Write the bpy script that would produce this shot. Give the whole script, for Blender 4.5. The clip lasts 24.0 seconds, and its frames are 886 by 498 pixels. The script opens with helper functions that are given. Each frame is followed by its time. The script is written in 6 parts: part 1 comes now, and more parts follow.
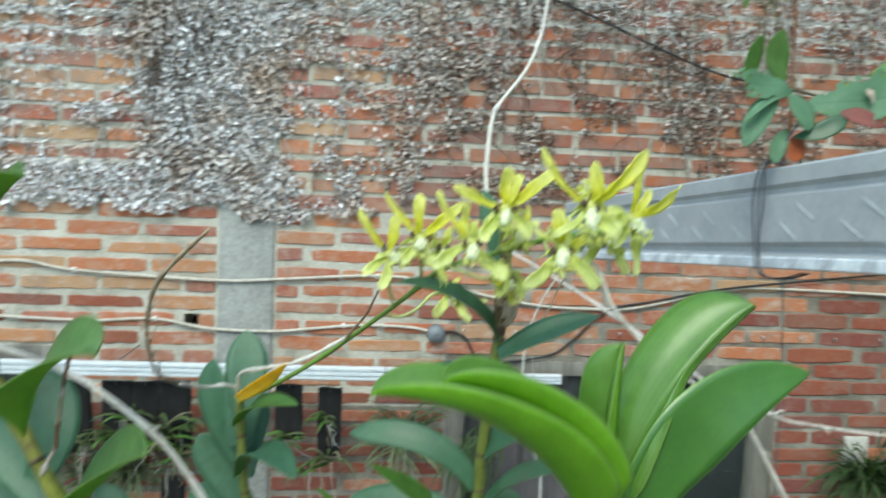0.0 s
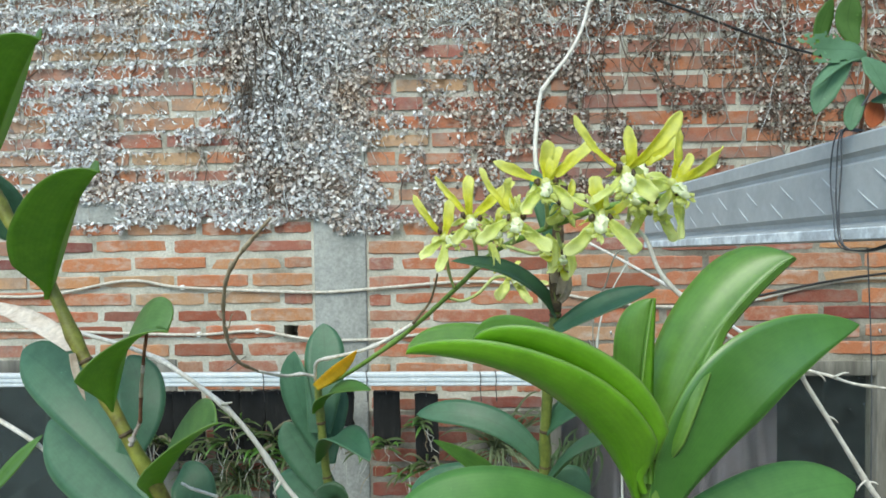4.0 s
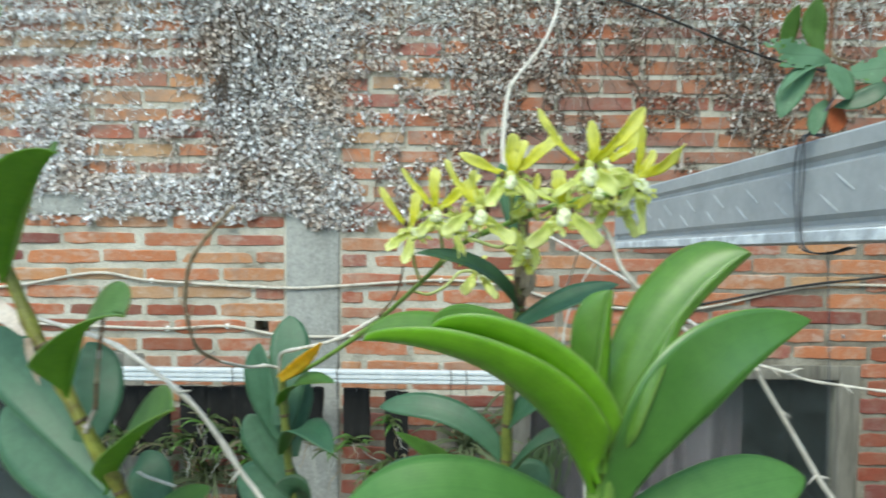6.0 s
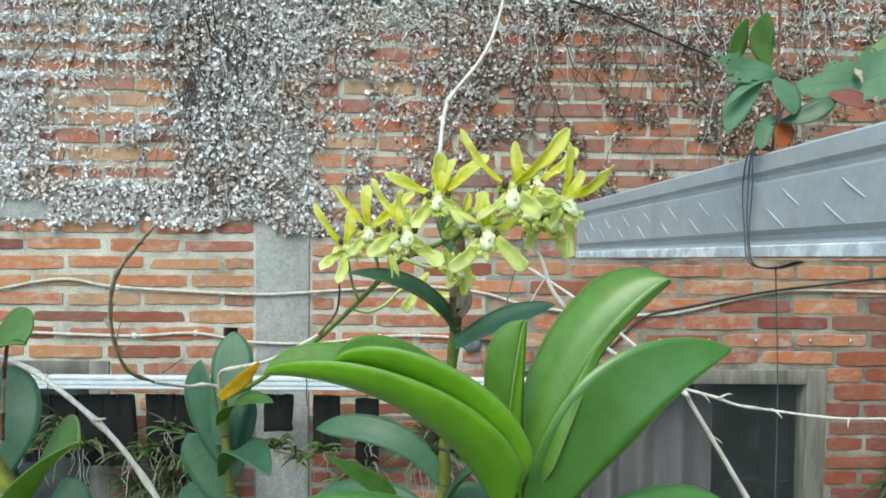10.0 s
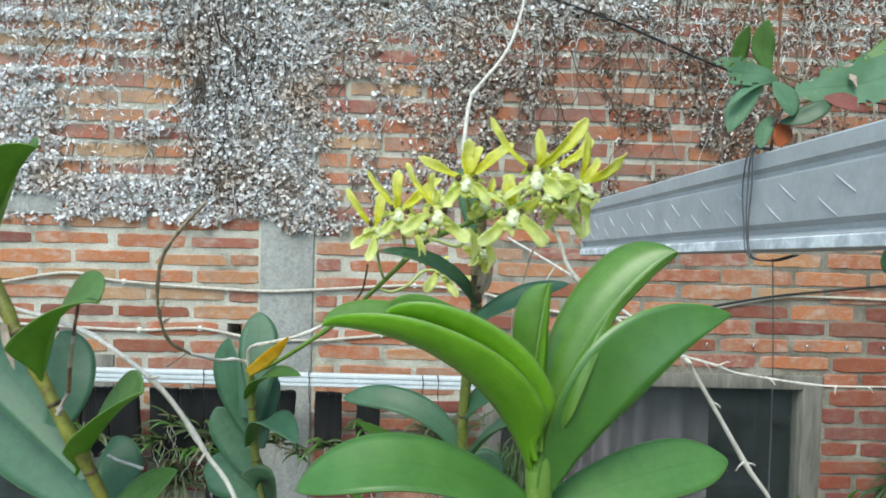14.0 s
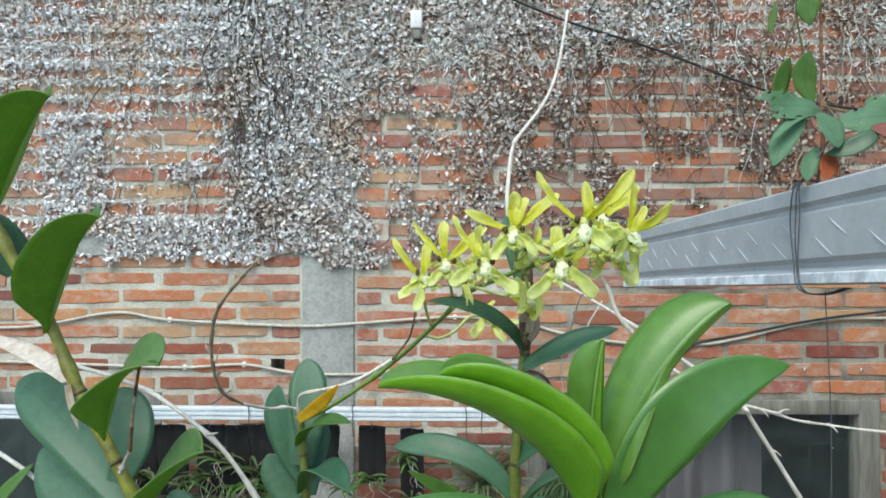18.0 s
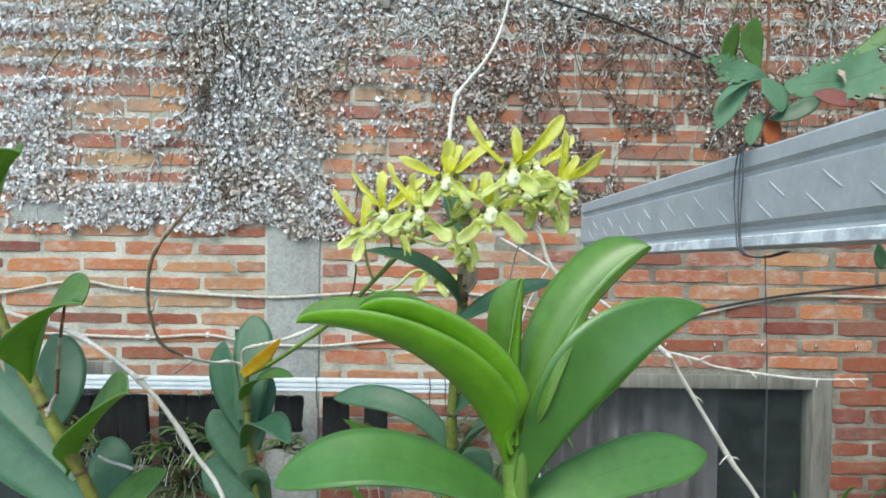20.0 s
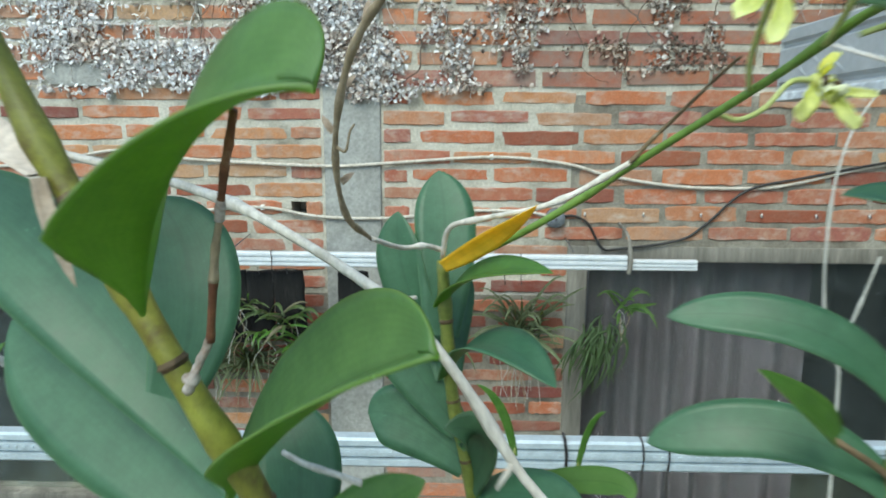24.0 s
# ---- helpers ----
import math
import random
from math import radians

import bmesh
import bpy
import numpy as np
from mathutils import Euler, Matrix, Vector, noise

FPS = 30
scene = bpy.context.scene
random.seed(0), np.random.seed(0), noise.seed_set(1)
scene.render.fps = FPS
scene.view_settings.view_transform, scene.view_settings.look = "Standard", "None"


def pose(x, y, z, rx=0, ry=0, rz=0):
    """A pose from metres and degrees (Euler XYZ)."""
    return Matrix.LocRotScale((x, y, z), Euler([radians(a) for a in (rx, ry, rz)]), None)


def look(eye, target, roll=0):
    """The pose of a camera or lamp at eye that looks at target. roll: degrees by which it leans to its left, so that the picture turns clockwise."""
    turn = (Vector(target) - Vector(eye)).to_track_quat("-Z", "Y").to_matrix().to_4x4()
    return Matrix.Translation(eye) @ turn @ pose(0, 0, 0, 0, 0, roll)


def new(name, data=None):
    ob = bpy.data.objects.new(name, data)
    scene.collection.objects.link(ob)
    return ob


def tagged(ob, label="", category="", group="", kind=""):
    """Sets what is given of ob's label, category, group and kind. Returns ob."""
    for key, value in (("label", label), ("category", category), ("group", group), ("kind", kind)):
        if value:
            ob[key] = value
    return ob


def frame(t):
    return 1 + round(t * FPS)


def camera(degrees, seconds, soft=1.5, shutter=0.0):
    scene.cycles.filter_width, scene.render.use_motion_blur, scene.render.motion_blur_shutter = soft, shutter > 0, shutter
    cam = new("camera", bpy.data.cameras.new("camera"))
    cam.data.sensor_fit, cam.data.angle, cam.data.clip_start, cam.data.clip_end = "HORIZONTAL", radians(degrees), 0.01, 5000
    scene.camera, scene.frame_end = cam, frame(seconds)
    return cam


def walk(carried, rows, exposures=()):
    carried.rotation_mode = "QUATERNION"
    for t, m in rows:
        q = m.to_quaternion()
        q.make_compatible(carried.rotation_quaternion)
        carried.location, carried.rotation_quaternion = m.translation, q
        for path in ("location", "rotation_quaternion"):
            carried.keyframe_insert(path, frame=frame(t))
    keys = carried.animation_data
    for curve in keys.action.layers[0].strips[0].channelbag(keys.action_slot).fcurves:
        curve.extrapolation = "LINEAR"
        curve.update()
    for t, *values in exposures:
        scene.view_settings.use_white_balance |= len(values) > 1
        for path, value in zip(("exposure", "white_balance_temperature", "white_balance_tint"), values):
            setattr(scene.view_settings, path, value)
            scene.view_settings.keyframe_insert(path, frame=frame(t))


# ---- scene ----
cam = camera(62.45, 24.0, 1.7, 0.7)
PATH = [
    (0, (0.0451, 0.0962, 2.0648), (0.2719, 2.5822, 1.9285), 2.27),
    (0.5, (0.0462, 0.0871, 2.0406), (0.0767, 2.5816, 1.8788), 3.45),
    (1, (0.0707, 0.0956, 2.0496), (0.1156, 2.5931, 1.9477), 2.28),
    (1.5, (0.0732, 0.0919, 2.0522), (0.0569, 2.5913, 2.0003), 1.12),
    (2, (0.0741, 0.0897, 2.0529), (0.0762, 2.5893, 2.0084), 1.06),
    (2.5, (0.0711, 0.0859, 2.0564), (0.0494, 2.5839, 1.9582), -0.02),
    (3, (0.0683, 0.0806, 2.0548), (-0.0062, 2.5776, 1.9579), -0.41),
    (3.5, (0.0675, 0.0852, 2.0526), (-0.0265, 2.5810, 1.9424), -0.86),
    (5.5, (0.0640, 0.0787, 2.0478), (-0.0389, 2.5743, 1.9416), -0.07),
    (6, (0.0716, 0.0840, 2.0471), (0.0601, 2.5815, 1.9359), 0.52),
    (6.5, (0.0914, 0.0983, 2.0478), (0.2553, 2.5888, 1.9045), 1.07),
    (7, (0.0997, 0.1117, 2.0553), (0.3048, 2.5893, 1.7917), -0.66),
    (7.5, (0.0928, 0.1043, 2.0572), (0.2159, 2.5933, 1.8577), 0.67),
    (8, (0.0867, 0.0968, 2.0633), (0.1600, 2.5920, 1.9258), 1.08),
    (8.5, (0.0867, 0.0998, 2.0615), (0.1694, 2.5953, 1.9353), 1.41),
    (9, (0.0861, 0.0939, 2.0593), (0.1504, 2.5906, 1.9492), 1.36),
    (9.5, (0.0935, 0.0948, 2.0575), (0.1551, 2.5919, 1.9534), 0.52),
    (11.5, (0.0945, 0.0755, 2.0488), (0.1557, 2.5736, 1.9721), 1.52),
    (12, (0.0786, 0.0674, 2.0494), (0.1040, 2.5662, 1.9774), 1.55),
    (12.5, (0.0756, 0.0645, 2.0485), (0.0949, 2.5636, 1.9868), 1.99),
    (13, (0.0861, 0.0659, 2.0429), (0.1939, 2.5606, 1.9207), 1.41),
    (13.5, (0.0736, 0.0571, 2.0454), (0.1446, 2.5543, 1.9518), 2.18),
    (14, (0.0802, 0.0613, 2.0436), (0.1475, 2.5590, 1.9592), 1.61),
    (14.5, (0.1056, 0.0656, 2.0413), (0.1703, 2.5643, 1.9964), 0.87),
    (15, (0.1245, 0.0683, 2.0361), (0.2086, 2.5662, 1.9780), -0.32),
    (15.5, (0.1256, 0.0690, 2.0419), (0.1903, 2.5681, 2.0222), 0.07),
    (16, (0.1118, 0.0679, 2.0523), (0.1337, 2.5675, 2.0912), 0.59),
    (16.5, (0.0954, 0.0646, 2.0567), (0.0950, 2.5643, 2.0949), 0.92),
    (17, (0.0808, 0.0591, 2.0601), (0.0275, 2.5581, 2.1080), 0.54),
    (17.5, (0.0827, 0.0606, 2.0576), (0.0368, 2.5601, 2.0845), 0.48),
    (18, (0.0748, 0.0584, 2.0555), (0.0132, 2.5576, 2.0636), -0.08),
    (18.5, (0.1006, 0.0610, 2.0541), (0.1089, 2.5610, 2.0680), -0.65),
    (20.5, (0.0838, 0.0566, 2.0391), (0.1070, 2.5550, 1.9548), 1.73),
    (21, (0.0524, 0.0564, 2.0392), (0.0464, 2.5553, 1.9657), 3.48),
    (21.5, (0.0196, 0.0877, 2.0457), (0.0429, 2.5872, 2.0030), 5.04),
    (22, (0.0046, 0.1514, 2.0378), (0.2015, 2.6368, 1.8536), 5.72),
    (22.5, (0.0107, 0.1831, 2.0322), (0.3171, 2.6506, 1.7717), 5.63),
    (23, (0.0104, 0.1873, 2.0296), (0.3033, 2.6556, 1.7618), 5.41),
    (23.5, (-0.0169, 0.2175, 2.0163), (0.0341, 2.6816, 1.5972), 2.19),
    (24, (-0.0352, 0.2726, 2.0056), (-0.1048, 2.7206, 1.5034), 0.26),
]
walk(cam, [(t, look(eye, target, roll)) for t, eye, target, roll in PATH],
     exposures=((0, 1.07, 6700, -7), (3, 1.03, 6760, -4), (7, 1.07, 6880, -6), (9, 1.07, 6850, -5), (12, 1.08, 6760, -4), (15, 1.05, 6760, -2), (18, 1.02, 6740, -1), (21, 1.12, 6760, -2), (23, 1.06, 6800, -5), (24, 1.04, 6720, -7)))

# ---- light: bright shade under an open, hazy sky ----
world = bpy.data.worlds.new("sky")
scene.world = world
world.use_nodes = True
wn = world.node_tree.nodes
sky = wn.new("ShaderNodeTexSky")
sky.sky_type = "NISHITA"
sky.sun_disc = False
sky.sun_elevation, sky.sun_rotation = radians(62), radians(200)
sky.dust_density, sky.air_density = 1.0, 1.0
world.node_tree.links.new(sky.outputs[0], wn["Background"].inputs[0])
wn["Background"].inputs[1].default_value = 0.15
sun_data = bpy.data.lights.new("sun", "SUN")
sun_data.energy, sun_data.angle, sun_data.color = 1.3, radians(30), (1.0, 0.97, 0.92)
sun = new("sun", sun_data)
sun.matrix_world = look((-0.8, -2.2, 5.0), (0, 0.4, 2.0))

WALL = 2.655          # front face of the brickwork
COURSE = 0.0622       # one course of bricks with its joint
PITCH = 0.27          # one brick with its joint


# ---- materials ----
def material(name):
    m = bpy.data.materials.new(name)
    m.use_nodes = True
    nt = m.node_tree
    return m, nt, nt.nodes, nt.links, nt.nodes["Principled BSDF"]


def noise_node(nt, scale, detail=4.0, rough=0.6, stretch=(1, 1, 1)):
    tc = nt.nodes.new("ShaderNodeNewGeometry")
    mp = nt.nodes.new("ShaderNodeMapping")
    mp.inputs["Scale"].default_value = stretch
    n = nt.nodes.new("ShaderNodeTexNoise")
    n.inputs["Scale"].default_value = scale
    n.inputs["Detail"].default_value = detail
    n.inputs["Roughness"].default_value = rough
    nt.links.new(tc.outputs["Position"], mp.inputs[0])
    nt.links.new(mp.outputs[0], n.inputs["Vector"])
    return n


def ramp(nt, source, stops):
    r = nt.nodes.new("ShaderNodeValToRGB")
    els = r.color_ramp.elements
    while len(els) < len(stops):
        els.new(0.5)
    for el, (pos, col) in zip(els, stops):
        el.position, el.color = pos, (*col, 1.0)
    nt.links.new(source, r.inputs[0])
    return r


def mix(nt, a, b, fac, mode="MIX"):
    n = nt.nodes.new("ShaderNodeMix")
    n.data_type, n.blend_type = "RGBA", mode
    for sock, val in ((n.inputs[0], fac), (n.inputs[6], a), (n.inputs[7], b)):
        if isinstance(val, (int, float)):
            sock.default_value = val
        elif isinstance(val, tuple):
            sock.default_value = (*val, 1.0)
        else:
            nt.links.new(val, sock)
    return n.outputs[2]


def bump(nt, bsdf, height, strength, distance):
    b = nt.nodes.new("ShaderNodeBump")
    b.inputs["Strength"].default_value = strength
    b.inputs["Distance"].default_value = distance
    nt.links.new(height, b.inputs["Height"])
    nt.links.new(b.outputs[0], bsdf.inputs["Normal"])


def brick_material(name, island, burnt_shade=1.0, dust=1.0, tan=1.0):
    m, nt, nodes, links, bsdf = material(name)
    pick = nodes.new("ShaderNodeNewGeometry").outputs["Random Per Island"] if island else nodes.new("ShaderNodeObjectInfo").outputs["Random"]
    base = ramp(nt, pick, [(0.0, (0.43, 0.125, 0.06)), (0.18, (0.50, 0.185, 0.08)), (0.34, (0.36, 0.115, 0.07)), (0.5, (0.50, 0.23, 0.10)),
                           (0.64, (0.31, 0.105, 0.08)), (0.78, (0.46, 0.27, 0.14)), (0.9, (0.43, 0.15, 0.085)), (1.0, (0.36, 0.13, 0.09))])
    base = ramp(nt, pick, [(e.position, tuple(v * (burnt_shade if i == 0 else burnt_shade ** 1.15 * (tan if e.color[1] > 0.2 else 1.0)) * (0.97, 1.04 if burnt_shade > 0.6 else 0.88, 1.12)[i] for i, v in enumerate(e.color[:3]))) for e in base.color_ramp.elements])
    fine = noise_node(nt, 170, 5, 0.75)
    broad = noise_node(nt, 24, 5, 0.7)
    smear = noise_node(nt, 30, 5, 0.6, (0.6, 1, 1.2))
    c = mix(nt, base.outputs[0], ramp(nt, fine.outputs[0], [(0.3, (0.66, 0.63, 0.61)), (0.7, (1.18, 1.16, 1.14))]).outputs[0], 0.8, "MULTIPLY")
    k = min(1.0, burnt_shade)
    c = mix(nt, c, (0.44 * k, 0.30 * k, 0.22 * k), ramp(nt, broad.outputs[0], [(0.45, (0, 0, 0)), (0.75, (0.8 * dust, 0.8 * dust, 0.8 * dust))]).outputs[0])
    c = mix(nt, c, (0.52 * k, 0.48 * k, 0.43 * k), ramp(nt, smear.outputs[0], [(0.53, (0, 0, 0)), (0.75, (0.55 * dust, 0.55 * dust, 0.55 * dust))]).outputs[0])
    grime = noise_node(nt, 5.5, 6, 0.72)
    if island:
        c = mix(nt, c, (0.23, 0.185, 0.165), ramp(nt, grime.outputs[0], [(0.47, (0, 0, 0)), (0.62, (0.65, 0.65, 0.65))]).outputs[0])
    else:
        c = mix(nt, c, (0.23, 0.185, 0.165), ramp(nt, grime.outputs[0], [(0.56, (0, 0, 0)), (0.70, (0.55, 0.55, 0.55))]).outputs[0])
    links.new(c, bsdf.inputs["Base Color"])
    bsdf.inputs["Roughness"].default_value = 0.9
    bump(nt, bsdf, fine.outputs[0], 0.7, 0.004)
    return m


def rough_material(name, stops, scale, fine_scale, rough=0.9, strength=0.5, dist=0.004, metallic=0.0, stretch=(1, 1, 1), grain=0.7):
    m, nt, nodes, links, bsdf = material(name)
    broad = noise_node(nt, scale, 5, 0.65, stretch)
    fine = noise_node(nt, fine_scale, 5, 0.7, stretch)
    c = ramp(nt, broad.outputs[0], stops)
    col = mix(nt, c.outputs[0], ramp(nt, fine.outputs[0], [(0.3, (0.6, 0.6, 0.6)), (0.7, (1.25, 1.25, 1.25))]).outputs[0], grain, "MULTIPLY")
    links.new(col, bsdf.inputs["Base Color"])
    bsdf.inputs["Roughness"].default_value = rough
    bsdf.inputs["Metallic"].default_value = metallic
    bump(nt, bsdf, fine.outputs[0], strength, dist)
    return m


def island_material(name, stops, rough=0.8, translucent=0.0):
    m, nt, nodes, links, bsdf = material(name)
    geo = nodes.new("ShaderNodeNewGeometry")
    c = ramp(nt, geo.outputs["Random Per Island"], stops)
    n = noise_node(nt, 90, 3, 0.6)
    col = mix(nt, c.outputs[0], ramp(nt, n.outputs[0], [(0.3, (0.75, 0.73, 0.7)), (0.7, (1.15, 1.15, 1.15))]).outputs[0], 0.7, "MULTIPLY")
    big = noise_node(nt, 3.4, 4, 0.65)
    col = mix(nt, col, mix(nt, col, (0.80, 0.66, 0.54), 1.0, "MULTIPLY"), ramp(nt, big.outputs[0], [(0.50, (0, 0, 0)), (0.66, (0.9, 0.9, 0.9))]).outputs[0])
    links.new(col, bsdf.inputs["Base Color"])
    bsdf.inputs["Roughness"].default_value = rough
    if translucent:
        tr = nodes.new("ShaderNodeBsdfTranslucent")
        links.new(col, tr.inputs[0])
        ms = nodes.new("ShaderNodeMixShader")
        ms.inputs[0].default_value = translucent
        links.new(bsdf.outputs[0], ms.inputs[1])
        links.new(tr.outputs[0], ms.inputs[2])
        links.new(ms.outputs[0], nodes["Material Output"].inputs[0])
    return m


def leaf_material(name, dark, light, edge, rough=0.35, translucent=0.25, rib=0.5, blotch=60.0, under=1.45, coat=0.12, tip_highlight=0.0):
    """Leaf with a midrib, faint parallel veins, a paler margin and blotches; UV runs across (x, past 1 on the underside) and along (y)."""
    m, nt, nodes, links, bsdf = material(name)
    uv = nodes.new("ShaderNodeUVMap")
    sep = nodes.new("ShaderNodeSeparateXYZ")
    links.new(uv.outputs[0], sep.inputs[0])
    sub = nodes.new("ShaderNodeMath")
    sub.operation = "SUBTRACT"
    sub.inputs[1].default_value = 0.5
    fr = nodes.new("ShaderNodeMath")
    fr.operation = "FRACT"
    links.new(sep.outputs[0], fr.inputs[0])
    low = nodes.new("ShaderNodeMath")
    low.operation = "GREATER_THAN"
    low.inputs[1].default_value = 1.001
    links.new(sep.outputs[0], low.inputs[0])
    links.new(fr.outputs[0], sub.inputs[0])
    ab = nodes.new("ShaderNodeMath")
    ab.operation = "ABSOLUTE"
    links.new(sub.outputs[0], ab.inputs[0])
    n1 = noise_node(nt, blotch, 5, 0.7)
    n3 = noise_node(nt, blotch * 2.6, 5, 0.75)
    col = mix(nt, dark, light, ramp(nt, n1.outputs[0], [(0.3, (0, 0, 0)), (0.7, (1, 1, 1))]).outputs[0])
    col = mix(nt, col, ramp(nt, n3.outputs[0], [(0.35, (0.86, 0.88, 0.86)), (0.65, (1.12, 1.10, 1.12))]).outputs[0], 0.8, "MULTIPLY")
    veins = nodes.new("ShaderNodeTexWave")
    veins.wave_type, veins.bands_direction = "BANDS", "X"
    veins.inputs["Scale"].default_value = 6.0
    veins.inputs["Distortion"].default_value = 0.6
    links.new(uv.outputs[0], veins.inputs["Vector"])
    col = mix(nt, col, ramp(nt, veins.outputs[0], [(0.0, (0.97, 0.97, 0.97)), (1.0, (1.03, 1.03, 1.03))]).outputs[0], 0.8, "MULTIPLY")
    ribmask = ramp(nt, ab.outputs[0], [(0.0, (rib, rib, rib)), (0.035, (0, 0, 0))])
    col = mix(nt, col, tuple(0.55 * v for v in dark), ribmask.outputs[0])
    # underside colour, brightened to stand in for light shining through the blade
    col = mix(nt, col, mix(nt, col, (under * 0.97, under * 1.03, under * 0.34), 1.0, "MULTIPLY"), low.outputs[0])
    edgemask = ramp(nt, ab.outputs[0], [(0.47, (0, 0, 0)), (0.498, (0.7, 0.7, 0.7))])
    col = mix(nt, col, edge, edgemask.outputs[0])
    # whitens the tips: a gloss highlight painted into the sepal colour
    if tip_highlight:
        col = mix(nt, col, (0.88, 0.92, 0.62), ramp(nt, sep.outputs[1], [(0.35, (0, 0, 0)), (1.0, (tip_highlight, tip_highlight, tip_highlight))]).outputs[0])
    spots = noise_node(nt, blotch * 9, 2, 0.5)
    smask = ramp(nt, spots.outputs[0], [(0.72, (0, 0, 0)), (0.78, (0.45, 0.45, 0.45))])
    col = mix(nt, col, tuple(min(1.0, v * 2.2 + 0.03) for v in dark), smask.outputs[0])
    links.new(col, bsdf.inputs["Base Color"])
    rgh = ramp(nt, n1.outputs[0], [(0.3, (rough, rough, rough)), (0.7, (rough + 0.18, rough + 0.18, rough + 0.18))])
    links.new(rgh.outputs[0], bsdf.inputs["Roughness"])
    bump(nt, bsdf, n1.outputs[0], 0.10, 0.0008)
    bsdf.inputs["Coat Weight"].default_value = coat
    bsdf.inputs["Coat Roughness"].default_value = 0.28
    tr = nodes.new("ShaderNodeBsdfTranslucent")
    tcol = mix(nt, col, (1.5, 1.35, 0.5), 0.6, "MULTIPLY")
    links.new(tcol, tr.inputs[0])
    ms = nodes.new("ShaderNodeMixShader")
    ms.inputs[0].default_value = translucent
    links.new(bsdf.outputs[0], ms.inputs[1])
    links.new(tr.outputs[0], ms.inputs[2])
    links.new(ms.outputs[0], nodes["Material Output"].inputs[0])
    return m


def glass_material(name, film=1.0):
    m, nt, nodes, links, bsdf = material(name)
    bsdf.inputs["Base Color"].default_value = (0.85, 0.9, 0.88, 1)
    bsdf.inputs["Roughness"].default_value = 0.06
    bsdf.inputs["IOR"].default_value = 1.45
    bsdf.inputs["Transmission Weight"].default_value = 1.0
    n = noise_node(nt, 18, 4, 0.7)
    # bluish diffuse film: dust, and the sky's reflection put in as colour
    dust_and_sky = nodes.new("ShaderNodeBsdfDiffuse")
    dust_and_sky.inputs[0].default_value = (0.24, 0.31, 0.33, 1)
    ms = nodes.new("ShaderNodeMixShader")
    specks = noise_node(nt, 95, 2, 0.5)
    film_of_dust_and_sky = ramp(nt, n.outputs[0], [(0.35, (0.008 * film, 0.008 * film, 0.008 * film)), (0.75, (0.06 * film, 0.06 * film, 0.06 * film))])
    dusty = mix(nt, film_of_dust_and_sky.outputs[0], (0.75, 0.75, 0.75), ramp(nt, specks.outputs[0], [(0.72, (0, 0, 0)), (0.76, (1, 1, 1))]).outputs[0])
    links.new(dusty, ms.inputs[0])
    links.new(bsdf.outputs[0], ms.inputs[1])
    links.new(dust_and_sky.outputs[0], ms.inputs[2])
    links.new(ms.outputs[0], nodes["Material Output"].inputs[0])
    return m


# overfired bricks, also used to darken the shaded parts of the wall
BRICK_DARK = brick_material("overfired and shade darkened brick", False, 0.60, 0.5, 0.9)
BRICK, BRICK_J = brick_material("fired brick", False, 1.03, 1.15), brick_material("fired brick under creeper", True, 1.15)
BRICK_GRIMY = brick_material("grimy fired brick under creeper", True, 0.86, 0.5, 0.72)
MORTAR = rough_material("lime mortar", [(0.30, (0.27, 0.25, 0.20)), (0.5, (0.51, 0.485, 0.415)), (0.72, (0.65, 0.63, 0.56))], 7, 120, 0.95, 0.8, 0.006)
# brown mortar of the low and right wall, its shade included in the colour
MORTAR_BROWN = rough_material("brown grey mortar", [(0.30, (0.115, 0.10, 0.08)), (0.5, (0.255, 0.235, 0.195)), (0.72, (0.41, 0.39, 0.335))], 7, 120, 0.95, 0.8, 0.006)
CONCRETE = rough_material("bare concrete", [(0.3, (0.25, 0.255, 0.24)), (0.55, (0.36, 0.365, 0.35)), (0.8, (0.44, 0.44, 0.41))], 7, 90, 0.9, 0.5, 0.004)
OLDWOOD = rough_material("weathered grey timber", [(0.3, (0.085, 0.080, 0.067)), (0.55, (0.20, 0.19, 0.165)), (0.8, (0.35, 0.335, 0.295))], 12, 60, 0.85, 0.6, 0.004, 0.0, (1, 1, 0.12))
CHAR = rough_material("charred timber", [(0.3, (0.003, 0.003, 0.003)), (0.55, (0.008, 0.008, 0.008)), (0.78, (0.045, 0.042, 0.038))], 25, 140, 0.95, 0.9, 0.006, 0.0, (1, 1, 0.25))
GALV = rough_material("galvanised steel", [(0.3, (0.38, 0.405, 0.42)), (0.6, (0.47, 0.495, 0.51)), (0.8, (0.56, 0.585, 0.60))], 25, 160, 0.5, 0.06, 0.001, 0.15, grain=0.22)
GALV_PALE = rough_material("bright galvanised steel", [(0.3, (0.55, 0.60, 0.64)), (0.6, (0.68, 0.72, 0.76)), (0.8, (0.78, 0.82, 0.85))], 40, 200, 0.42, 0.06, 0.001, 0.1, grain=0.22)
# white corrosion, plus the lip's highlight put into the colour
GALV_LIP = rough_material("corroded zinc edge with painted highlight", [(0.36, (0.50, 0.53, 0.56)), (0.48, (0.60, 0.64, 0.68)), (0.56, (0.80, 0.85, 0.88)), (0.7, (0.90, 0.94, 0.96))], 55, 260, 0.5, 0.3, 0.001, 0.05, grain=0.4)
GALV_RAIL = rough_material("blue grey galvanised steel", [(0.3, (0.36, 0.43, 0.48)), (0.6, (0.46, 0.54, 0.59)), (0.8, (0.56, 0.64, 0.69))], 40, 200, 0.4, 0.06, 0.001, 0.15, grain=0.22)
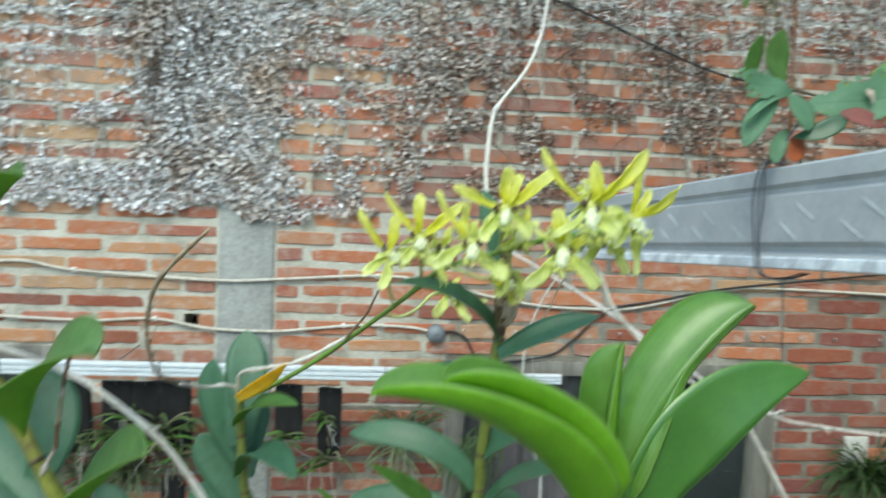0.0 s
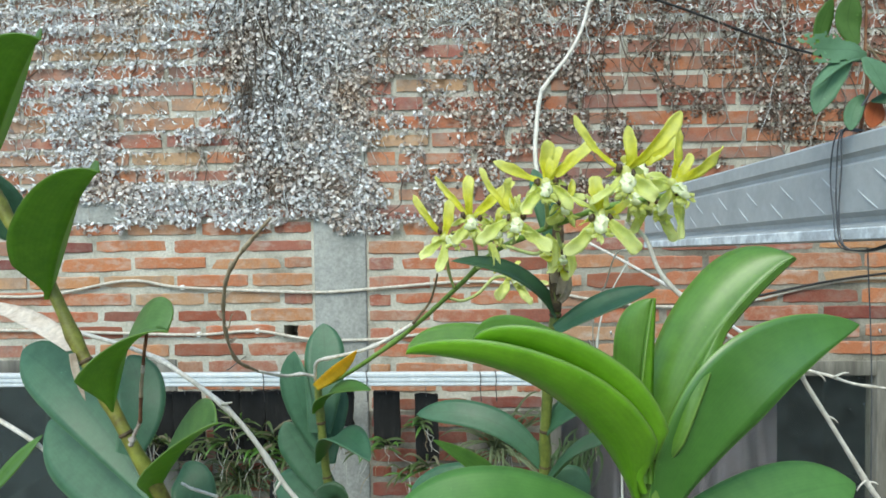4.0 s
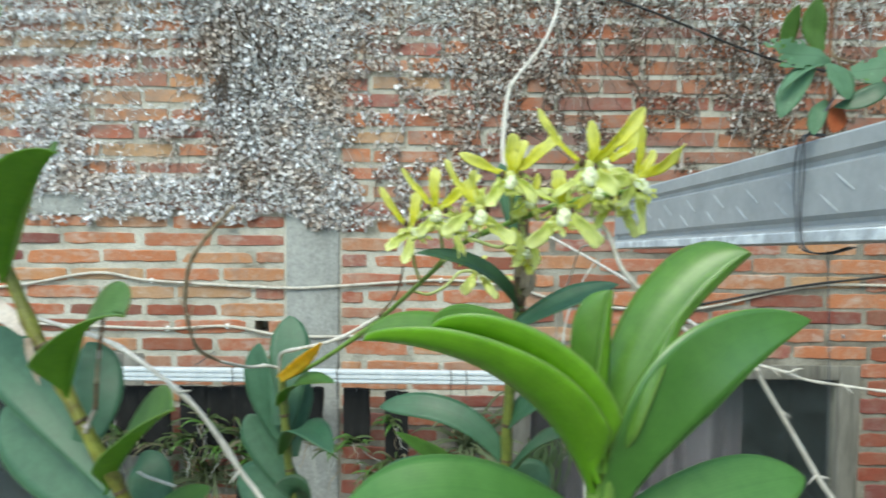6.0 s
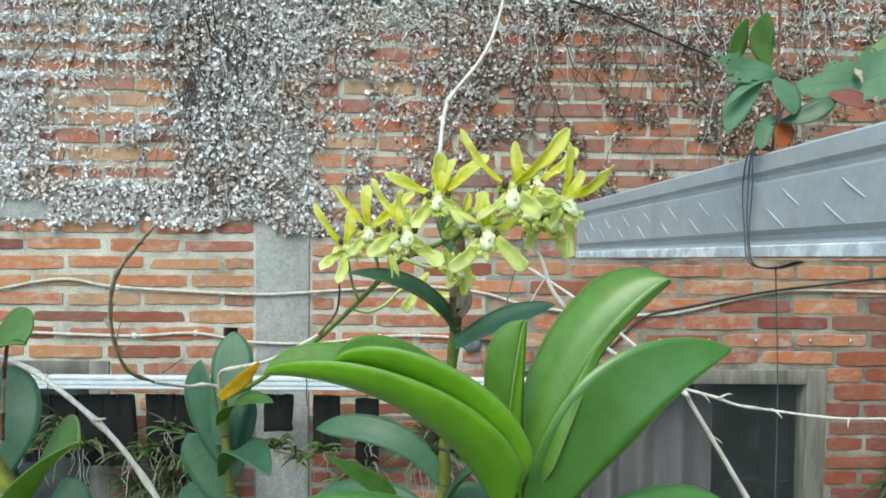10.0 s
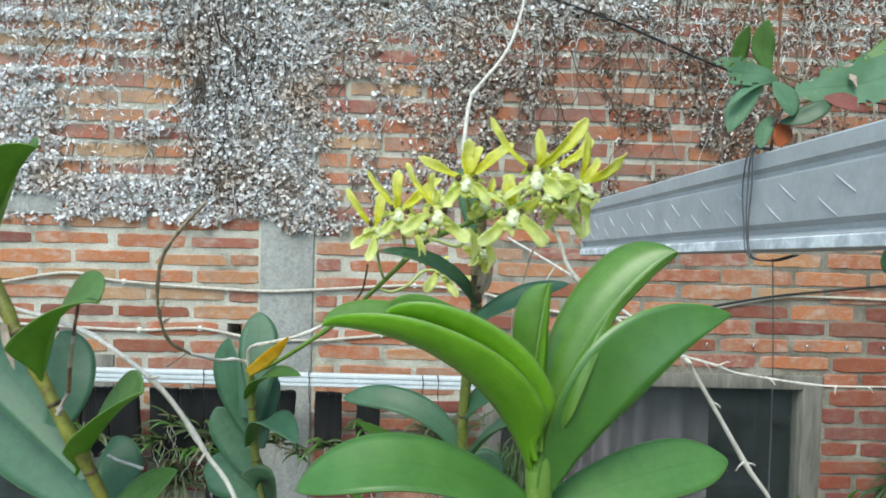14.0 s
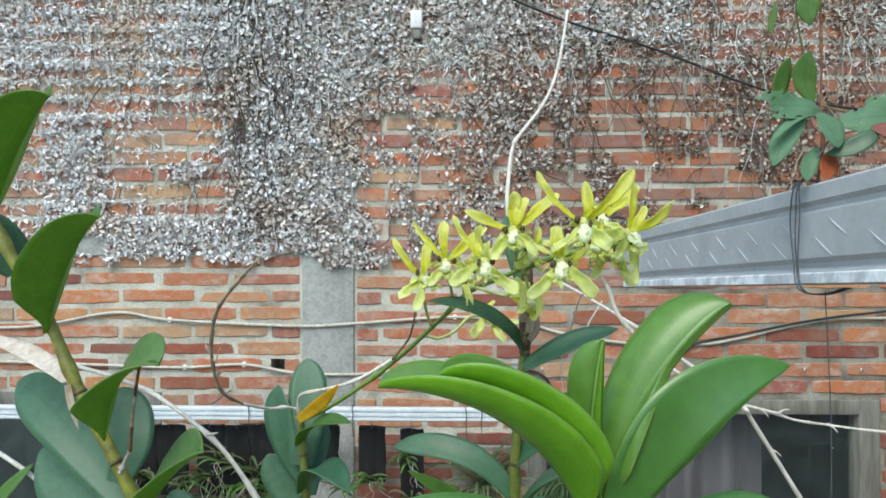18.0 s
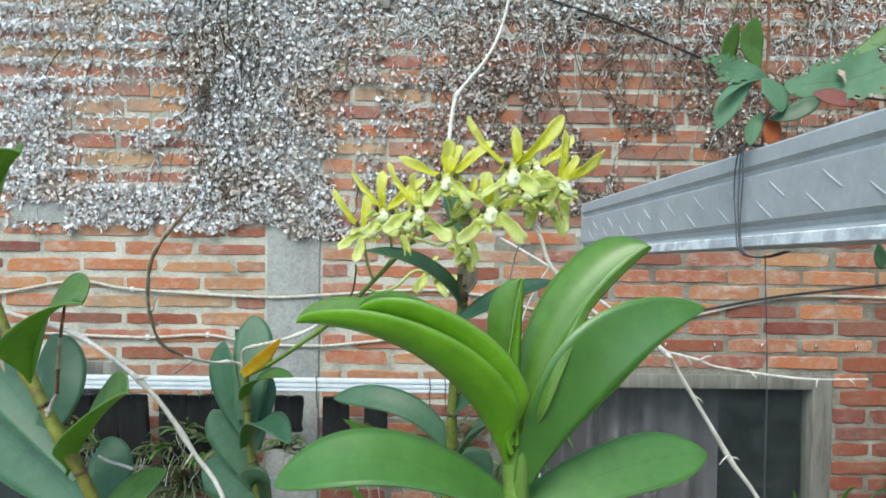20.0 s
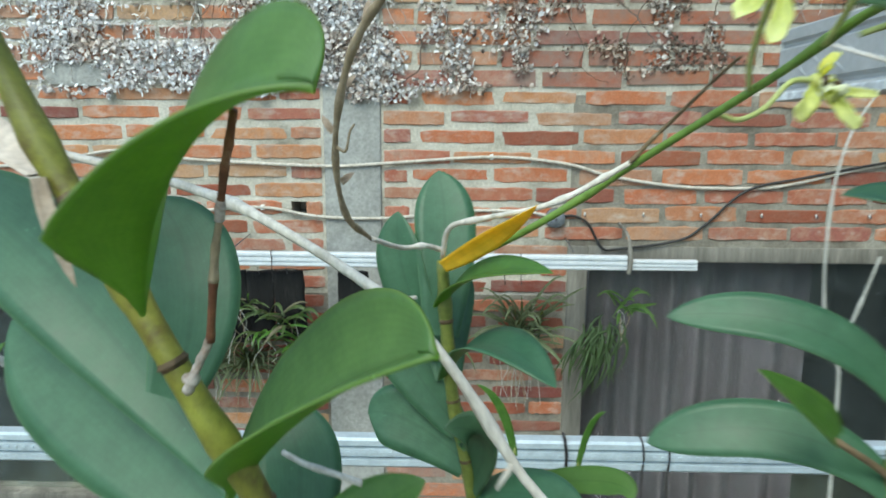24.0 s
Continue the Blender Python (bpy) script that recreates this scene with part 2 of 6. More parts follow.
CABLE = rough_material("grimy white cable", [(0.3, (0.42, 0.38, 0.32)), (0.7, (0.62, 0.58, 0.52))], 30, 120, 0.6, 0.2, 0.001)
BLACK = rough_material("black cable", [(0.3, (0.012, 0.012, 0.013)), (0.7, (0.03, 0.03, 0.03))], 30, 120, 0.5, 0.2, 0.001)
GREYWIRE = rough_material("grey binding wire", [(0.3, (0.07, 0.075, 0.085)), (0.7, (0.16, 0.165, 0.18))], 60, 200, 0.45, 0.2, 0.001, 0.4)
RED_TWIG = rough_material("red brown dry twig", [(0.3, (0.10, 0.035, 0.018)), (0.55, (0.20, 0.085, 0.04)), (0.8, (0.34, 0.22, 0.14))], 150, 500, 0.8, 0.5, 0.0008)
PALE_TWIG = rough_material("bleached dry twig", [(0.3, (0.46, 0.42, 0.36)), (0.55, (0.68, 0.64, 0.58)), (0.8, (0.80, 0.78, 0.74))], 120, 500, 0.8, 0.5, 0.0008, 0.0, (1, 1, 0.3))
SCAR = rough_material("pale scar tissue", [(0.3, (0.25, 0.17, 0.12)), (0.5, (0.46, 0.40, 0.36)), (0.75, (0.66, 0.62, 0.58))], 300, 700, 0.8, 0.5, 0.0008)
TAN_TWIG = rough_material("tan dry twig", [(0.3, (0.22, 0.165, 0.10)), (0.55, (0.38, 0.30, 0.20)), (0.8, (0.52, 0.45, 0.35))], 150, 500, 0.8, 0.5, 0.0008, 0.0, (1, 1, 0.4))
BROWN_TWIG = rough_material("brown dry twig", [(0.3, (0.10, 0.065, 0.035)), (0.55, (0.20, 0.14, 0.08)), (0.8, (0.36, 0.30, 0.22))], 150, 500, 0.8, 0.5, 0.0008)
CANE = rough_material("green orchid cane", [(0.3, (0.10, 0.13, 0.025)), (0.55, (0.17, 0.20, 0.04)), (0.8, (0.24, 0.24, 0.07))], 140, 400, 0.45, 0.25, 0.0006)
NODE = rough_material("brown node ring", [(0.3, (0.05, 0.032, 0.014)), (0.55, (0.10, 0.065, 0.03)), (0.8, (0.20, 0.15, 0.08))], 200, 500, 0.7, 0.4, 0.0006)
CANE_OLD = rough_material("olive orchid cane with brown patches", [(0.3, (0.09, 0.060, 0.018)), (0.42, (0.18, 0.175, 0.03)), (0.6, (0.25, 0.265, 0.045)), (0.8, (0.30, 0.29, 0.08))], 70, 300, 0.45, 0.25, 0.0006)
CANE_DARK = rough_material("brown green orchid cane", [(0.3, (0.05, 0.055, 0.02)), (0.55, (0.10, 0.105, 0.03)), (0.8, (0.17, 0.16, 0.06))], 110, 400, 0.5, 0.3, 0.0006)
SHEATH_BROWN = rough_material("dark brown scaly sheath", [(0.3, (0.035, 0.022, 0.012)), (0.5, (0.085, 0.055, 0.03)), (0.68, (0.16, 0.12, 0.05)), (0.85, (0.36, 0.24, 0.19))], 260, 700, 0.7, 0.5, 0.0006)
STALK = rough_material("green flower stalk", [(0.3, (0.11, 0.20, 0.03)), (0.55, (0.16, 0.27, 0.05)), (0.8, (0.21, 0.31, 0.08))], 160, 500, 0.45, 0.2, 0.0005)
PEDICEL = rough_material("pale green pedicel", [(0.3, (0.36, 0.42, 0.12)), (0.7, (0.50, 0.55, 0.22))], 160, 500, 0.5, 0.2, 0.0004)
CLAY = rough_material("terracotta", [(0.3, (0.30, 0.12, 0.07)), (0.7, (0.42, 0.19, 0.11))], 20, 120, 0.85, 0.4, 0.002)
SOIL = rough_material("charcoal and bark", [(0.3, (0.02, 0.018, 0.015)), (0.7, (0.09, 0.07, 0.05))], 60, 160, 0.95, 0.9, 0.008)
GROUND = rough_material("packed earth", [(0.3, (0.10, 0.085, 0.065)), (0.7, (0.19, 0.165, 0.13))], 3, 40, 0.95, 0.6, 0.01)
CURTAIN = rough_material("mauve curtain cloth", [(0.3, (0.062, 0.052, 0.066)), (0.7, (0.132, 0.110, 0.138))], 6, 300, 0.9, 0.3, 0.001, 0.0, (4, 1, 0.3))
# green in the plaster stands in for foliage reflected by the panes
PLASTER = rough_material("dim interior plaster tinted for green reflections", [(0.3, (0.038, 0.050, 0.038)), (0.7, (0.07, 0.088, 0.068))], 4, 40, 0.9, 0.3, 0.003)
WHITE = rough_material("white plastic", [(0.3, (0.70, 0.70, 0.69)), (0.7, (0.82, 0.82, 0.81))], 40, 150, 0.5, 0.1, 0.001)
PUTTY = rough_material("grey plastic cap", [(0.3, (0.13, 0.15, 0.17)), (0.7, (0.22, 0.24, 0.26))], 40, 150, 0.6, 0.1, 0.001)
ROOT = rough_material("silvery aerial root", [(0.3, (0.38, 0.38, 0.34)), (0.7, (0.62, 0.62, 0.57))], 120, 400, 0.8, 0.3, 0.0006)
DRYSHEATH = rough_material("papery dry sheath", [(0.3, (0.26, 0.19, 0.13)), (0.7, (0.52, 0.43, 0.35))], 90, 300, 0.85, 0.4, 0.0006)
DRYSHEATH_PALE = rough_material("bleached papery sheath", [(0.3, (0.42, 0.34, 0.27)), (0.7, (0.64, 0.57, 0.50))], 90, 300, 0.85, 0.4, 0.0006)
GLASS = glass_material("old window glass")
# stronger bluish film, imitating sky reflected in the left window
GLASS_SKY_FILM = glass_material("dusty window glass with painted sky reflection", 2.3)
LEAF_BRIGHT = leaf_material("fresh green leaf", (0.120, 0.266, 0.034), (0.168, 0.340, 0.052), (0.26, 0.43, 0.09), 0.36, 0.45, 0.1, 45, 1.6, 0.9)
LEAF_DEEP = leaf_material("deep green glossy leaf", (0.047, 0.150, 0.017), (0.072, 0.202, 0.030), (0.20, 0.38, 0.07), 0.34, 0.2, 0.1, 45, 1.05, 0.7)
LEAF_MID = leaf_material("mature green leaf", (0.060, 0.168, 0.032), (0.088, 0.222, 0.048), (0.14, 0.28, 0.08), 0.36, 0.2, 0.2, 45)
LEAF_TUFT = leaf_material("olive strap leaf", (0.036, 0.066, 0.016), (0.085, 0.128, 0.036), (0.12, 0.15, 0.05), 0.5, 0.2, 0.2, 60)
LEAF_SPIKY = leaf_material("grey green spiky leaf", (0.085, 0.115, 0.055), (0.17, 0.21, 0.11), (0.17, 0.20, 0.10), 0.6, 0.2, 0.2, 60)
LEAF_FERN = leaf_material("dark fern frond", (0.022, 0.048, 0.014), (0.058, 0.110, 0.030), (0.05, 0.06, 0.02), 0.6, 0.15, 0.2, 60)
LEAF_WITHER = leaf_material("withered strap leaf", (0.10, 0.09, 0.05), (0.20, 0.19, 0.12), (0.2, 0.18, 0.12), 0.7, 0.2, 0.2, 60)
LEAF_GREY = leaf_material("glaucous green leaf", (0.033, 0.104, 0.050), (0.062, 0.154, 0.082), (0.11, 0.21, 0.11), 0.42, 0.15, 0.25, 60, 1.3, 0.06)
LEAF_OLIVE = leaf_material("olive green leaf", (0.055, 0.145, 0.02), (0.095, 0.215, 0.035), (0.17, 0.28, 0.05), 0.38, 0.25, 0.4, 60)
LEAF_OLD = leaf_material("pale topped olive leaf", (0.120, 0.240, 0.078), (0.160, 0.295, 0.100), (0.21, 0.34, 0.08), 0.45, 0.5, 0.15, 60, 1.42, 0.3)
LEAF_DARK = leaf_material("dark green leaf", (0.025, 0.07, 0.03), (0.045, 0.11, 0.05), (0.08, 0.15, 0.06), 0.4, 0.12, 0.4, 60)
LEAF_VINE = leaf_material("matt vine leaf", (0.112, 0.232, 0.125), (0.147, 0.285, 0.17), (0.14, 0.26, 0.14), 0.6, 0.35, 0.4, 30, 1.2, 0.1)
LEAF_LIT = leaf_material("sunlit vine leaf", (0.095, 0.205, 0.04), (0.13, 0.255, 0.06), (0.13, 0.24, 0.06), 0.55, 0.45, 0.4, 30)
LEAF_MAROON = leaf_material("dull maroon leaf", (0.16, 0.045, 0.04), (0.24, 0.075, 0.06), (0.2, 0.06, 0.05), 0.6, 0.2, 0.3, 40)
LEAF_YELLOW = leaf_material("yellowed leaf", (0.74, 0.50, 0.035), (0.82, 0.60, 0.06), (0.8, 0.58, 0.08), 0.5, 0.4, 0.2, 60)
LEAF_RED = leaf_material("reddened leaf", (0.30, 0.06, 0.02), (0.42, 0.12, 0.03), (0.3, 0.08, 0.03), 0.6, 0.25, 0.3, 60)
SEPAL = leaf_material("yellow green sepal", (0.52, 0.53, 0.03), (0.70, 0.69, 0.065), (0.70, 0.71, 0.14), 0.5, 0.45, 0.0, 160, tip_highlight=0.4)
SEPAL_PALE = leaf_material("pale green sepal", (0.50, 0.56, 0.13), (0.68, 0.72, 0.29), (0.74, 0.77, 0.34), 0.5, 0.45, 0.0, 160, tip_highlight=0.6)
LIP = leaf_material("white green lip", (0.64, 0.69, 0.44), (0.86, 0.88, 0.76), (0.60, 0.68, 0.30), 0.5, 0.25, 0.0, 400)
EYE_BROWN = rough_material("maroon brown spur", [(0.3, (0.035, 0.022, 0.01)), (0.7, (0.09, 0.05, 0.02))], 300, 900, 0.5, 0.2, 0.0003)
# lowest stops of silver and brown are darkened to deepen shadows between leaves
CREEPER_SILVER = island_material("silvery dead creeper leaf", [(0.0, (0.33, 0.30, 0.295)), (0.25, (0.61, 0.59, 0.59)), (0.5, (0.76, 0.75, 0.765)), (0.8, (0.88, 0.885, 0.92)), (1.0, (0.93, 0.95, 1.0))], 0.55, 0.1)
CREEPER_BROWN = island_material("brown dead creeper leaf", [(0.0, (0.19, 0.14, 0.12)), (0.35, (0.44, 0.375, 0.335)), (0.65, (0.60, 0.545, 0.51)), (0.9, (0.66, 0.62, 0.59)), (1.0, (0.80, 0.78, 0.76))], 0.65, 0.1)
CREEPER_DARK = island_material("dark dead creeper leaf", [(0.0, (0.07, 0.05, 0.04)), (0.6, (0.21, 0.155, 0.125)), (1.0, (0.36, 0.285, 0.24))], 0.8)
CREEPER_PALE = island_material("bleached creeper rootlet", [(0.0, (0.44, 0.43, 0.40)), (0.35, (0.66, 0.67, 0.66)), (0.8, (0.78, 0.82, 0.85)), (1.0, (0.87, 0.92, 0.96))], 0.6)
CREEPER_STEM = island_material("dead creeper stem", [(0.0, (0.06, 0.045, 0.035)), (0.5, (0.15, 0.12, 0.10)), (1.0, (0.38, 0.36, 0.34))], 0.85)


# ---- building helpers ----
def part(name, bm, mat, parent, label="", smooth=True):
    me = bpy.data.meshes.new(name)
    bm.to_mesh(me)
    bm.free()
    if smooth:
        me.polygons.foreach_set("use_smooth", [True] * len(me.polygons))
    me.materials.append(mat)
    ob = new(name, me)
    if parent is not None:
        ob.parent = parent
        if parent.type == "EMPTY":
            ob.location = -parent.location
    if label:
        ob["label"] = label
    return ob


def thing(name, loc, label, category, group="", kind=""):
    ob = new(name)
    ob.empty_display_size = 0.02
    ob.location = loc
    return tagged(ob, label, category, group, kind)


def spline(points, steps=6):
    """Catmull-Rom points through the given ones."""
    p = [Vector(q) for q in points]
    if len(p) < 3:
        return [p[0].lerp(p[-1], i / steps) for i in range(steps + 1)]
    p = [p[0] * 2 - p[1]] + p + [p[-1] * 2 - p[-2]]
    out = []
    for i in range(1, len(p) - 2):
        a, b, c, d = p[i - 1:i + 3]
        for k in range(steps):
            t = k / steps
            out.append(0.5 * (2 * b + (c - a) * t + (2 * a - 5 * b + 4 * c - d) * t * t + (3 * b - a - 3 * c + d) * t ** 3))
    out.append(p[-2])
    return out


def tube(bm, points, radius, seg=8, knots=(), swell=1.35, steps=6, flat=1.0):
    """A round tube along a smooth line; radius: one value, or (start, end). knots: places 0 to 1 where it swells."""
    line = spline(points, steps)
    r0, r1 = radius if isinstance(radius, tuple) else (radius, radius)
    ref = Vector((0.31, 0.2, 0.93))
    rings = []
    n = len(line)
    for i, q in enumerate(line):
        tan = (line[min(i + 1, n - 1)] - line[max(i - 1, 0)]).normalized()
        side = tan.cross(ref)
        if side.length < 0.05:
            side = tan.cross(Vector((1, 0, 0)))
        side.normalize()
        up = side.cross(tan)
        s = i / (n - 1)
        r = r0 + (r1 - r0) * s
        for k in knots:
            r *= 1 + (swell - 1) * math.exp(-((s - k) * n / 1.2) ** 2)
        rings.append([bm.verts.new(q + (side * math.cos(2 * math.pi * j / seg) + up * math.sin(2 * math.pi * j / seg) * flat) * r) for j in range(seg)])
    for a, b in zip(rings, rings[1:]):
        for j in range(seg):
            bm.faces.new((a[j], a[(j + 1) % seg], b[(j + 1) % seg], b[j]))
    bm.faces.new(rings[0][::-1])
    bm.faces.new(rings[-1])
    return bm


def leaf(bm, base, mid, tip, width, face, fold=0.25, shape=(0.55, 1.0, 0.5), twist=0.0, thick=0.0007, ns=16, nu=6, wave=0.0):
    """A blade from base through mid to tip. face: the way its upper side looks. shape: share of the width at the base,
    where it is widest (0 to 1 along), and how blunt the tip is. fold: how far its sides rise above the midrib."""
    b, m, t = Vector(base), Vector(mid), Vector(tip)
    c = 2 * m - (b + t) / 2
    uvl = bm.loops.layers.uv.verify()
    face = Vector(face).normalized()
    at_base, blunt = shape[0], shape[2]
    rows_top, rows_low, uvs = [], [], []
    for i in range(ns + 1):
        s = 1 - (1 - i / ns) ** 1.35
        q = (1 - s) ** 2 * b + 2 * s * (1 - s) * c + s * s * t
        tan = ((1 - s) * (c - b) + s * (t - c)).normalized()
        side = tan.cross(face).normalized()
        nor = side.cross(tan)
        a = radians(twist) * s
        side, nor = side * math.cos(a) + nor * math.sin(a), nor * math.cos(a) - side * math.sin(a)
        peak = shape[1] * 0.55
        if s < peak:
            w = at_base + (1 - at_base) * math.sin(s / peak * math.pi / 2)
        else:
            u = (s - peak) / (1 - peak)
            w = max(0.0, 1 - u ** (1.35 + 1.5 * blunt)) ** 0.8
        w *= width / 2 * (1 + 0.22 * wave * math.sin(s * 21 + base[0] * 900) + 0.3 * wave * math.sin(s * 11 + tip[2] * 700))
        top, low, uvr = [], [], []
        for j in range(nu + 1):
            u = 2 * j / nu - 1
            lift = fold * abs(u) ** 1.4 * w + wave * w * math.sin(s * 9 + u * 2)
            pt = q + side * (u * w) + nor * lift
            th = thick * (1.25 - 0.75 * abs(u)) * (0.4 + 0.6 * min(1, w / (width * 0.2) if width else 1))
            top.append(bm.verts.new(pt + nor * th))
            low.append(bm.verts.new(pt - nor * th))
            uvr.append((j / nu, s))
        rows_top.append(top), rows_low.append(low), uvs.append(uvr)

    def quad(v, uv):
        f = bm.faces.new(v)
        for l, c2 in zip(f.loops, uv):
            l[uvl].uv = c2

    for i in range(ns):
        for j in range(nu):
            uv = (uvs[i][j], uvs[i][j + 1], uvs[i + 1][j + 1], uvs[i + 1][j])
            quad((rows_top[i][j], rows_top[i][j + 1], rows_top[i + 1][j + 1], rows_top[i + 1][j]), uv)
            quad((rows_low[i][j + 1], rows_low[i][j], rows_low[i + 1][j], rows_low[i + 1][j + 1]), [(q[0] + 1, q[1]) for q in (uv[1], uv[0], uv[3], uv[2])])
        for j in (0, nu):
            a, d = rows_top[i][j], rows_low[i][j]
            e, h = rows_top[i + 1][j], rows_low[i + 1][j]
            quad((a, e, h, d) if j == 0 else (e, a, d, h), (uvs[i][j], uvs[i + 1][j], uvs[i + 1][j], uvs[i][j]))
    bmesh.ops.recalc_face_normals(bm, faces=bm.faces)
    return bm


def keeled_leaf(bm, base, mid, tip, width, far, near, shape=(0.6, 1.0, 0.5), thick=0.0007, ns=30, nu=6, near_w=(1.0, 1.0), bulge=0.0):
    """A leaf folded along its keel, which runs from base through mid to tip. far, near: for each half, the way it rises from the keel
    at the base and at the tip. shape: share of the width at the base, where it is widest, how blunt the tip is."""
    b, m, t = Vector(base), Vector(mid), Vector(tip)
    c = 2 * m - (b + t) / 2
    uvl = bm.loops.layers.uv.verify()
    ways = [(Vector(h[0]).normalized(), Vector(h[1]).normalized()) for h in (far, near)]
    grid_t, grid_l, uvs = [], [], []
    for i in range(ns + 1):
        s = 1 - (1 - i / ns) ** 1.7
        q = (1 - s) ** 2 * b + 2 * s * (1 - s) * c + s * s * t
        tan = ((1 - s) * (c - b) + s * (t - c)).normalized()
        peak = shape[1] * 0.5
        if s < peak:
            w = shape[0] + (1 - shape[0]) * math.sin(s / peak * math.pi / 2) ** (0.5 if shape[0] < 0.1 else 1.0)
        else:
            w = max(0.0, 1 - ((s - peak) / (1 - peak)) ** (1.35 + 1.5 * shape[2])) ** 0.5
        w *= width / 2
        dirs = []
        for d0, d1 in ways:
            d = d0.lerp(d1, s)
            dirs.append((d - tan * d.dot(tan)).normalized())
        flat_dir = (dirs[0] - dirs[1]).normalized()
        crease = (dirs[0] + dirs[1])
        crease = crease.normalized() if crease.length > 0.05 else tan.cross(flat_dir)
        inner = crease
        share = max(0.0, min(1.0, near_w[0] + (near_w[1] - near_w[0]) * s))
        top, low, uvr = [], [], []
        for j in range(2 * nu + 1):
            u = j / nu - 1
            d = dirs[0] if u < 0 else dirs[1]
            r = abs(u)
            # rounded crease and slightly curled-out rims
            pt = q + d * (w * r * (1.0 if u < 0 else max(0.02, near_w[0] + (near_w[1] - near_w[0]) * s) * max(0.3, min(1.0, s / 0.2)))) + crease * (w * 0.10 * share * math.exp(-(r * 3) ** 2)) - crease * (w * 0.10 * share * r ** 4)
            pt += tan.cross(d) * (w * bulge * math.sin(math.pi * r) * (1 if u < 0 else -1))
            nor = tan.cross(d) * (1 if u < 0 else -1)
            if abs(u) < 0.08:
                nor = inner
            elif nor.dot(inner) < 0:
                nor = -nor
            th = thick * (1.2 - 0.7 * r)
            top.append(bm.verts.new(pt + nor * th))
            low.append(bm.verts.new(pt - nor * th))
            uvr.append(((u + 1) / 2, s))
        grid_t.append(top), grid_l.append(low), uvs.append(uvr)
    k = 2 * nu

    def quad(v, uv):
        f = bm.faces.new(v)
        for l, c2 in zip(f.loops, uv):
            l[uvl].uv = c2

    for i in range(ns):
        for j in range(k):
            uv = (uvs[i][j], uvs[i][j + 1], uvs[i + 1][j + 1], uvs[i + 1][j])
            quad((grid_t[i][j], grid_t[i][j + 1], grid_t[i + 1][j + 1], grid_t[i + 1][j]), uv)
            quad((grid_l[i][j + 1], grid_l[i][j], grid_l[i + 1][j], grid_l[i + 1][j + 1]), [(q[0] + 1, q[1]) for q in (uv[1], uv[0], uv[3], uv[2])])
        for j in (0, k):
            quad((grid_t[i][j], grid_t[i + 1][j], grid_l[i + 1][j], grid_l[i][j]), (uvs[i][j], uvs[i + 1][j], uvs[i + 1][j], uvs[i][j]))
    bmesh.ops.recalc_face_normals(bm, faces=bm.faces)
    return bm


def box(bm, lo, hi, bevel=0.0, seg=2):
    r = bmesh.ops.create_cube(bm, size=1.0)
    for v in r["verts"]:
        v.co = Vector([lo[i] + (hi[i] - lo[i]) * (v.co[i] + 0.5) for i in range(3)])
    if bevel:
        edges = list({e for v in r["verts"] for e in v.link_edges})
        bmesh.ops.bevel(bm, geom=edges, offset=bevel, segments=seg, affect="EDGES", profile=0.5)
    return bm


def ball(bm, centre, radii, seg=10, rings=7):
    r = bmesh.ops.create_uvsphere(bm, u_segments=seg, v_segments=rings, radius=1.0)
    for v in r["verts"]:
        v.co = Vector([centre[i] + v.co[i] * radii[i] for i in range(3)])
    return bm


def rough_up(bm, amount, scale):
    for v in bm.verts:
        v.co += amount * noise.noise_vector(v.co * scale)
    return bm


def node_rings(points, places, radius, parent):
    """Brown rings where leaves once sat on a cane; places: 0 to 1 along it."""
    line = spline(points, 6)
    n = len(line) - 1
    for f in places:
        x = f * n
        i = min(int(x), n - 1)
        p = line[i].lerp(line[i + 1], x - i)
        d = (line[i + 1] - line[i]).normalized()
        part("node", tube(bmesh.new(), [p - d * 0.0010, p, p + d * 0.0010], (radius * 1.0, radius * 1.02), 12, (0.5,), 1.14, 3), NODE, parent, "brown ring at a node")


# ---- ground and wall ----
bm = bmesh.new()
N = 40
grid = [[bm.verts.new((x * abs(x) * 60, y * abs(y) * 60 + 1, 0.02 * noise.noise(Vector((x * 7, y * 7, 0))))) for x in np.linspace(-1, 1, N)] for y in np.linspace(-1, 1, N)]
for i in range(N - 1):
    for j in range(N - 1):
        bm.faces.new((grid[i][j], grid[i][j + 1], grid[i + 1][j + 1], grid[i + 1][j]))
tagged(part("ground", bm, GROUND, None), "packed bare earth of the yard", "ground", kind="structure")

# openings: left window, right window (x0, x1, z0, z1)
WIN_L = (-2.35, -1.0, 0.55, 1.552)
WIN_R = (0.312, 1.540, 0.50, 1.532)
X0, X1, ZTOP = -3.6, 3.6, 3.5
wall = thing("wall_north", (0, WALL + 0.08, 0), "brick wall with grey mortar joints", "wall", kind="structure")
bm = bmesh.new()
xs = [X0, WIN_L[0], WIN_L[1], WIN_R[0], WIN_R[1], X1]
yf, yb = WALL + 0.0035, WALL + 0.16
bm_left, bm_right = bm, bmesh.new()
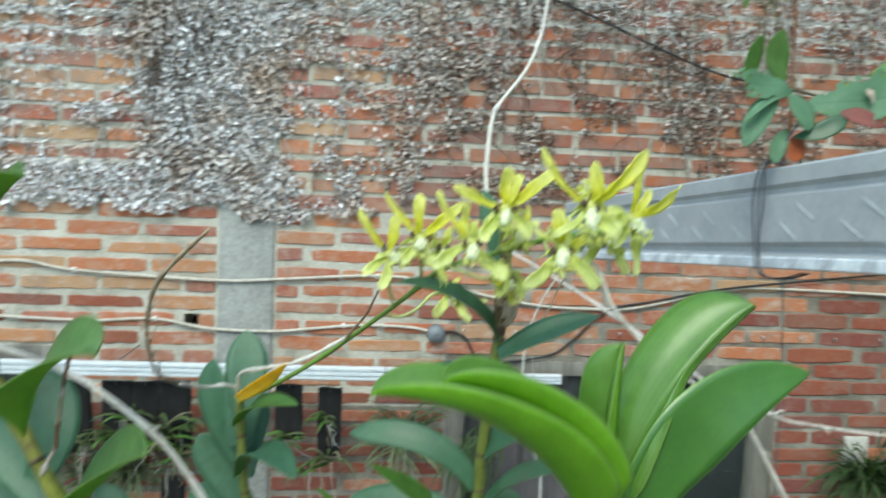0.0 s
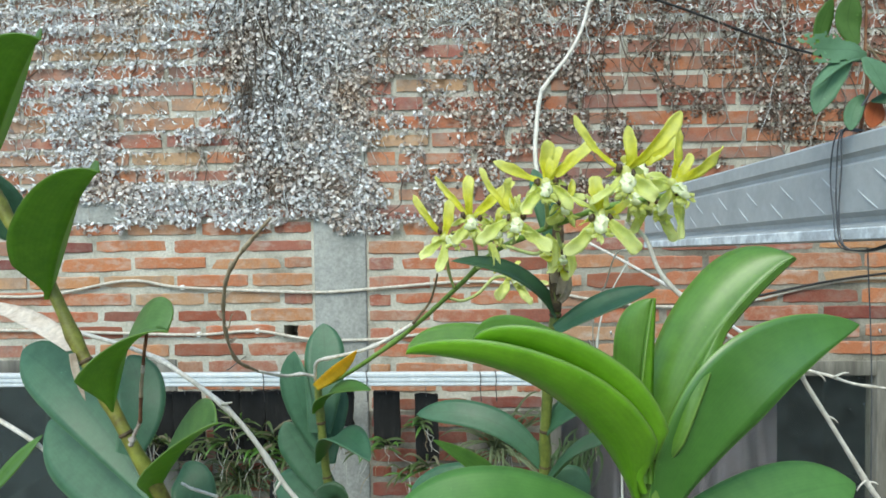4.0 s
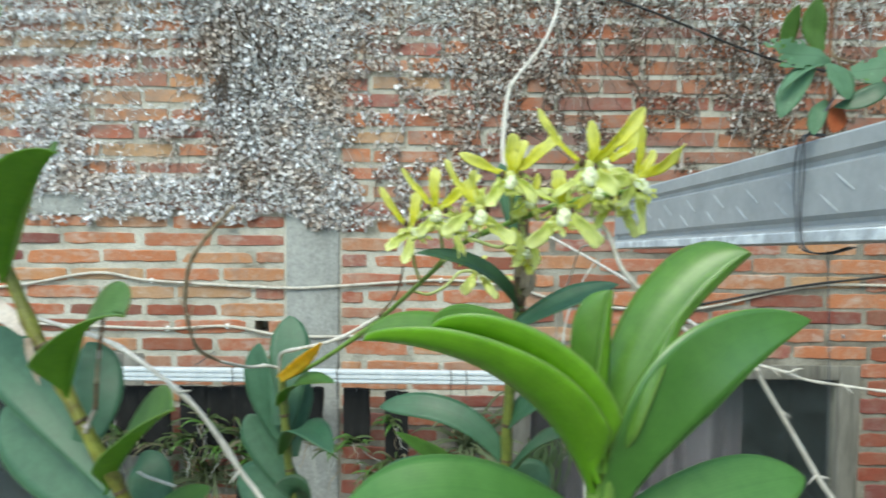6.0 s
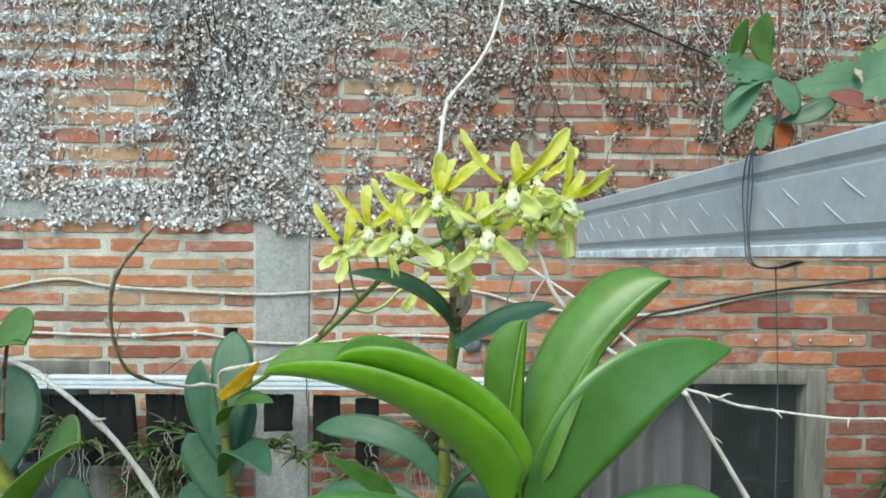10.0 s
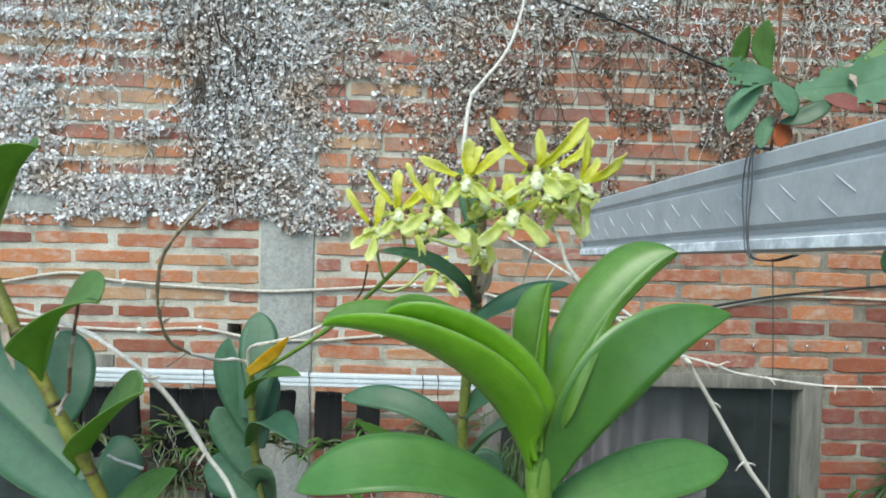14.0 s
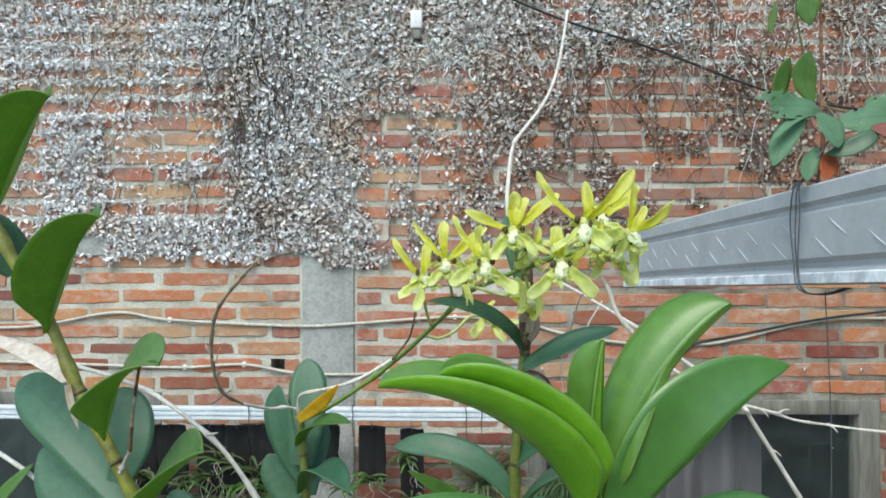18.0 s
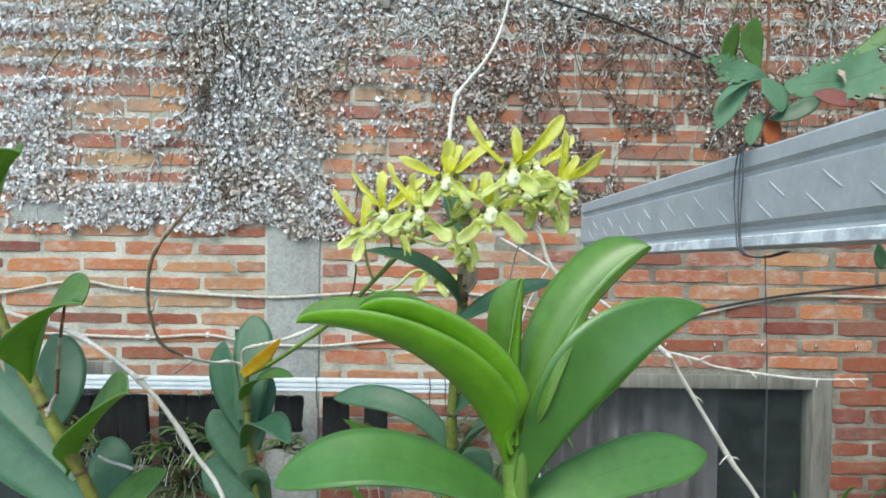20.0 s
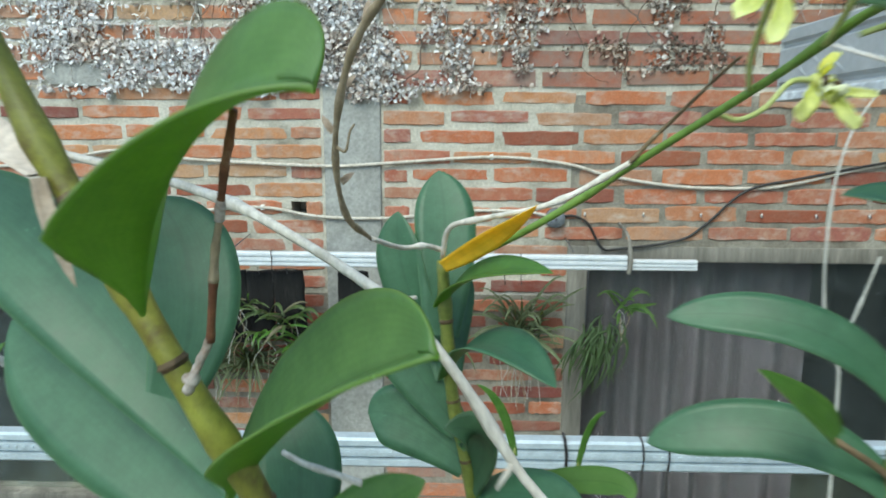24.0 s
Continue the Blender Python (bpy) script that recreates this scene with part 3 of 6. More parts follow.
for i in range(5):
    bm = bm_left if i < 3 else bm_right
    if i in (1, 3):
        w = WIN_L if i == 1 else WIN_R
        box(bm, (xs[i], yf, -0.05), (xs[i + 1], yb, w[2]))
        box(bm, (xs[i], yf, w[3]), (xs[i + 1], yb, 2.02))
        box(bm_left, (xs[i], yf, 2.02), (xs[i + 1], yb, ZTOP))
    elif i == 4:
        box(bm, (xs[i], yf, -0.05), (xs[i + 1], yb, 2.02))
        box(bm_left, (xs[i], yf, 2.02), (xs[i + 1], yb, ZTOP))
    elif i == 2:
        # a broken-out hole beside the column
        box(bm_right, (xs[i], yf, -0.05), (xs[i + 1], yb, 1.36))
        box(bm, (xs[i], yf, 1.36), (-0.606, yb, ZTOP))
        box(bm, (-0.552, yf, 1.36), (xs[i + 1], yb, ZTOP))
        box(bm, (-0.606, yf, 1.36), (-0.552, yb, 1.626))
        box(bm, (-0.606, yf, 1.672), (-0.552, yb, ZTOP))
        box(bm, (-0.606, yb - 0.02, 1.626), (-0.552, yb, 1.672))
    else:
        box(bm, (xs[i], yf, -0.05), (xs[i + 1], yb, ZTOP))
part("mortar", bm_left, MORTAR, wall, "grey lime mortar", smooth=False)
part("mortar", bm_right, MORTAR_BROWN, wall, "brown grey mortar", smooth=False)

bm = box(bmesh.new(), (-0.492, WALL - 0.006, -0.05), (-0.306, WALL + 0.05, ZTOP), 0.006)
bmesh.ops.subdivide_edges(bm, edges=list(bm.edges), cuts=5, use_grid_fill=True)
rough_up(bm, 0.003, 14)
tagged(part("concrete_column", bm, CONCRETE, None), "bare grey concrete column flush with the brick wall", "column", kind="structure")

# unseen side wall, added to block skylight from the right
bm = box(bmesh.new(), (2.24, -2.2, -0.05), (2.36, WALL + 0.003, 4.2))
tagged(part("shade_wall_east", bm, CONCRETE, None, smooth=False), "unseen plain side wall added to shade the right of the yard", "wall", kind="structure")

# room behind the windows; its walls are greened for foliage reflected in the glass
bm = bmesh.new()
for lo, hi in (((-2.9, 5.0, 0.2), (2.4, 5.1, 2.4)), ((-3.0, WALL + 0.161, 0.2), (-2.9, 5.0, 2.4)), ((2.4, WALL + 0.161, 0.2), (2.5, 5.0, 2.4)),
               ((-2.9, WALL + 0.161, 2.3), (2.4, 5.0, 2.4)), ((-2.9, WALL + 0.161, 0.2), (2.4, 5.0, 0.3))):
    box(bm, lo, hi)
tagged(part("wall_interior", bm, PLASTER, None, smooth=False), "dim plastered room behind the windows, tinted for green reflections", "wall", kind="structure")


def window(name, w, mullions, label, glass):
    x0, x1, z0, z1 = w
    win = thing(name, ((x0 + x1) / 2, WALL + 0.05, z0), label, "window", kind="structure")
    yo, yi = WALL - 0.004, WALL + 0.075
    for lo, hi, nm in (((x0, yo, z0), (x0 + 0.066, yi, z1), "frame_post"), ((x1 - 0.072, yo, z0), (x1, yi, z1), "frame_post"),
                       ((x0 + 0.066, yo + 0.002, z1 - 0.052), (x1 - 0.072, yi, z1), "frame_head"), ((x0 + 0.066, yo - 0.01, z0), (x1 - 0.072, yi, z0 + 0.05), "window_sill")):
        b2 = box(bmesh.new(), lo, hi, 0.004)
        part(nm, b2, OLDWOOD, win)
    for mx in mullions:
        part("mullion", box(bmesh.new(), (mx - 0.02, WALL + 0.012, z0 + 0.05), (mx + 0.02, WALL + 0.06, z1 - 0.052), 0.003), OLDWOOD, win)
    edges = [x0 + 0.066] + [e for mx in mullions for e in (mx - 0.02, mx + 0.02)] + [x1 - 0.072]
    for a, b in zip(edges[::2], edges[1::2]):
        p = part("pane", box(bmesh.new(), (a, WALL + 0.034, z0 + 0.05), (b, WALL + 0.038, z1 - 0.052)), glass, win, "dusty window glass, bluish film for the sky reflection", smooth=False)
        p.visible_shadow = False
    return win


window("window_1", WIN_L, (), "dark glazed window in a weathered grey frame", GLASS_SKY_FILM)
window("window_2", WIN_R, (), "dusty window in a weathered grey timber frame", GLASS)

# curtain behind the right window
bm = bmesh.new()
rows = []
for i in range(13):
    z = 1.5 - i * 0.085
    rows.append([bm.verts.new((x, WALL + 0.15 + 0.034 * math.sin(x * 52 + 1.2 * math.sin(x * 9)) * (0.6 + 0.05 * i) + 0.01 * math.sin(x * 23), z)) for x in np.linspace(0.36, 1.185, 170)])
for a, b in zip(rows, rows[1:]):
    for j in range(169):
        bm.faces.new((a[j], a[j + 1], b[j + 1], b[j]))
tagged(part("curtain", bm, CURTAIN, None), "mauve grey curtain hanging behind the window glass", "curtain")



# ---- dead creeper on the wall ----


def bump2(x, z, cx, cz, rx, rz):
    return math.exp(-(((x - cx) / rx) ** 4 + ((z - cz) / rz) ** 4))


def firm(v):
    """Draws a cover share apart into patches and bare wall."""
    return max(0.0, min(1.0, 0.5 + 1.9 * (v - 0.46)))


def cover(x, z):
    """How thickly the dead creeper covers the wall, 0 to 1: (leaves, rootlets)."""
    n = noise.noise(Vector((x * 2.6, z * 2.6, 3.1))) * 0.45 + noise.noise(Vector((x * 8, z * 8, 1.7))) * 0.45
    n2 = noise.noise(Vector((x * 17, z * 17, 9.3)))
    edge = 2.035 + 0.045 * noise.noise(Vector((x * 5, 0, 5))) + 0.035 * noise.noise(Vector((x * 19, z * 6, 2))) - 0.03 * bump2(x, 0, -0.25, 0, 0.18, 1) + (max(0.0, x - 0.3) * 0.16)
    if z < edge:
        return 0.0, 0.0
    top = max(0.0, min(1.0, (z - 2.62 - 0.12 * n) / 0.12))
    # it holds on to the joints before it spreads over the bricks
    row = ((z - (1.637 if x > -0.4 else 1.647)) / COURSE) % 1.0
    joint = max(0.0, 1 - abs(row - 0.42) / 0.34)
    sparse = 0.23 + 1.2 * n + 0.4 * n2 + 0.10 * joint + 0.10 * top
    sparse += 0.45 * bump2(x, z, 1.03, 2.58, 0.08, 0.13) + 0.5 * bump2(x, z, 1.13, 2.40, 0.09, 0.11) + 0.35 * bump2(x, z, 0.85, 2.43, 0.12, 0.06) + 0.35 * bump2(x, z, 0.60, 2.32, 0.06, 0.09) + 0.35 * bump2(x, z, 0.62, 2.13, 0.18, 0.06) + 0.32 * bump2(x, z, 0.20, 2.24, 0.12, 0.18) + 0.12 * bump2(x, z, 0.28, 2.55, 0.14, 0.2)
    thick = 0.84 + 0.6 * n + 0.35 * n2 + 0.1 * joint - 0.30 * bump2(x, z, -0.10, 2.42, 0.17, 0.2)
    left = 0.06 + 0.5 * n + 0.4 * n2 + 0.42 * joint + 0.25 * top
    left += 1.15 * bump2(x, z, -1.31, 2.27, 0.10, 0.26) + 0.9 * bump2(x, z, -1.0, 2.10, 0.30, 0.085) + 0.75 * bump2(x, z, -0.90, 2.348, 0.07, 0.04)
    sparse -= 0.32 * bump2(x, z, 0.60, 2.42, 0.20, 0.17) + 0.15 * bump2(x, z, 0.35, 2.45, 0.12, 0.2)
    # share of the right-hand and of the left-hand kind of growth
    a = max(0.0, min(1.0, (x + 0.32 - 0.25 * n - 0.12 * n2) / 0.30))
    b = max(0.0, min(1.0, (-0.73 + 0.14 * n + 0.09 * n2 - x) / 0.10))
    lv = sparse * a + left * b + thick * (1 - a - b)
    rt = (-0.12 + 0.6 * n + 1.1 * top + 0.2 * joint) * a + (0.10 + 0.6 * n + 0.75 * joint + 0.45 * top) * b + (0.15 + 0.6 * n + 0.4 * top) * (1 - a - b)
    bare = bump2(x, z, -1.0, 2.395, 0.215, 0.145) + 0.9 * bump2(x, z, -0.83, 2.25, 0.06, 0.075) + 0.7 * bump2(x, z, -1.52, 2.27, 0.13, 0.14) + 1.25 * bump2(x, z, -1.29, 2.080, 0.105, 0.042)
    bare += 0.6 * bump2(x, z, -0.72, 2.50, 0.035, 0.05) + 0.7 * bump2(x, z, -0.226, 2.479, 0.09, 0.06) + 0.7 * bump2(x, z, 0.02, 2.483, 0.08, 0.06) + 0.65 * bump2(x, z, 0.047, 2.287, 0.075, 0.07) + 0.6 * bump2(x, z, -0.14, 2.33, 0.08, 0.035)
    bare -= 0.9 * bump2(x, z, -0.90, 2.348, 0.075, 0.042)
    k = 1 - max(0.0, min(1.0, 1.12 * bare))
    k = min(1.0, k + (0.18 * joint if z > 2.14 else 0.0))
    return firm(lv) * k, max(0.0, min(1.0, rt * max(k, 0.35)))


LEAF_SHAPE = ((0.0, 0.0, 0.0), (0.42, 0.25, 0.14), (0.38, 0.70, 0.10), (0.0, 0.98, -0.08), (-0.38, 0.70, 0.10), (-0.42, 0.25, 0.14), (0.0, 0.5, -0.08))
LEAF_FACES = ((0, 1, 6), (1, 2, 6), (2, 3, 6), (3, 4, 6), (4, 5, 6), (5, 0, 6))
ROOT_SHAPE = ((-0.06, 0.0, 0.0), (0.08, 0.0, 0.0), (-0.06, 0.36, 0.16), (0.12, 0.38, 0.16), (0.10, 0.72, 0.20), (0.26, 0.64, 0.18), (0.40, 0.92, 0.05))
ROOT_FACES = ((0, 1, 3, 2), (2, 3, 5, 4), (4, 5, 6))


def creeper(n, x_range, z_range, size, mat, label, seed, which=0, depth=0.022, lift=0.0, power=1.0, thin=None, turn=1.15):
    """Dead leaves (which 0) or curled rootlets (which 1) strewn over the wall as thickly as cover() says."""
    r = np.random.default_rng(seed)
    verts, faces = [], []
    shape, fs = ((LEAF_SHAPE, LEAF_FACES), (ROOT_SHAPE, ROOT_FACES))[which]
    flat = Matrix(((1, 0, 0), (0, 0, -1), (0, 1, 0)))
    for _ in range(n):
        x, z = r.uniform(*x_range), r.uniform(*z_range)
        d = cover(x, z)[which] ** power
        keep = 1.0 if thin is None or (z > 2.80 and thin[0] > thin[1]) else max(0.0, min(1.0, (x - thin[0]) / (thin[1] - thin[0])))
        if r.uniform() > d * keep:
            continue
        s = size * r.uniform(0.4, 1.35)
        m = flat @ Matrix.Rotation(r.uniform(-math.pi, math.pi) if which else math.pi + r.normal(0, turn), 3, "Z") @ Euler((r.normal(-0.2, 0.48), r.normal(0, 0.5), 0)).to_matrix()
        y = WALL - 0.005 - lift - r.uniform(0, depth) * d
        curl = r.uniform(-2.2, 2.8)
        side = 1 if r.uniform() < 0.5 else -1
        narrow = r.uniform(0.5, 1.0)
        k = len(verts)
        for a, b, c in shape:
            q = m @ Vector((a * s * side * narrow, b * s, c * s * curl))
            verts.append((x + q.x, min(y + q.y, WALL - 0.001), z + q.z))
        faces += [tuple(k + v for v in f) for f in fs]
    me = bpy.data.meshes.new("creeper_leaves")
    me.from_pydata(verts, [], faces)
    me.materials.append(mat)
    return tagged(new("creeper_leaves" if which == 0 else "creeper_rootlets", me), label, "creeper", kind="stuff")


# under-layers: dead leaves whose dark tones also imitate shadow in the tangle
creeper(9000, (-1.95, 0.5), (2.0, 3.2), 0.015, CREEPER_BROWN, "brown dead creeper leaves against the brick wall", 15, 0, 0.004)
creeper(3500, (-0.52, -0.24), (2.0, 3.2), 0.016, CREEPER_BROWN, "brown dead creeper leaves against the concrete column", 20, 0, 0.006)
creeper(1300, (-0.86, -0.60), (2.42, 3.2), 0.018, CREEPER_DARK, "dead creeper leaves darkened as shadow deep in the tangle", 23, 0, 0.008)
creeper(52000, (-1.95, 0.9), (2.0, 3.2), 0.0165, CREEPER_SILVER, "silvery dried creeper leaves clinging to the brick wall", 11, 0, 0.026, 0.003, 1.0, (0.30, -0.50))
creeper(27000, (-0.85, 0.6), (2.0, 3.2), 0.0150, CREEPER_BROWN, "brown dried creeper leaves clinging to the brick wall", 12, 0, 0.026, 0.004, 1.0, (-0.75, 0.05))
creeper(11000, (0.7, 2.3), (2.0, 3.2), 0.0140, CREEPER_BROWN, "sparse brown dried creeper leaves on the brick wall", 13, 0, 0.018)
creeper(22000, (-0.05, 2.3), (2.0, 3.2), 0.0130, CREEPER_DARK, "dark brown dead creeper leaves on the brick wall", 16, 0, 0.006, 0.0, 1.0, (-0.05, 0.35))
creeper(14500, (0.25, 2.3), (2.04, 3.2), 0.0125, CREEPER_DARK, "dark dead creeper scraps strewn on the brick wall", 26, 0, 0.010, 0.0, 0.4)
creeper(42000, (-1.95, 0.2), (2.0, 3.2), 0.0250, CREEPER_PALE, "pale curled creeper rootlets on the brick wall", 17, 1, 0.012, 0.002)
creeper(19000, (0.2, 2.3), (2.05, 3.2), 0.0230, CREEPER_PALE, "pale curled creeper rootlets on the brick wall", 18, 1, 0.012, 0.002)


def creeper_stems(n, seed, mat, thick, spread, label, wiggle=0.27, bare=False, at=None):
    r = np.random.default_rng(seed)
    verts, faces = [], []
    made, tries = 0, 0
    while made < n and tries < 20000:
        tries += 1
        u = r.uniform()
        x = r.normal(-0.60, 0.10) if u < 0.45 else (r.uniform(0.2, 2.1) if u < 0.68 else r.uniform(-1.9, 2.1))
        z = r.uniform(2.15, 3.2)
        if at:
            x, z = r.normal(at[0], at[1]), r.uniform(at[2], 3.1)
        if max(cover(x, z)) < (0.6 if at else 0.22) or (bare and x > 0.12 and z < 2.66):
            continue
        made += 1
        ang = -math.pi / 2 + r.normal(0, spread)
        rad = r.uniform(*thick)
        out = abs(r.normal(0.006, 0.010))
        pts = []
        for _ in range(int(r.uniform(8, 30))):
            pts.append((x, WALL - 0.005 - out - abs(r.normal(0.002, 0.003)), z))
            ang += r.normal(0, wiggle) + 0.12 * (-math.pi / 2 - ang)
            x, z = x + 0.017 * math.cos(ang), z + 0.017 * math.sin(ang)
            if z < 2.05 or (at and x < -0.78 and z < 2.56):
                break
        if len(pts) < 4:
            continue
        k0 = len(verts)
        for i, p in enumerate(pts):
            w = rad * (1 - 0.6 * i / len(pts))
            verts += [(p[0] - w, p[1], p[2]), (p[0] + 0.3 * w, p[1] - 1.4 * w, p[2] + w), (p[0] + w, p[1], p[2] - 0.4 * w)]
        for i in range(len(pts) - 1):
            a, b = k0 + 3 * i, k0 + 3 * i + 3
            for j in range(3):
                faces.append((a + j, a + (j + 1) % 3, b + (j + 1) % 3, b + j))
    me = bpy.data.meshes.new("creeper_stems")
    me.from_pydata(verts, [], faces)
    me.materials.append(mat)
    return tagged(new("creeper_stems", me), label, "creeper", kind="stuff")


creeper_stems(520, 21, CREEPER_STEM, (0.0010, 0.0030), 0.6, "tangle of dry brown creeper stems on the brick wall")
creeper_stems(46, 24, CREEPER_STEM, (0.0030, 0.0062), 0.35, "thick dark creeper stems matted on the brick wall", 0.25, at=(-0.68, 0.05, 2.62))
creeper_stems(45, 25, CREEPER_PALE, (0.0022, 0.0042), 0.35, "thick bleached creeper stems matted on the brick wall", 0.25, at=(-0.62, 0.10, 2.5))
creeper_stems(330, 22, CREEPER_PALE, (0.0006, 0.0015), 0.32, "pale dry creeper strands hanging on the brick wall", 0.2, True)


# ---- cables, wire and small fittings on the wall ----
def cable(name, points, radius, mat, label, ties=()):
    t = thing(name, points[0], label, "cable")
    part("sheath", tube(bmesh.new(), points, radius, 8), mat, t)
    for p in ties:
        b2 = box(bmesh.new(), (p[0] - 0.006, WALL - 0.012, p[1] - 0.009), (p[0] + 0.006, WALL + 0.004, p[1] + 0.009), 0.002)
        part("cable_clip", b2, WHITE, t, "small white cable clip")
    return t


YC = WALL - 0.008
cable("power_cable", [(-1.9, YC, 1.80), (-1.50, YC, 1.785), (-1.17, YC, 1.838), (-0.966, YC, 1.812), (-0.51, YC - 0.004, 1.791), (-0.30, YC - 0.004, 1.80), (0.053, YC, 1.823), (0.291, YC, 1.803),
                      (0.438, YC, 1.764), (0.658, YC, 1.732), (0.891, YC, 1.728), (1.016, YC, 1.742), (1.308, YC, 1.808), (1.543, YC, 1.82), (2.3, YC, 1.80)], 0.0055, CABLE,
      "grimy white cable clipped loosely along the brick wall", ((-0.966, 1.812), (0.053, 1.823)))
cable("power_cable", [(-1.9, YC, 1.665), (-1.5, YC, 1.66), (-1.187, YC, 1.649), (-0.912, YC, 1.642), (-0.70, YC, 1.653), (-0.512, YC - 0.004, 1.624), (-0.30, YC - 0.004, 1.62), (-0.167, YC, 1.632), (0.0, YC, 1.648), (0.17, YC, 1.645), (0.25, YC, 1.63)],
      0.0055, CABLE, "grimy white cable running to a round junction cap", ((-0.912, 1.642), (-0.70, 1.653), (-0.06, 1.645)))
cable("black_cable", [(0.29, YC, 1.633), (0.33, YC, 1.632), (0.372, YC, 1.609), (0.40, YC, 1.56), (0.425, YC - 0.006, 1.526), (0.469, YC - 0.006, 1.525), (0.67, YC, 1.555), (0.758, YC, 1.613), (0.876, YC - 0.006, 1.722),
                      (1.053, YC - 0.006, 1.763), (1.311, YC - 0.008, 1.815), (1.6, YC - 0.006, 1.85), (2.3, YC, 1.93)], 0.0042, BLACK, "black cable looping from the junction cap up the brick wall")
cable("black_cable", [(-0.25, WALL - 0.02, 3.2), (0.13, WALL - 0.03, 3.0), (0.423, WALL - 0.03, 2.87), (0.754, WALL - 0.03, 2.76), (1.151, WALL - 0.03, 2.607), (1.447, WALL - 0.03, 2.547), (2.3, WALL - 0.03, 2.44)], 0.0045, BLACK,
      "thin black wire strung across the creeper")
cap = thing("junction_cap", (0.27, WALL, 1.627), "round grey plastic junction cap on the brick wall", "junction box")
r = bmesh.new()
bmesh.ops.create_cone(r, cap_ends=True, segments=24, radius1=0.034, radius2=0.028, depth=0.03, matrix=pose(0.265, WALL - 0.016, 1.625, 90, 0, 0))
part("cap", r, PUTTY, cap)
part("screw", ball(bmesh.new(), (0.265, WALL - 0.032, 1.625), (0.004, 0.002, 0.004)), GREYWIRE, cap)

tagb = thing("bulb_holder", (-0.08, WALL, 2.83), "small white fitting half buried in dead creeper", "fitting")
part("body", box(bmesh.new(), (-0.103, WALL - 0.035, 2.84), (-0.060, WALL, 2.905), 0.006), WHITE, tagb)
part("bracket", box(bmesh.new(), (-0.096, WALL - 0.03, 2.805), (-0.066, WALL, 2.839), 0.004), OLDWOOD, tagb)

for i, x in enumerate((0.36, 0.55, 0.735, 0.93, 1.105, 1.275, 1.47, 1.615, 1.75, 1.93)):
    nail = thing("nail", (x, WALL, 1.645), "bent nail with a scrap of white string in a brick joint", "nail", "nails in the brick course")
    b2 = tube(bmesh.new(), [(x, WALL + 0.01, 1.643), (x, WALL - 0.014, 1.641), (x + 0.002, WALL - 0.018, 1.633)], 0.0022, 6, steps=3)
    part("shank", b2, GREYWIRE, nail)
    part("string", ball(bmesh.new(), (x, WALL - 0.012, 1.640), (0.0035, 0.003, 0.0065)), WHITE, nail, "scrap of white string")


# ---- galvanised strips ----
def strip(name, x0, x1, y, z0, z1, mat, label, slope=0.0, ties=()):
    """A light steel strip: ribbed channel with lips."""
    t = thing(name, (x0, y, z0), label, "steel strip")
    h = z1 - z0
    prof = [(0.02, 0), (0, 0), (-0.004, 0.08), (-0.004, 0.26), (0.004, 0.30), (0.004, 0.36), (-0.004, 0.40), (-0.004, 0.62), (0.004, 0.66), (0.004, 0.72), (-0.004, 0.76), (-0.004, 0.93), (0, 1), (0.02, 1)]
    b2 = bmesh.new()
    n = 40
    prof = prof + [(0.02, 0.97), (0.006, 0.96), (0.006, 0.04), (0.02, 0.03)]
    rows2 = [[b2.verts.new((x0 + (x1 - x0) * i / n, y + a, z0 + b * h + slope * (x1 - x0) * i / n)) for a, b in prof] for i in range(n + 1)]
    for a, b in zip(rows2, rows2[1:]):
        for j in range(len(prof)):
            b2.faces.new((a[j], a[(j + 1) % len(prof)], b[(j + 1) % len(prof)], b[j]))
    bmesh.ops.recalc_face_normals(b2, faces=b2.faces)
    part("channel", b2, mat, t, smooth=False)
    for k in range(int((x1 - x0) / 0.0135)):
        x = x0 + 0.01 + k * 0.0135
        if h > 0.045 and -0.85 < x < 1.1:
            part("embossed_dot", box(bmesh.new(), (x, y - 0.0058, z0 + 0.48 * h + slope * (x - x0)), (x + 0.006, y - 0.0035, z0 + 0.56 * h + slope * (x - x0))), mat, t, smooth=False)
    for x in ties:
        zz = z0 + slope * (x - x0)
        b3 = tube(bmesh.new(), [(x, y + 0.024, zz + h + 0.002), (x - 0.001, y - 0.008, zz + h + 0.002), (x + 0.002, y - 0.009, zz + 0.5 * h), (x, y - 0.008, zz - 0.003), (x + 0.003, y - 0.004, zz - 0.05)], 0.0015, 6)
        part("wire_tie", b3, BLACK, t, "black binding wire")
    return t


strip("steel_strip", -2.6, 0.46, 2.44, 1.506, 1.550, GALV_PALE, "ribbed bright galvanised strip hung along the brick wall", -0.002, (-1.1, -0.62, -0.28, 0.09, 0.14))
strip("steel_strip", 0.47, 0.668, 2.436, 1.502, 1.533, GALV_PALE, "short bright galvanised strip end beside the window")
strip("steel_rail", -2.2, 2.2, 1.35, 1.424, 1.474, GALV_RAIL, "bright galvanised rail with embossed dots and wire ties", 0.001, (-0.62, 0.128, 0.13, 0.25, 0.29, 0.86, 0.95))
for x in (-2.15, 2.15):
    rp = thing("rail_post", (x, 1.39, 0), "slim galvanised post carrying the rail", "post", "rail posts")
    part("shaft", box(bmesh.new(), (x - 0.02, 1.3705, -0.01), (x + 0.02, 1.41, 1.48), 0.003), GALV, rp)
holder = thing("strip_hanger", (0.46, 2.43, 1.50), "old wire hanger holding two steel strips together", "hanger")
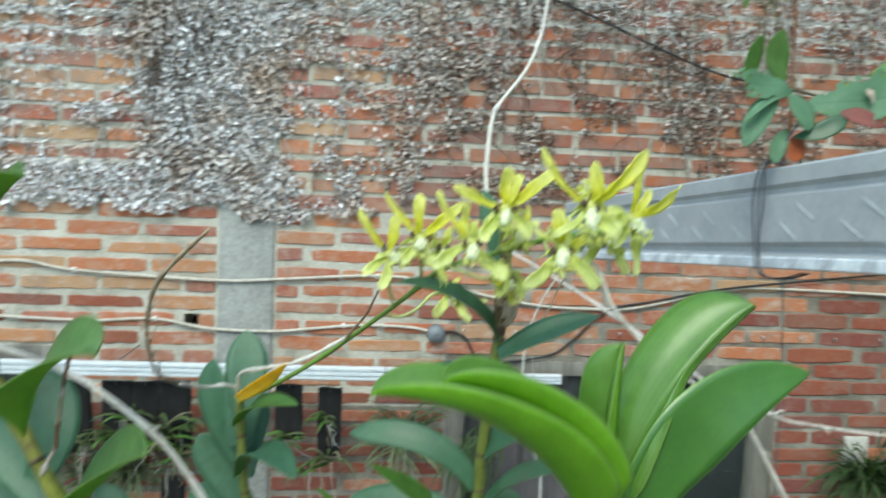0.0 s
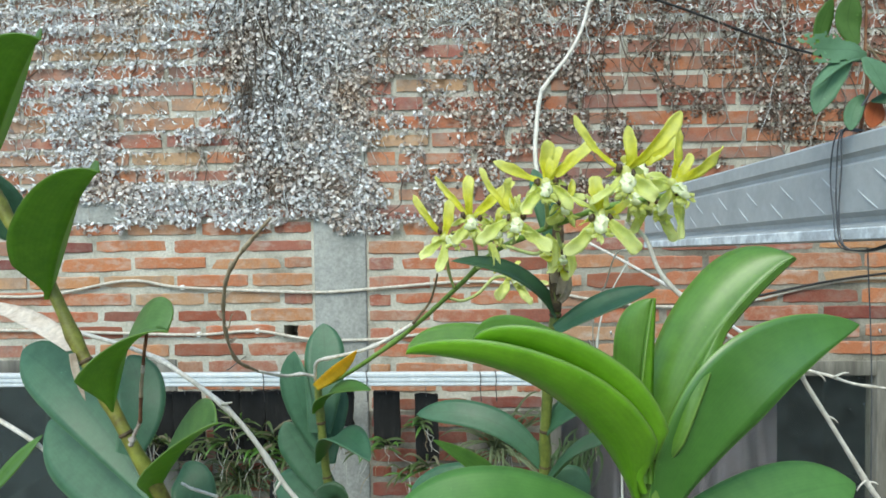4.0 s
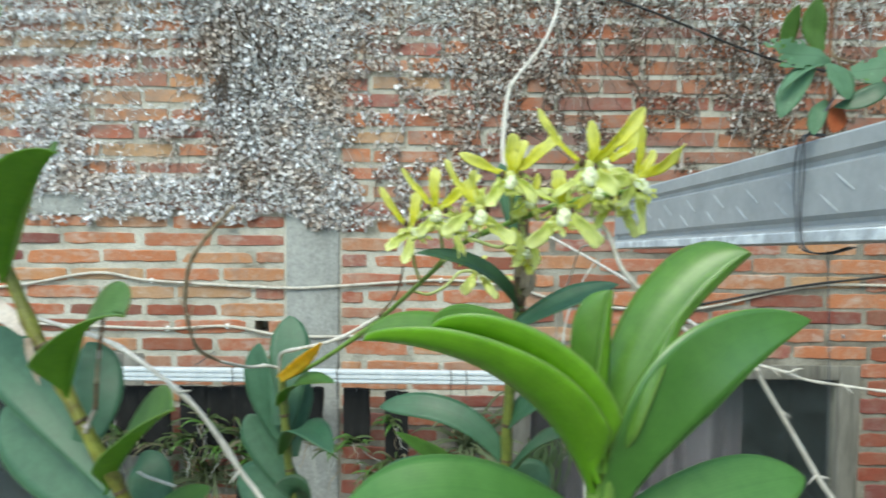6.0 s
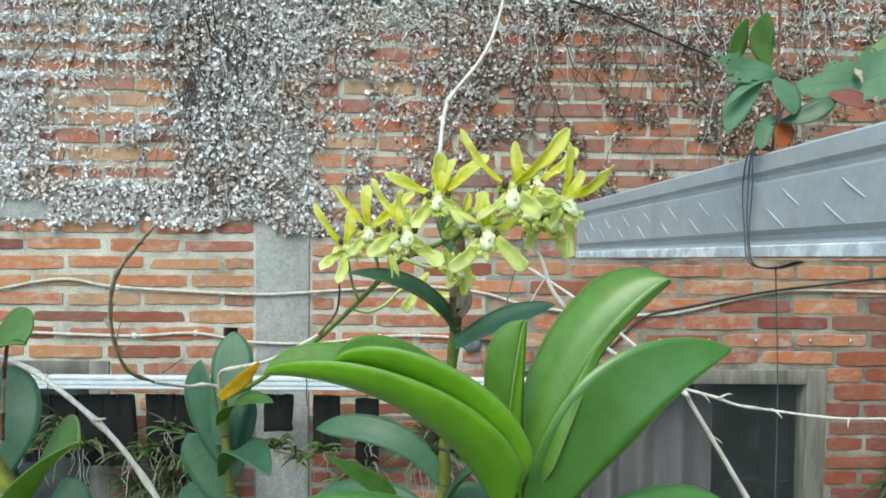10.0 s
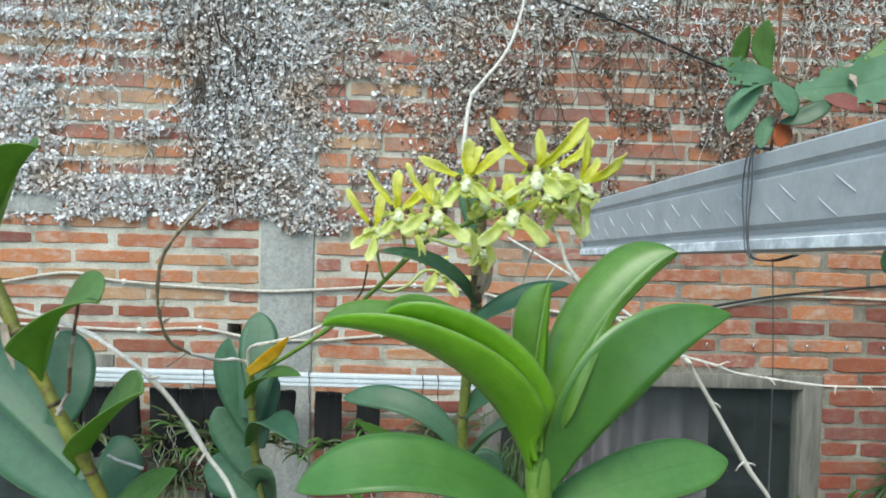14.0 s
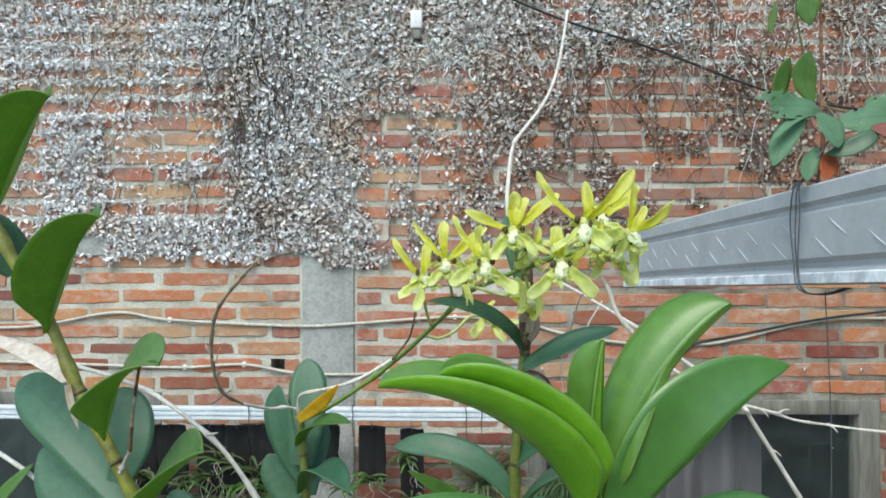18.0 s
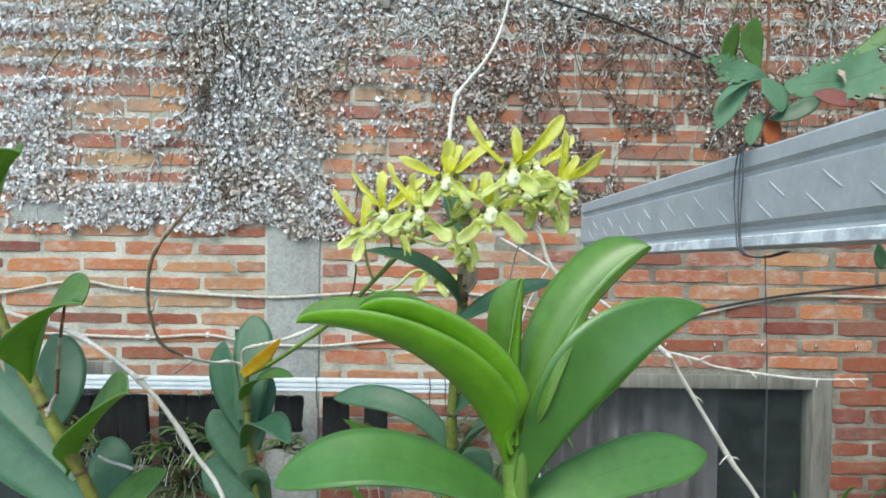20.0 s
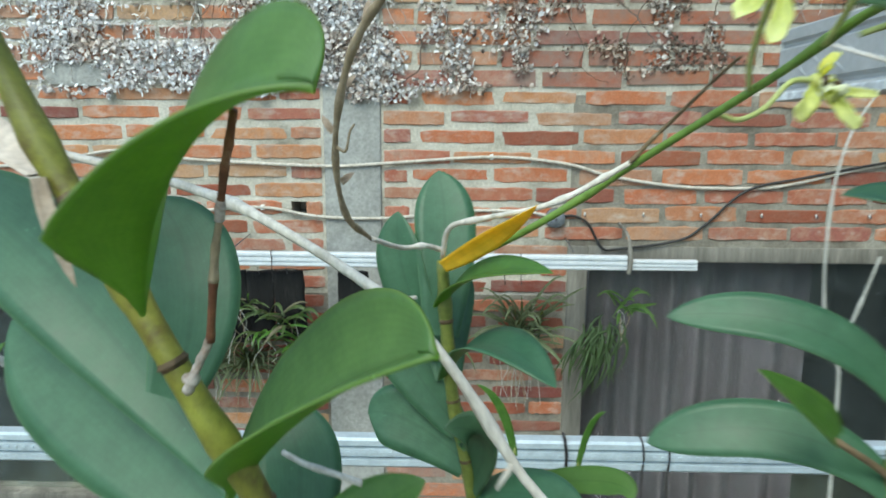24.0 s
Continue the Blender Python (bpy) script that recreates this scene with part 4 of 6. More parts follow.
part("peg", rough_up(tube(bmesh.new(), [(0.462, 2.425, 1.495), (0.465, 2.42, 1.53), (0.463, 2.425, 1.565), (0.47, 2.5, 1.60), (0.475, WALL, 1.61)], (0.008, 0.004), 8), 0.002, 60), OLDWOOD, holder)
for x in (-2.0, -0.75, 0.3):
    br = thing("wall_bracket", (x, 2.5, 1.53), "thin wire bracket from the brick wall to the steel strip", "bracket", "strip brackets")
    part("wire", tube(bmesh.new(), [(x, WALL + 0.01, 1.56), (x, 2.5, 1.552), (x, 2.462, 1.553)], 0.002, 6), GREYWIRE, br)


# ---- charred slabs with small orchids, hung from the strip ----
def blade(b2, base, out, length, width, r):
    """A narrow arching leaf of a small tuft."""
    b, d = Vector(base), Vector(out).normalized()
    tip = b + d * length * 0.9 + Vector((0, 0, -length * r.uniform(-0.05, 0.35)))
    mid = b + d * length * 0.5 + Vector((0, 0, length * r.uniform(0.0, 0.16)))
    return leaf(b2, b, mid, tip, width, (-d.x * 0.3, -0.6, 0.8), 0.3, (0.6, 0.7, 0.4), 0, 0.0004, 7, 2)


def tuft(name, centre, n, length, width, label, seed, roots=4, up=0.6, mat=None, group=""):
    r = np.random.default_rng(seed)
    t = thing(name, centre, label, "orchid", group)
    for k in range(n):
        a = r.uniform(0, 2 * math.pi)
        out = (math.cos(a), -abs(math.sin(a)) * 0.7 - 0.1, r.uniform(-0.4, 1.0) * up + 0.1)
        c = Vector(centre) + Vector((r.normal(0, length * 0.10), r.uniform(-0.012, 0), r.normal(0, length * 0.08)))
        part("leaf", blade(bmesh.new(), c, out, length * r.uniform(0.5, 1.1), width * r.uniform(0.7, 1.2), r), mat or (LEAF_TUFT, LEAF_TUFT, LEAF_OLIVE, LEAF_TUFT, LEAF_OLIVE, LEAF_TUFT, LEAF_WITHER)[int(r.integers(7))], t)
    for k in range(roots):
        c = Vector(centre) + Vector((r.normal(0, length * 0.15), r.uniform(-0.02, 0.0), 0))
        pts = [c]
        for i in range(4):
            pts.append(pts[-1] + Vector((r.normal(0, 0.012), r.normal(0, 0.005), -length * r.uniform(0.15, 0.35))))
        part("root", tube(bmesh.new(), pts, (0.0016, 0.0009), 5, steps=4), TAN_TWIG if k % 2 else ROOT, t)
    return t


def slab(x0, x1, z0, z1, y, seed, lean=0.0):
    r = np.random.default_rng(seed)
    t = thing("charred_slab", ((x0 + x1) / 2, y, z1), "charred black timber slab hung below the steel strip", "timber slab", "charred slabs")
    b2 = box(bmesh.new(), (x0, y - 0.011, z0), (x1, y + 0.011, z1), 0.003, 1)
    bmesh.ops.subdivide_edges(b2, edges=list(b2.edges), cuts=4, use_grid_fill=True)
    for v in b2.verts:
        v.co += 0.005 * noise.noise_vector(v.co * 38 + Vector((seed, 0, 0)))
        v.co.x += lean * (v.co.z - z1)
    part("board", b2, CHAR, t)
    b3 = tube(bmesh.new(), [((x0 + x1) / 2, y - 0.008, z1 - 0.012), ((x0 + x1) / 2, y - 0.03, z1 + 0.02), ((x0 + x1) / 2, 2.452, z1 + 0.05)], 0.0012, 5)
    part("hanging_wire", b3, GREYWIRE, t)
    return t


SLABS = ((-1.20, -1.125, 1.25, 1.47, 0.0), (-1.115, -1.045, 1.262, 1.468, 0.05), (-1.03, -0.955, 1.236, 1.47, 0.0), (-0.945, -0.862, 1.238, 1.472, -0.06), (-0.812, -0.728, 1.238, 1.472, -0.05), (-0.716, -0.64, 1.245, 1.470, 0.02),
         (-0.628, -0.545, 1.25, 1.474, -0.03), (-0.424, -0.342, 1.352, 1.472, 0.0), (-0.262, -0.186, 1.285, 1.468, 0.0), (-0.122, -0.057, 1.235, 1.462, 0.0), (-0.62, -0.56, 1.02, 1.16, 0.0))
for i, (x0, x1, z0, z1, lean) in enumerate(SLABS):
    slab(x0 - 0.006, x1 + 0.006, z0, z1, 2.50 + 0.004 * (i % 3), i, lean)

TUFTS = ((-1.075, 1.36, 14, 0.14, 0.012), (-0.99, 1.30, 12, 0.11, 0.010), (-0.77, 1.30, 9, 0.10, 0.009), (-0.60, 1.31, 16, 0.13, 0.013), (-0.68, 1.26, 8, 0.09, 0.010), (-0.375, 1.31, 14, 0.10, 0.012), (-0.22, 1.29, 10, 0.08, 0.010),
         (-0.09, 1.22, 10, 0.10, 0.010), (-0.10, 1.36, 6, 0.07, 0.010))
for i, (x, z, n, ln, w) in enumerate(TUFTS + ((-0.86, 1.27, 10, 0.10, 0.010), (-0.72, 1.36, 8, 0.10, 0.010), (-0.56, 1.24, 12, 0.12, 0.011), (-0.31, 1.27, 10, 0.09, 0.010), (-0.17, 1.20, 8, 0.09, 0.008), (-1.14, 1.30, 10, 0.12, 0.011))):
    tuft("small_orchid", (x, 2.483, z), n + 4, ln * 1.2, w * 0.95, "small orchid with strap leaves rooted on charred timber", 40 + i, 3, group="small orchids on the slabs")

# tufts that cling to the wall and hang at the window
tuft("grassy_tuft", (-0.76, WALL - 0.02, 1.12), 84, 0.19, 0.007, "grey green grassy tuft growing on the wall", 61, 5, 1.0, LEAF_SPIKY)
tuft("grassy_tuft", (-0.90, WALL - 0.02, 1.10), 56, 0.17, 0.007, "grey green grassy tuft growing on the wall", 64, 5, 1.0, LEAF_SPIKY)
tuft("grassy_tuft", (0.158, WALL - 0.02, 1.234), 70, 0.24, 0.010, "spiky green tuft on the brick wall with hanging roots", 62, 18, 1.5, LEAF_SPIKY)
tuft("hanging_tuft", (0.485, WALL - 0.06, 1.335), 14, 0.13, 0.011, "bright green strap leaf orchid hung at the window post", 63, 5, 1.3, LEAF_LIT)
b4 = thing("hanging_fern", (0.37, WALL - 0.06, 1.27), "dark fern tuft hanging at the window post", "fern")
r4 = np.random.default_rng(8)
for k in range(56):
    c = Vector((0.419 + r4.normal(0, 0.032), WALL - 0.05 + r4.uniform(-0.03, 0.01), 1.251 + r4.normal(0, 0.025)))
    tip = c + Vector((r4.normal(-0.035, 0.03), -0.02 + r4.normal(0, 0.015), -r4.uniform(0.10, 0.20)))
    part("frond", leaf(bmesh.new(), c, c.lerp(tip, 0.45) + Vector((r4.normal(0, 0.02), -0.025, 0.02)), tip, 0.007, (0, -0.8, 0.5), 0.2, (0.6, 0.7, 0.4), 0, 0.0004, 6, 2), LEAF_FERN, b4)
part("hanging_wire", tube(bmesh.new(), [(0.37, WALL - 0.05, 1.27), (0.375, WALL - 0.04, 1.4), (0.38, WALL - 0.012, 1.50)], 0.0012, 5), GREYWIRE, b4)
tuft("spiky_orchid", (1.905, WALL - 0.03, 1.11), 170, 0.29, 0.012, "large dark spiky orchid tuft tied to a weathered board", 65, 14, 0.9, LEAF_FERN)
tuft("spiky_orchid", (1.67, WALL - 0.03, 0.955), 44, 0.17, 0.010, "dark spiky orchid tuft low on the brick wall", 66, 3, 0.6, LEAF_FERN)
board = thing("mounting_board", (1.855, WALL, 1.21), "short bleached board nailed to the brick wall", "board")
part("board", rough_up(box(bmesh.new(), (1.815, WALL - 0.022, 1.12), (1.905, WALL - 0.001, 1.275), 0.004), 0.004, 30), ROOT, board)
part("nail", ball(bmesh.new(), (1.86, WALL - 0.023, 1.255), (0.004, 0.003, 0.004)), GREYWIRE, board)


# ---- galvanised rafter with its wire loop ----
def rafter_x(y):
    return 0.337 - 0.065 * (y - 0.625)


def rafter_z(y):
    return 2.030 - 0.053 * (y - 0.617)


RH = 0.0755
rafter = thing("steel_rafter", (rafter_x(0.3), 0.3, rafter_z(0.3)), "grey galvanised steel roof channel with pressed diagonal ribs", "rafter")
prof = [(0.034, 0.010), (0.034, 0.0), (0.002, 0.0), (-0.001, 0.003), (-0.001, 0.010), (0.004, 0.013), (0.004, 0.0165), (-0.001, 0.020), (-0.001, 0.0535), (0.003, 0.0560), (0.003, 0.0595), (-0.001, 0.0625), (-0.001, RH - 0.002), (0.002, RH), (0.034, RH), (0.034, RH - 0.01), (0.0327, RH - 0.01), (0.0327, RH - 0.002), (0.006, RH - 0.002), (0.006, 0.002), (0.0327, 0.002), (0.0327, 0.010)]
bm = bmesh.new()
n = 60
rows = []
for i in range(n + 1):
    y = -0.75 + 1.85 * i / n
    rows.append([bm.verts.new((rafter_x(y) + a, y, rafter_z(y) + b)) for a, b in prof])
for a, b in zip(rows, rows[1:]):
    for j in range(len(prof)):
        bm.faces.new((a[j], a[(j + 1) % len(prof)], b[(j + 1) % len(prof)], b[j]))
bmesh.ops.recalc_face_normals(bm, faces=bm.faces)
part("channel", bm, GALV, rafter, smooth=False)
for i in range(14):
    for row in (0, 1):
        yy = 0.192 + i * 0.0647 + row * 0.0172
        if yy > 1.07:
            continue
        zc = rafter_z(yy) + (0.0418 if row == 0 else 0.0282)
        x = rafter_x(yy) - 0.0002
        b2 = tube(bmesh.new(), [(x + 0.0004, yy + 0.0125, zc + 0.0073), (x, yy, zc), (x + 0.0014, yy - 0.0125, zc - 0.0073)], (0.0020, 0.0020), 12, steps=6, flat=0.45)
        part("pressed_rib", b2, GALV, rafter)
bm = bmesh.new()
rows = []
for i in range(31):
    y = -0.75 + 1.85 * i / 30
    x, z = rafter_x(y), rafter_z(y)
    e = 0.0006 * noise.noise(Vector((0, y * 40, 0)))
    rows.append([bm.verts.new(p) for p in ((x - 0.0010, y, z + 0.0005), (x - 0.0022, y, z + 0.0010 + e), (x - 0.0022, y, z + 0.0080 + e), (x - 0.0010, y, z + 0.0092))])
for a, b in zip(rows, rows[1:]):
    for j in range(4):
        bm.faces.new((a[j], a[(j + 1) % 4], b[(j + 1) % 4], b[j]))
bm.faces.new(rows[0])
bm.faces.new(rows[-1][::-1])
bmesh.ops.recalc_face_normals(bm, faces=bm.faces)
part("lower_lip", bm, GALV_LIP, rafter, "corroded folded lower edge with painted highlight", smooth=False)
part("lip", box(bmesh.new(), (rafter_x(1.099) - 0.001, 1.0985, rafter_z(1.1)), (rafter_x(1.099) + 0.03, 1.1, rafter_z(1.1) + RH)), GALV, rafter, smooth=False)
post = thing("steel_post", (rafter_x(-0.7) + 0.03, -0.7, 0), "galvanised steel post that carries the roof channel", "post")
part("shaft", box(bmesh.new(), (rafter_x(-0.7) + 0.036, -0.74, 0), (rafter_x(-0.7) + 0.096, -0.68, 2.2), 0.004), GALV, post)
part("foot_plate", box(bmesh.new(), (rafter_x(-0.7) - 0.01, -0.79, -0.01), (rafter_x(-0.7) + 0.14, -0.63, 0.012), 0.003), GALV, post)

loop = thing("wire_loop", (0.336, 0.625, 2.10), "loop of grey binding wire slung round the steel rafter", "wire")
xw, zw = rafter_x(0.625), rafter_z(0.625)
for k, (dy, wob) in enumerate(((0.0, 0.002), (0.003, -0.002), (0.008, 0.002))):
    y = 0.622 + dy
    pts = [(xw + 0.012, y, zw + RH + 0.004), (xw - 0.003, y, zw + RH + 0.003), (xw - 0.004, y + 0.004 * k, zw + 0.05 + wob), (xw - 0.004, y + 0.003, zw + 0.02), (xw - 0.003, y - 0.003, zw - 0.003), (xw + 0.012, y - 0.008, zw - 0.007), (xw + 0.030, y - 0.01, zw - 0.002)]
    part("strand", tube(bmesh.new(), pts, 0.0006, 6), GREYWIRE, loop)
part("strand", tube(bmesh.new(), [(xw - 0.003, 0.622, zw + RH + 0.003), (xw + 0.004, 0.61, zw + RH + 0.02), (xw + 0.016, 0.612, zw + RH + 0.040), (xw + 0.0165, 0.622, zw + RH + 0.055)], 0.0008, 6), GREYWIRE, loop)
part("strand", tube(bmesh.new(), [(xw + 0.014, 0.62, zw - 0.005), (xw + 0.018, 0.62, zw - 0.10), (xw + 0.020, 0.622, zw - 0.25), (xw + 0.025, 0.62, zw - 0.42)], 0.0005, 5), GREYWIRE, loop, "thin wire hanging straight down")


# ---- climbing vine on the rafter ----
vine = thing("climbing_vine", (0.350, 0.63, 2.11), "climbing vine with matt green leaves on the steel rafter", "vine")
part("stem", tube(bmesh.new(), [(0.354, 0.632, 2.34), (0.354, 0.632, 2.25), (0.3545, 0.632, 2.198), (0.354, 0.632, 2.163), (0.3555, 0.632, 2.141), (0.352, 0.634, 2.108)], (0.0009, 0.0013), 6, (0.3, 0.62, 0.8), 1.5), RED_TWIG, vine, "red brown stem")
part("stem", tube(bmesh.new(), [(0.331, 0.632, 2.33), (0.333, 0.632, 2.277), (0.336, 0.632, 2.237), (0.341, 0.632, 2.209), (0.348, 0.631, 2.172), (0.354, 0.632, 2.158)], (0.0007, 0.0010), 6), CANE_DARK, vine)
part("stem", tube(bmesh.new(), [(0.3545, 0.632, 2.172), (0.364, 0.632, 2.160), (0.368, 0.630, 2.147), (0.387, 0.628, 2.150), (0.401, 0.625, 2.154)], (0.0010, 0.0006), 6), BROWN_TWIG, vine)
part("stem", tube(bmesh.new(), [(0.354, 0.632, 2.169), (0.370, 0.632, 2.164), (0.398, 0.630, 2.160), (0.43, 0.628, 2.170)], (0.0009, 0.0006), 6), BROWN_TWIG, vine)
part("stem", tube(bmesh.new(), [(0.336, 0.634, 2.237), (0.330, 0.638, 2.215), (0.3255, 0.641, 2.180), (0.326, 0.640, 2.170)], (0.0006, 0.0005), 6), CANE_DARK, vine)
part("dead_scrap", leaf(bmesh.new(), (0.3920, 0.598, 2.163), (0.3935, 0.596, 2.158), (0.3960, 0.595, 2.152), 0.005, (0, -1, 0.2), 0.5, (0.4, 0.8, 0.3), 20, 0.0003, 8, 4, 0.3), DRYSHEATH, vine, "bleached scrap of a dead leaf")
VINE_LEAVES = (
    # base, mid, tip, width, face
    ((0.348, 0.630, 2.172), (0.3405, 0.630, 2.188), (0.3425, 0.625, 2.209), 0.0175, (-0.2, -0.95, 0.1), LEAF_LIT),
    ((0.326, 0.640, 2.171), (0.326, 0.640, 2.186), (0.332, 0.635, 2.207), 0.0140, (0.2, -0.95, 0.1), LEAF_LIT),
    ((0.333, 0.610, 2.159), (0.314, 0.600, 2.141), (0.302, 0.595, 2.117), 0.0175, (-0.3, -0.85, 0.3), LEAF_VINE),
    ((0.336, 0.605, 2.156), (0.315, 0.594, 2.149), (0.298, 0.590, 2.134), 0.0068, (-0.2, -0.6, 0.7), LEAF_VINE),
    ((0.341, 0.610, 2.158), (0.347, 0.604, 2.146), (0.351, 0.600, 2.131), 0.0210, (0.2, -0.85, 0.4), LEAF_VINE),
    ((0.344, 0.615, 2.133), (0.335, 0.610, 2.121), (0.331, 0.606, 2.107), 0.0120, (-0.2, -0.9, 0.3), LEAF_VINE),
    ((0.347, 0.610, 2.128), (0.362, 0.600, 2.132), (0.381, 0.600, 2.144), 0.0145, (0.1, -0.85, 0.45), LEAF_DARK),
    ((0.356, 0.617, 2.130), (0.350, 0.612, 2.120), (0.346, 0.609, 2.109), 0.0150, (0.1, -0.95, 0.2), LEAF_RED),
    ((0.376, 0.602, 2.146), (0.388, 0.596, 2.142), (0.403, 0.592, 2.136), 0.0150, (0.0, -0.85, 0.4), LEAF_MAROON),
    ((0.4185, 0.630, 2.182), (0.440, 0.625, 2.194), (0.462, 0.620, 2.216), 0.0125, (-0.3, -0.8, 0.4), LEAF_OLIVE),
    ((0.446, 0.612, 2.166), (0.462, 0.610, 2.172), (0.482, 0.610, 2.183), 0.0150, (0.1, -0.75, 0.6), LEAF_DARK),
    ((0.350, 0.630, 2.258), (0.3435, 0.630, 2.246), (0.346, 0.630, 2.231), 0.0170, (-0.2, -0.95, 0.1), LEAF_LIT),
    ((0.324, 0.640, 2.253), (0.321, 0.640, 2.240), (0.318, 0.640, 2.226), 0.0052, (-0.4, -0.9, 0.1), LEAF_LIT),
    ((0.352, 0.630, 2.252), (0.360, 0.630, 2.262), (0.366, 0.630, 2.275), 0.0120, (0.2, -0.95, 0.1), LEAF_LIT),
    ((0.4391, 0.62, 2.034), (0.4405, 0.62, 2.024), (0.4419, 0.62, 2.0143), 0.012, (0.1, -0.9, 0.4), LEAF_DARK),
)
for k, (a, m, t, w, f, mt) in enumerate(VINE_LEAVES):
    lf = part("leaf", leaf(bmesh.new(), a, m, t, w, f, 0.14, (0.22, 0.95, 0.75), 0, 0.0003, 18, 6, 0.05), mt, vine, "reddened withering leaf" if mt in (LEAF_RED, LEAF_MAROON) else "")
    lf.data.name = "vine_leaf"


def eaten(bm, amount, from_tip):
    """Bites a ragged edge out of a leaf, from the tip and the sides."""
    uvl = bm.loops.layers.uv.active
    gone = set()
    for f in bm.faces:
        u = sum(l[uvl].uv.x for l in f.loops) / len(f.loops)
        v = sum(l[uvl].uv.y for l in f.loops) / len(f.loops)
        c = f.calc_center_median()
        n = noise.noise(Vector((c.x * 260, 0, c.z * 260)))
        rim = max(abs(u % 1.0 - 0.5) * 2 - 0.70, (v - from_tip) * 1.5)
        if rim > 0 and n > 0.25 - amount * rim:
            gone.add(f)
    bmesh.ops.delete(bm, geom=list(gone), context="FACES")
    # drop the crumbs that hang on to nothing
    seen, islands = set(), []
    for v0 in bm.verts:
        if v0 in seen:
            continue
        todo, island = [v0], {v0}
        while todo:
            for e in todo.pop().link_edges:
                for w in e.verts:
                    if w not in island:
                        island.add(w)
                        todo.append(w)
        seen |= island
        islands.append(island)
    keep = sorted(islands, key=len)[-2:]
    bmesh.ops.delete(bm, geom=[v for k in islands if len(k) < 0.5 * len(keep[-1]) for v in k], context="VERTS")
    return bm


for a, m, t, w, f, how in (
    ((0.346, 0.615, 2.160), (0.316, 0.600, 2.1625), (0.282, 0.592, 2.1590), 0.0240, (0.0, -0.92, 0.30), 0.66),
    ((0.360, 0.615, 2.153), (0.400, 0.597, 2.157), (0.442, 0.588, 2.172), 0.0430, (0.05, -0.93, 0.30), 0.75),
):
    part("leaf", eaten(leaf(bmesh.new(), a, m, t, w, f, 0.10, (0.22, 1.0, 1.3), 0, 0.0003, 40, 18, 0.12), 1.3, how), LEAF_VINE, vine, "broad pale green leaf with a ragged, eaten edge")


# ---- pots on a bench below the plants ----
bench = thing("plant_bench", (0.05, 0.5, 0), "weathered slatted timber bench under the orchid pots", "bench")
for k in range(7):
    y = 0.24 + k * 0.085
    part("slat", box(bmesh.new(), (-0.45, y, 1.27), (0.75, y + 0.07, 1.295), 0.003), OLDWOOD, bench)
for x in (-0.40, 0.66):
    part("bearer", box(bmesh.new(), (x - 0.005, 0.24, 1.22), (x + 0.045, 0.82, 1.269), 0.003), OLDWOOD, bench)
    for y in (0.26, 0.76):
        part("leg", box(bmesh.new(), (x, y, 0.0), (x + 0.04, y + 0.04, 1.219), 0.003), OLDWOOD, bench)


def pot(x, y):
    t = thing("flower_pot", (x, y, 1.295), "terracotta pot filled with charcoal and bark", "pot", "orchid pots")
    b2 = bmesh.new()
    prof2 = [(0.0, 0.0), (0.040, 0.0), (0.052, 0.105), (0.058, 0.106), (0.058, 0.125), (0.052, 0.125), (0.048, 0.10), (0.0, 0.10)]
    rings2 = [[b2.verts.new((x + rr * math.cos(2 * math.pi * j / 24), y + rr * math.sin(2 * math.pi * j / 24), 1.295 + zz)) for j in range(24)] for rr, zz in prof2[1:-1]]
    for a, b in zip(rings2, rings2[1:]):
        for j in range(24):
            b2.faces.new((a[j], a[(j + 1) % 24], b[(j + 1) % 24], b[j]))
    b2.faces.new(rings2[0][::-1])
    part("pot_body", b2, CLAY, t)
    b3 = bmesh.new()
    bmesh.ops.create_cone(b3, cap_ends=True, segments=24, radius1=0.047, radius2=0.049, depth=0.02, matrix=pose(x, y, 1.40))
    part("potting_bark", rough_up(b3, 0.004, 60), SOIL, t)
    return t


for px, py in ((0.135, 0.37), (0.085, 0.53), (-0.02, 0.63), (-0.055, 0.455)):
    pot(px, py)


# ---- front orchid with fresh broad leaves ----
front = thing("broad_leaf_orchid", (0.135, 0.37, 1.40), "young orchid with broad glossy fresh green leaves", "orchid")
part("cane", tube(bmesh.new(), [(0.135, 0.37, 1.39), (0.133, 0.36, 1.6), (0.127, 0.345, 1.80), (0.126, 0.341, 1.90), (0.1275, 0.340, 1.940), (0.128, 0.340, 1.966)], (0.0075, 0.0045), 12, (0.55, 0.72, 0.86), 1.25), STALK, front)
part("leaf_sheath", tube(bmesh.new(), [(0.1262, 0.341, 1.905), (0.1270, 0.340, 1.930), (0.1272, 0.338, 1.950), (0.1270, 0.340, 1.964), (0.1270, 0.346, 1.980)], (0.0048, 0.0060), 14, (), 1.0, 6, 0.7), LEAF_BRIGHT, front, "pale clasping leaf bases")
part("leaf_sheath", tube(bmesh.new(), [(0.1266, 0.340, 1.934), (0.1268, 0.339, 1.945), (0.1268, 0.339, 1.957), (0.1268, 0.342, 1.970), (0.1270, 0.347, 1.984)], (0.0048, 0.0072), 16, (), 1.0, 6, 0.6), LEAF_BRIGHT, front, "yellow green folded leaf bases")
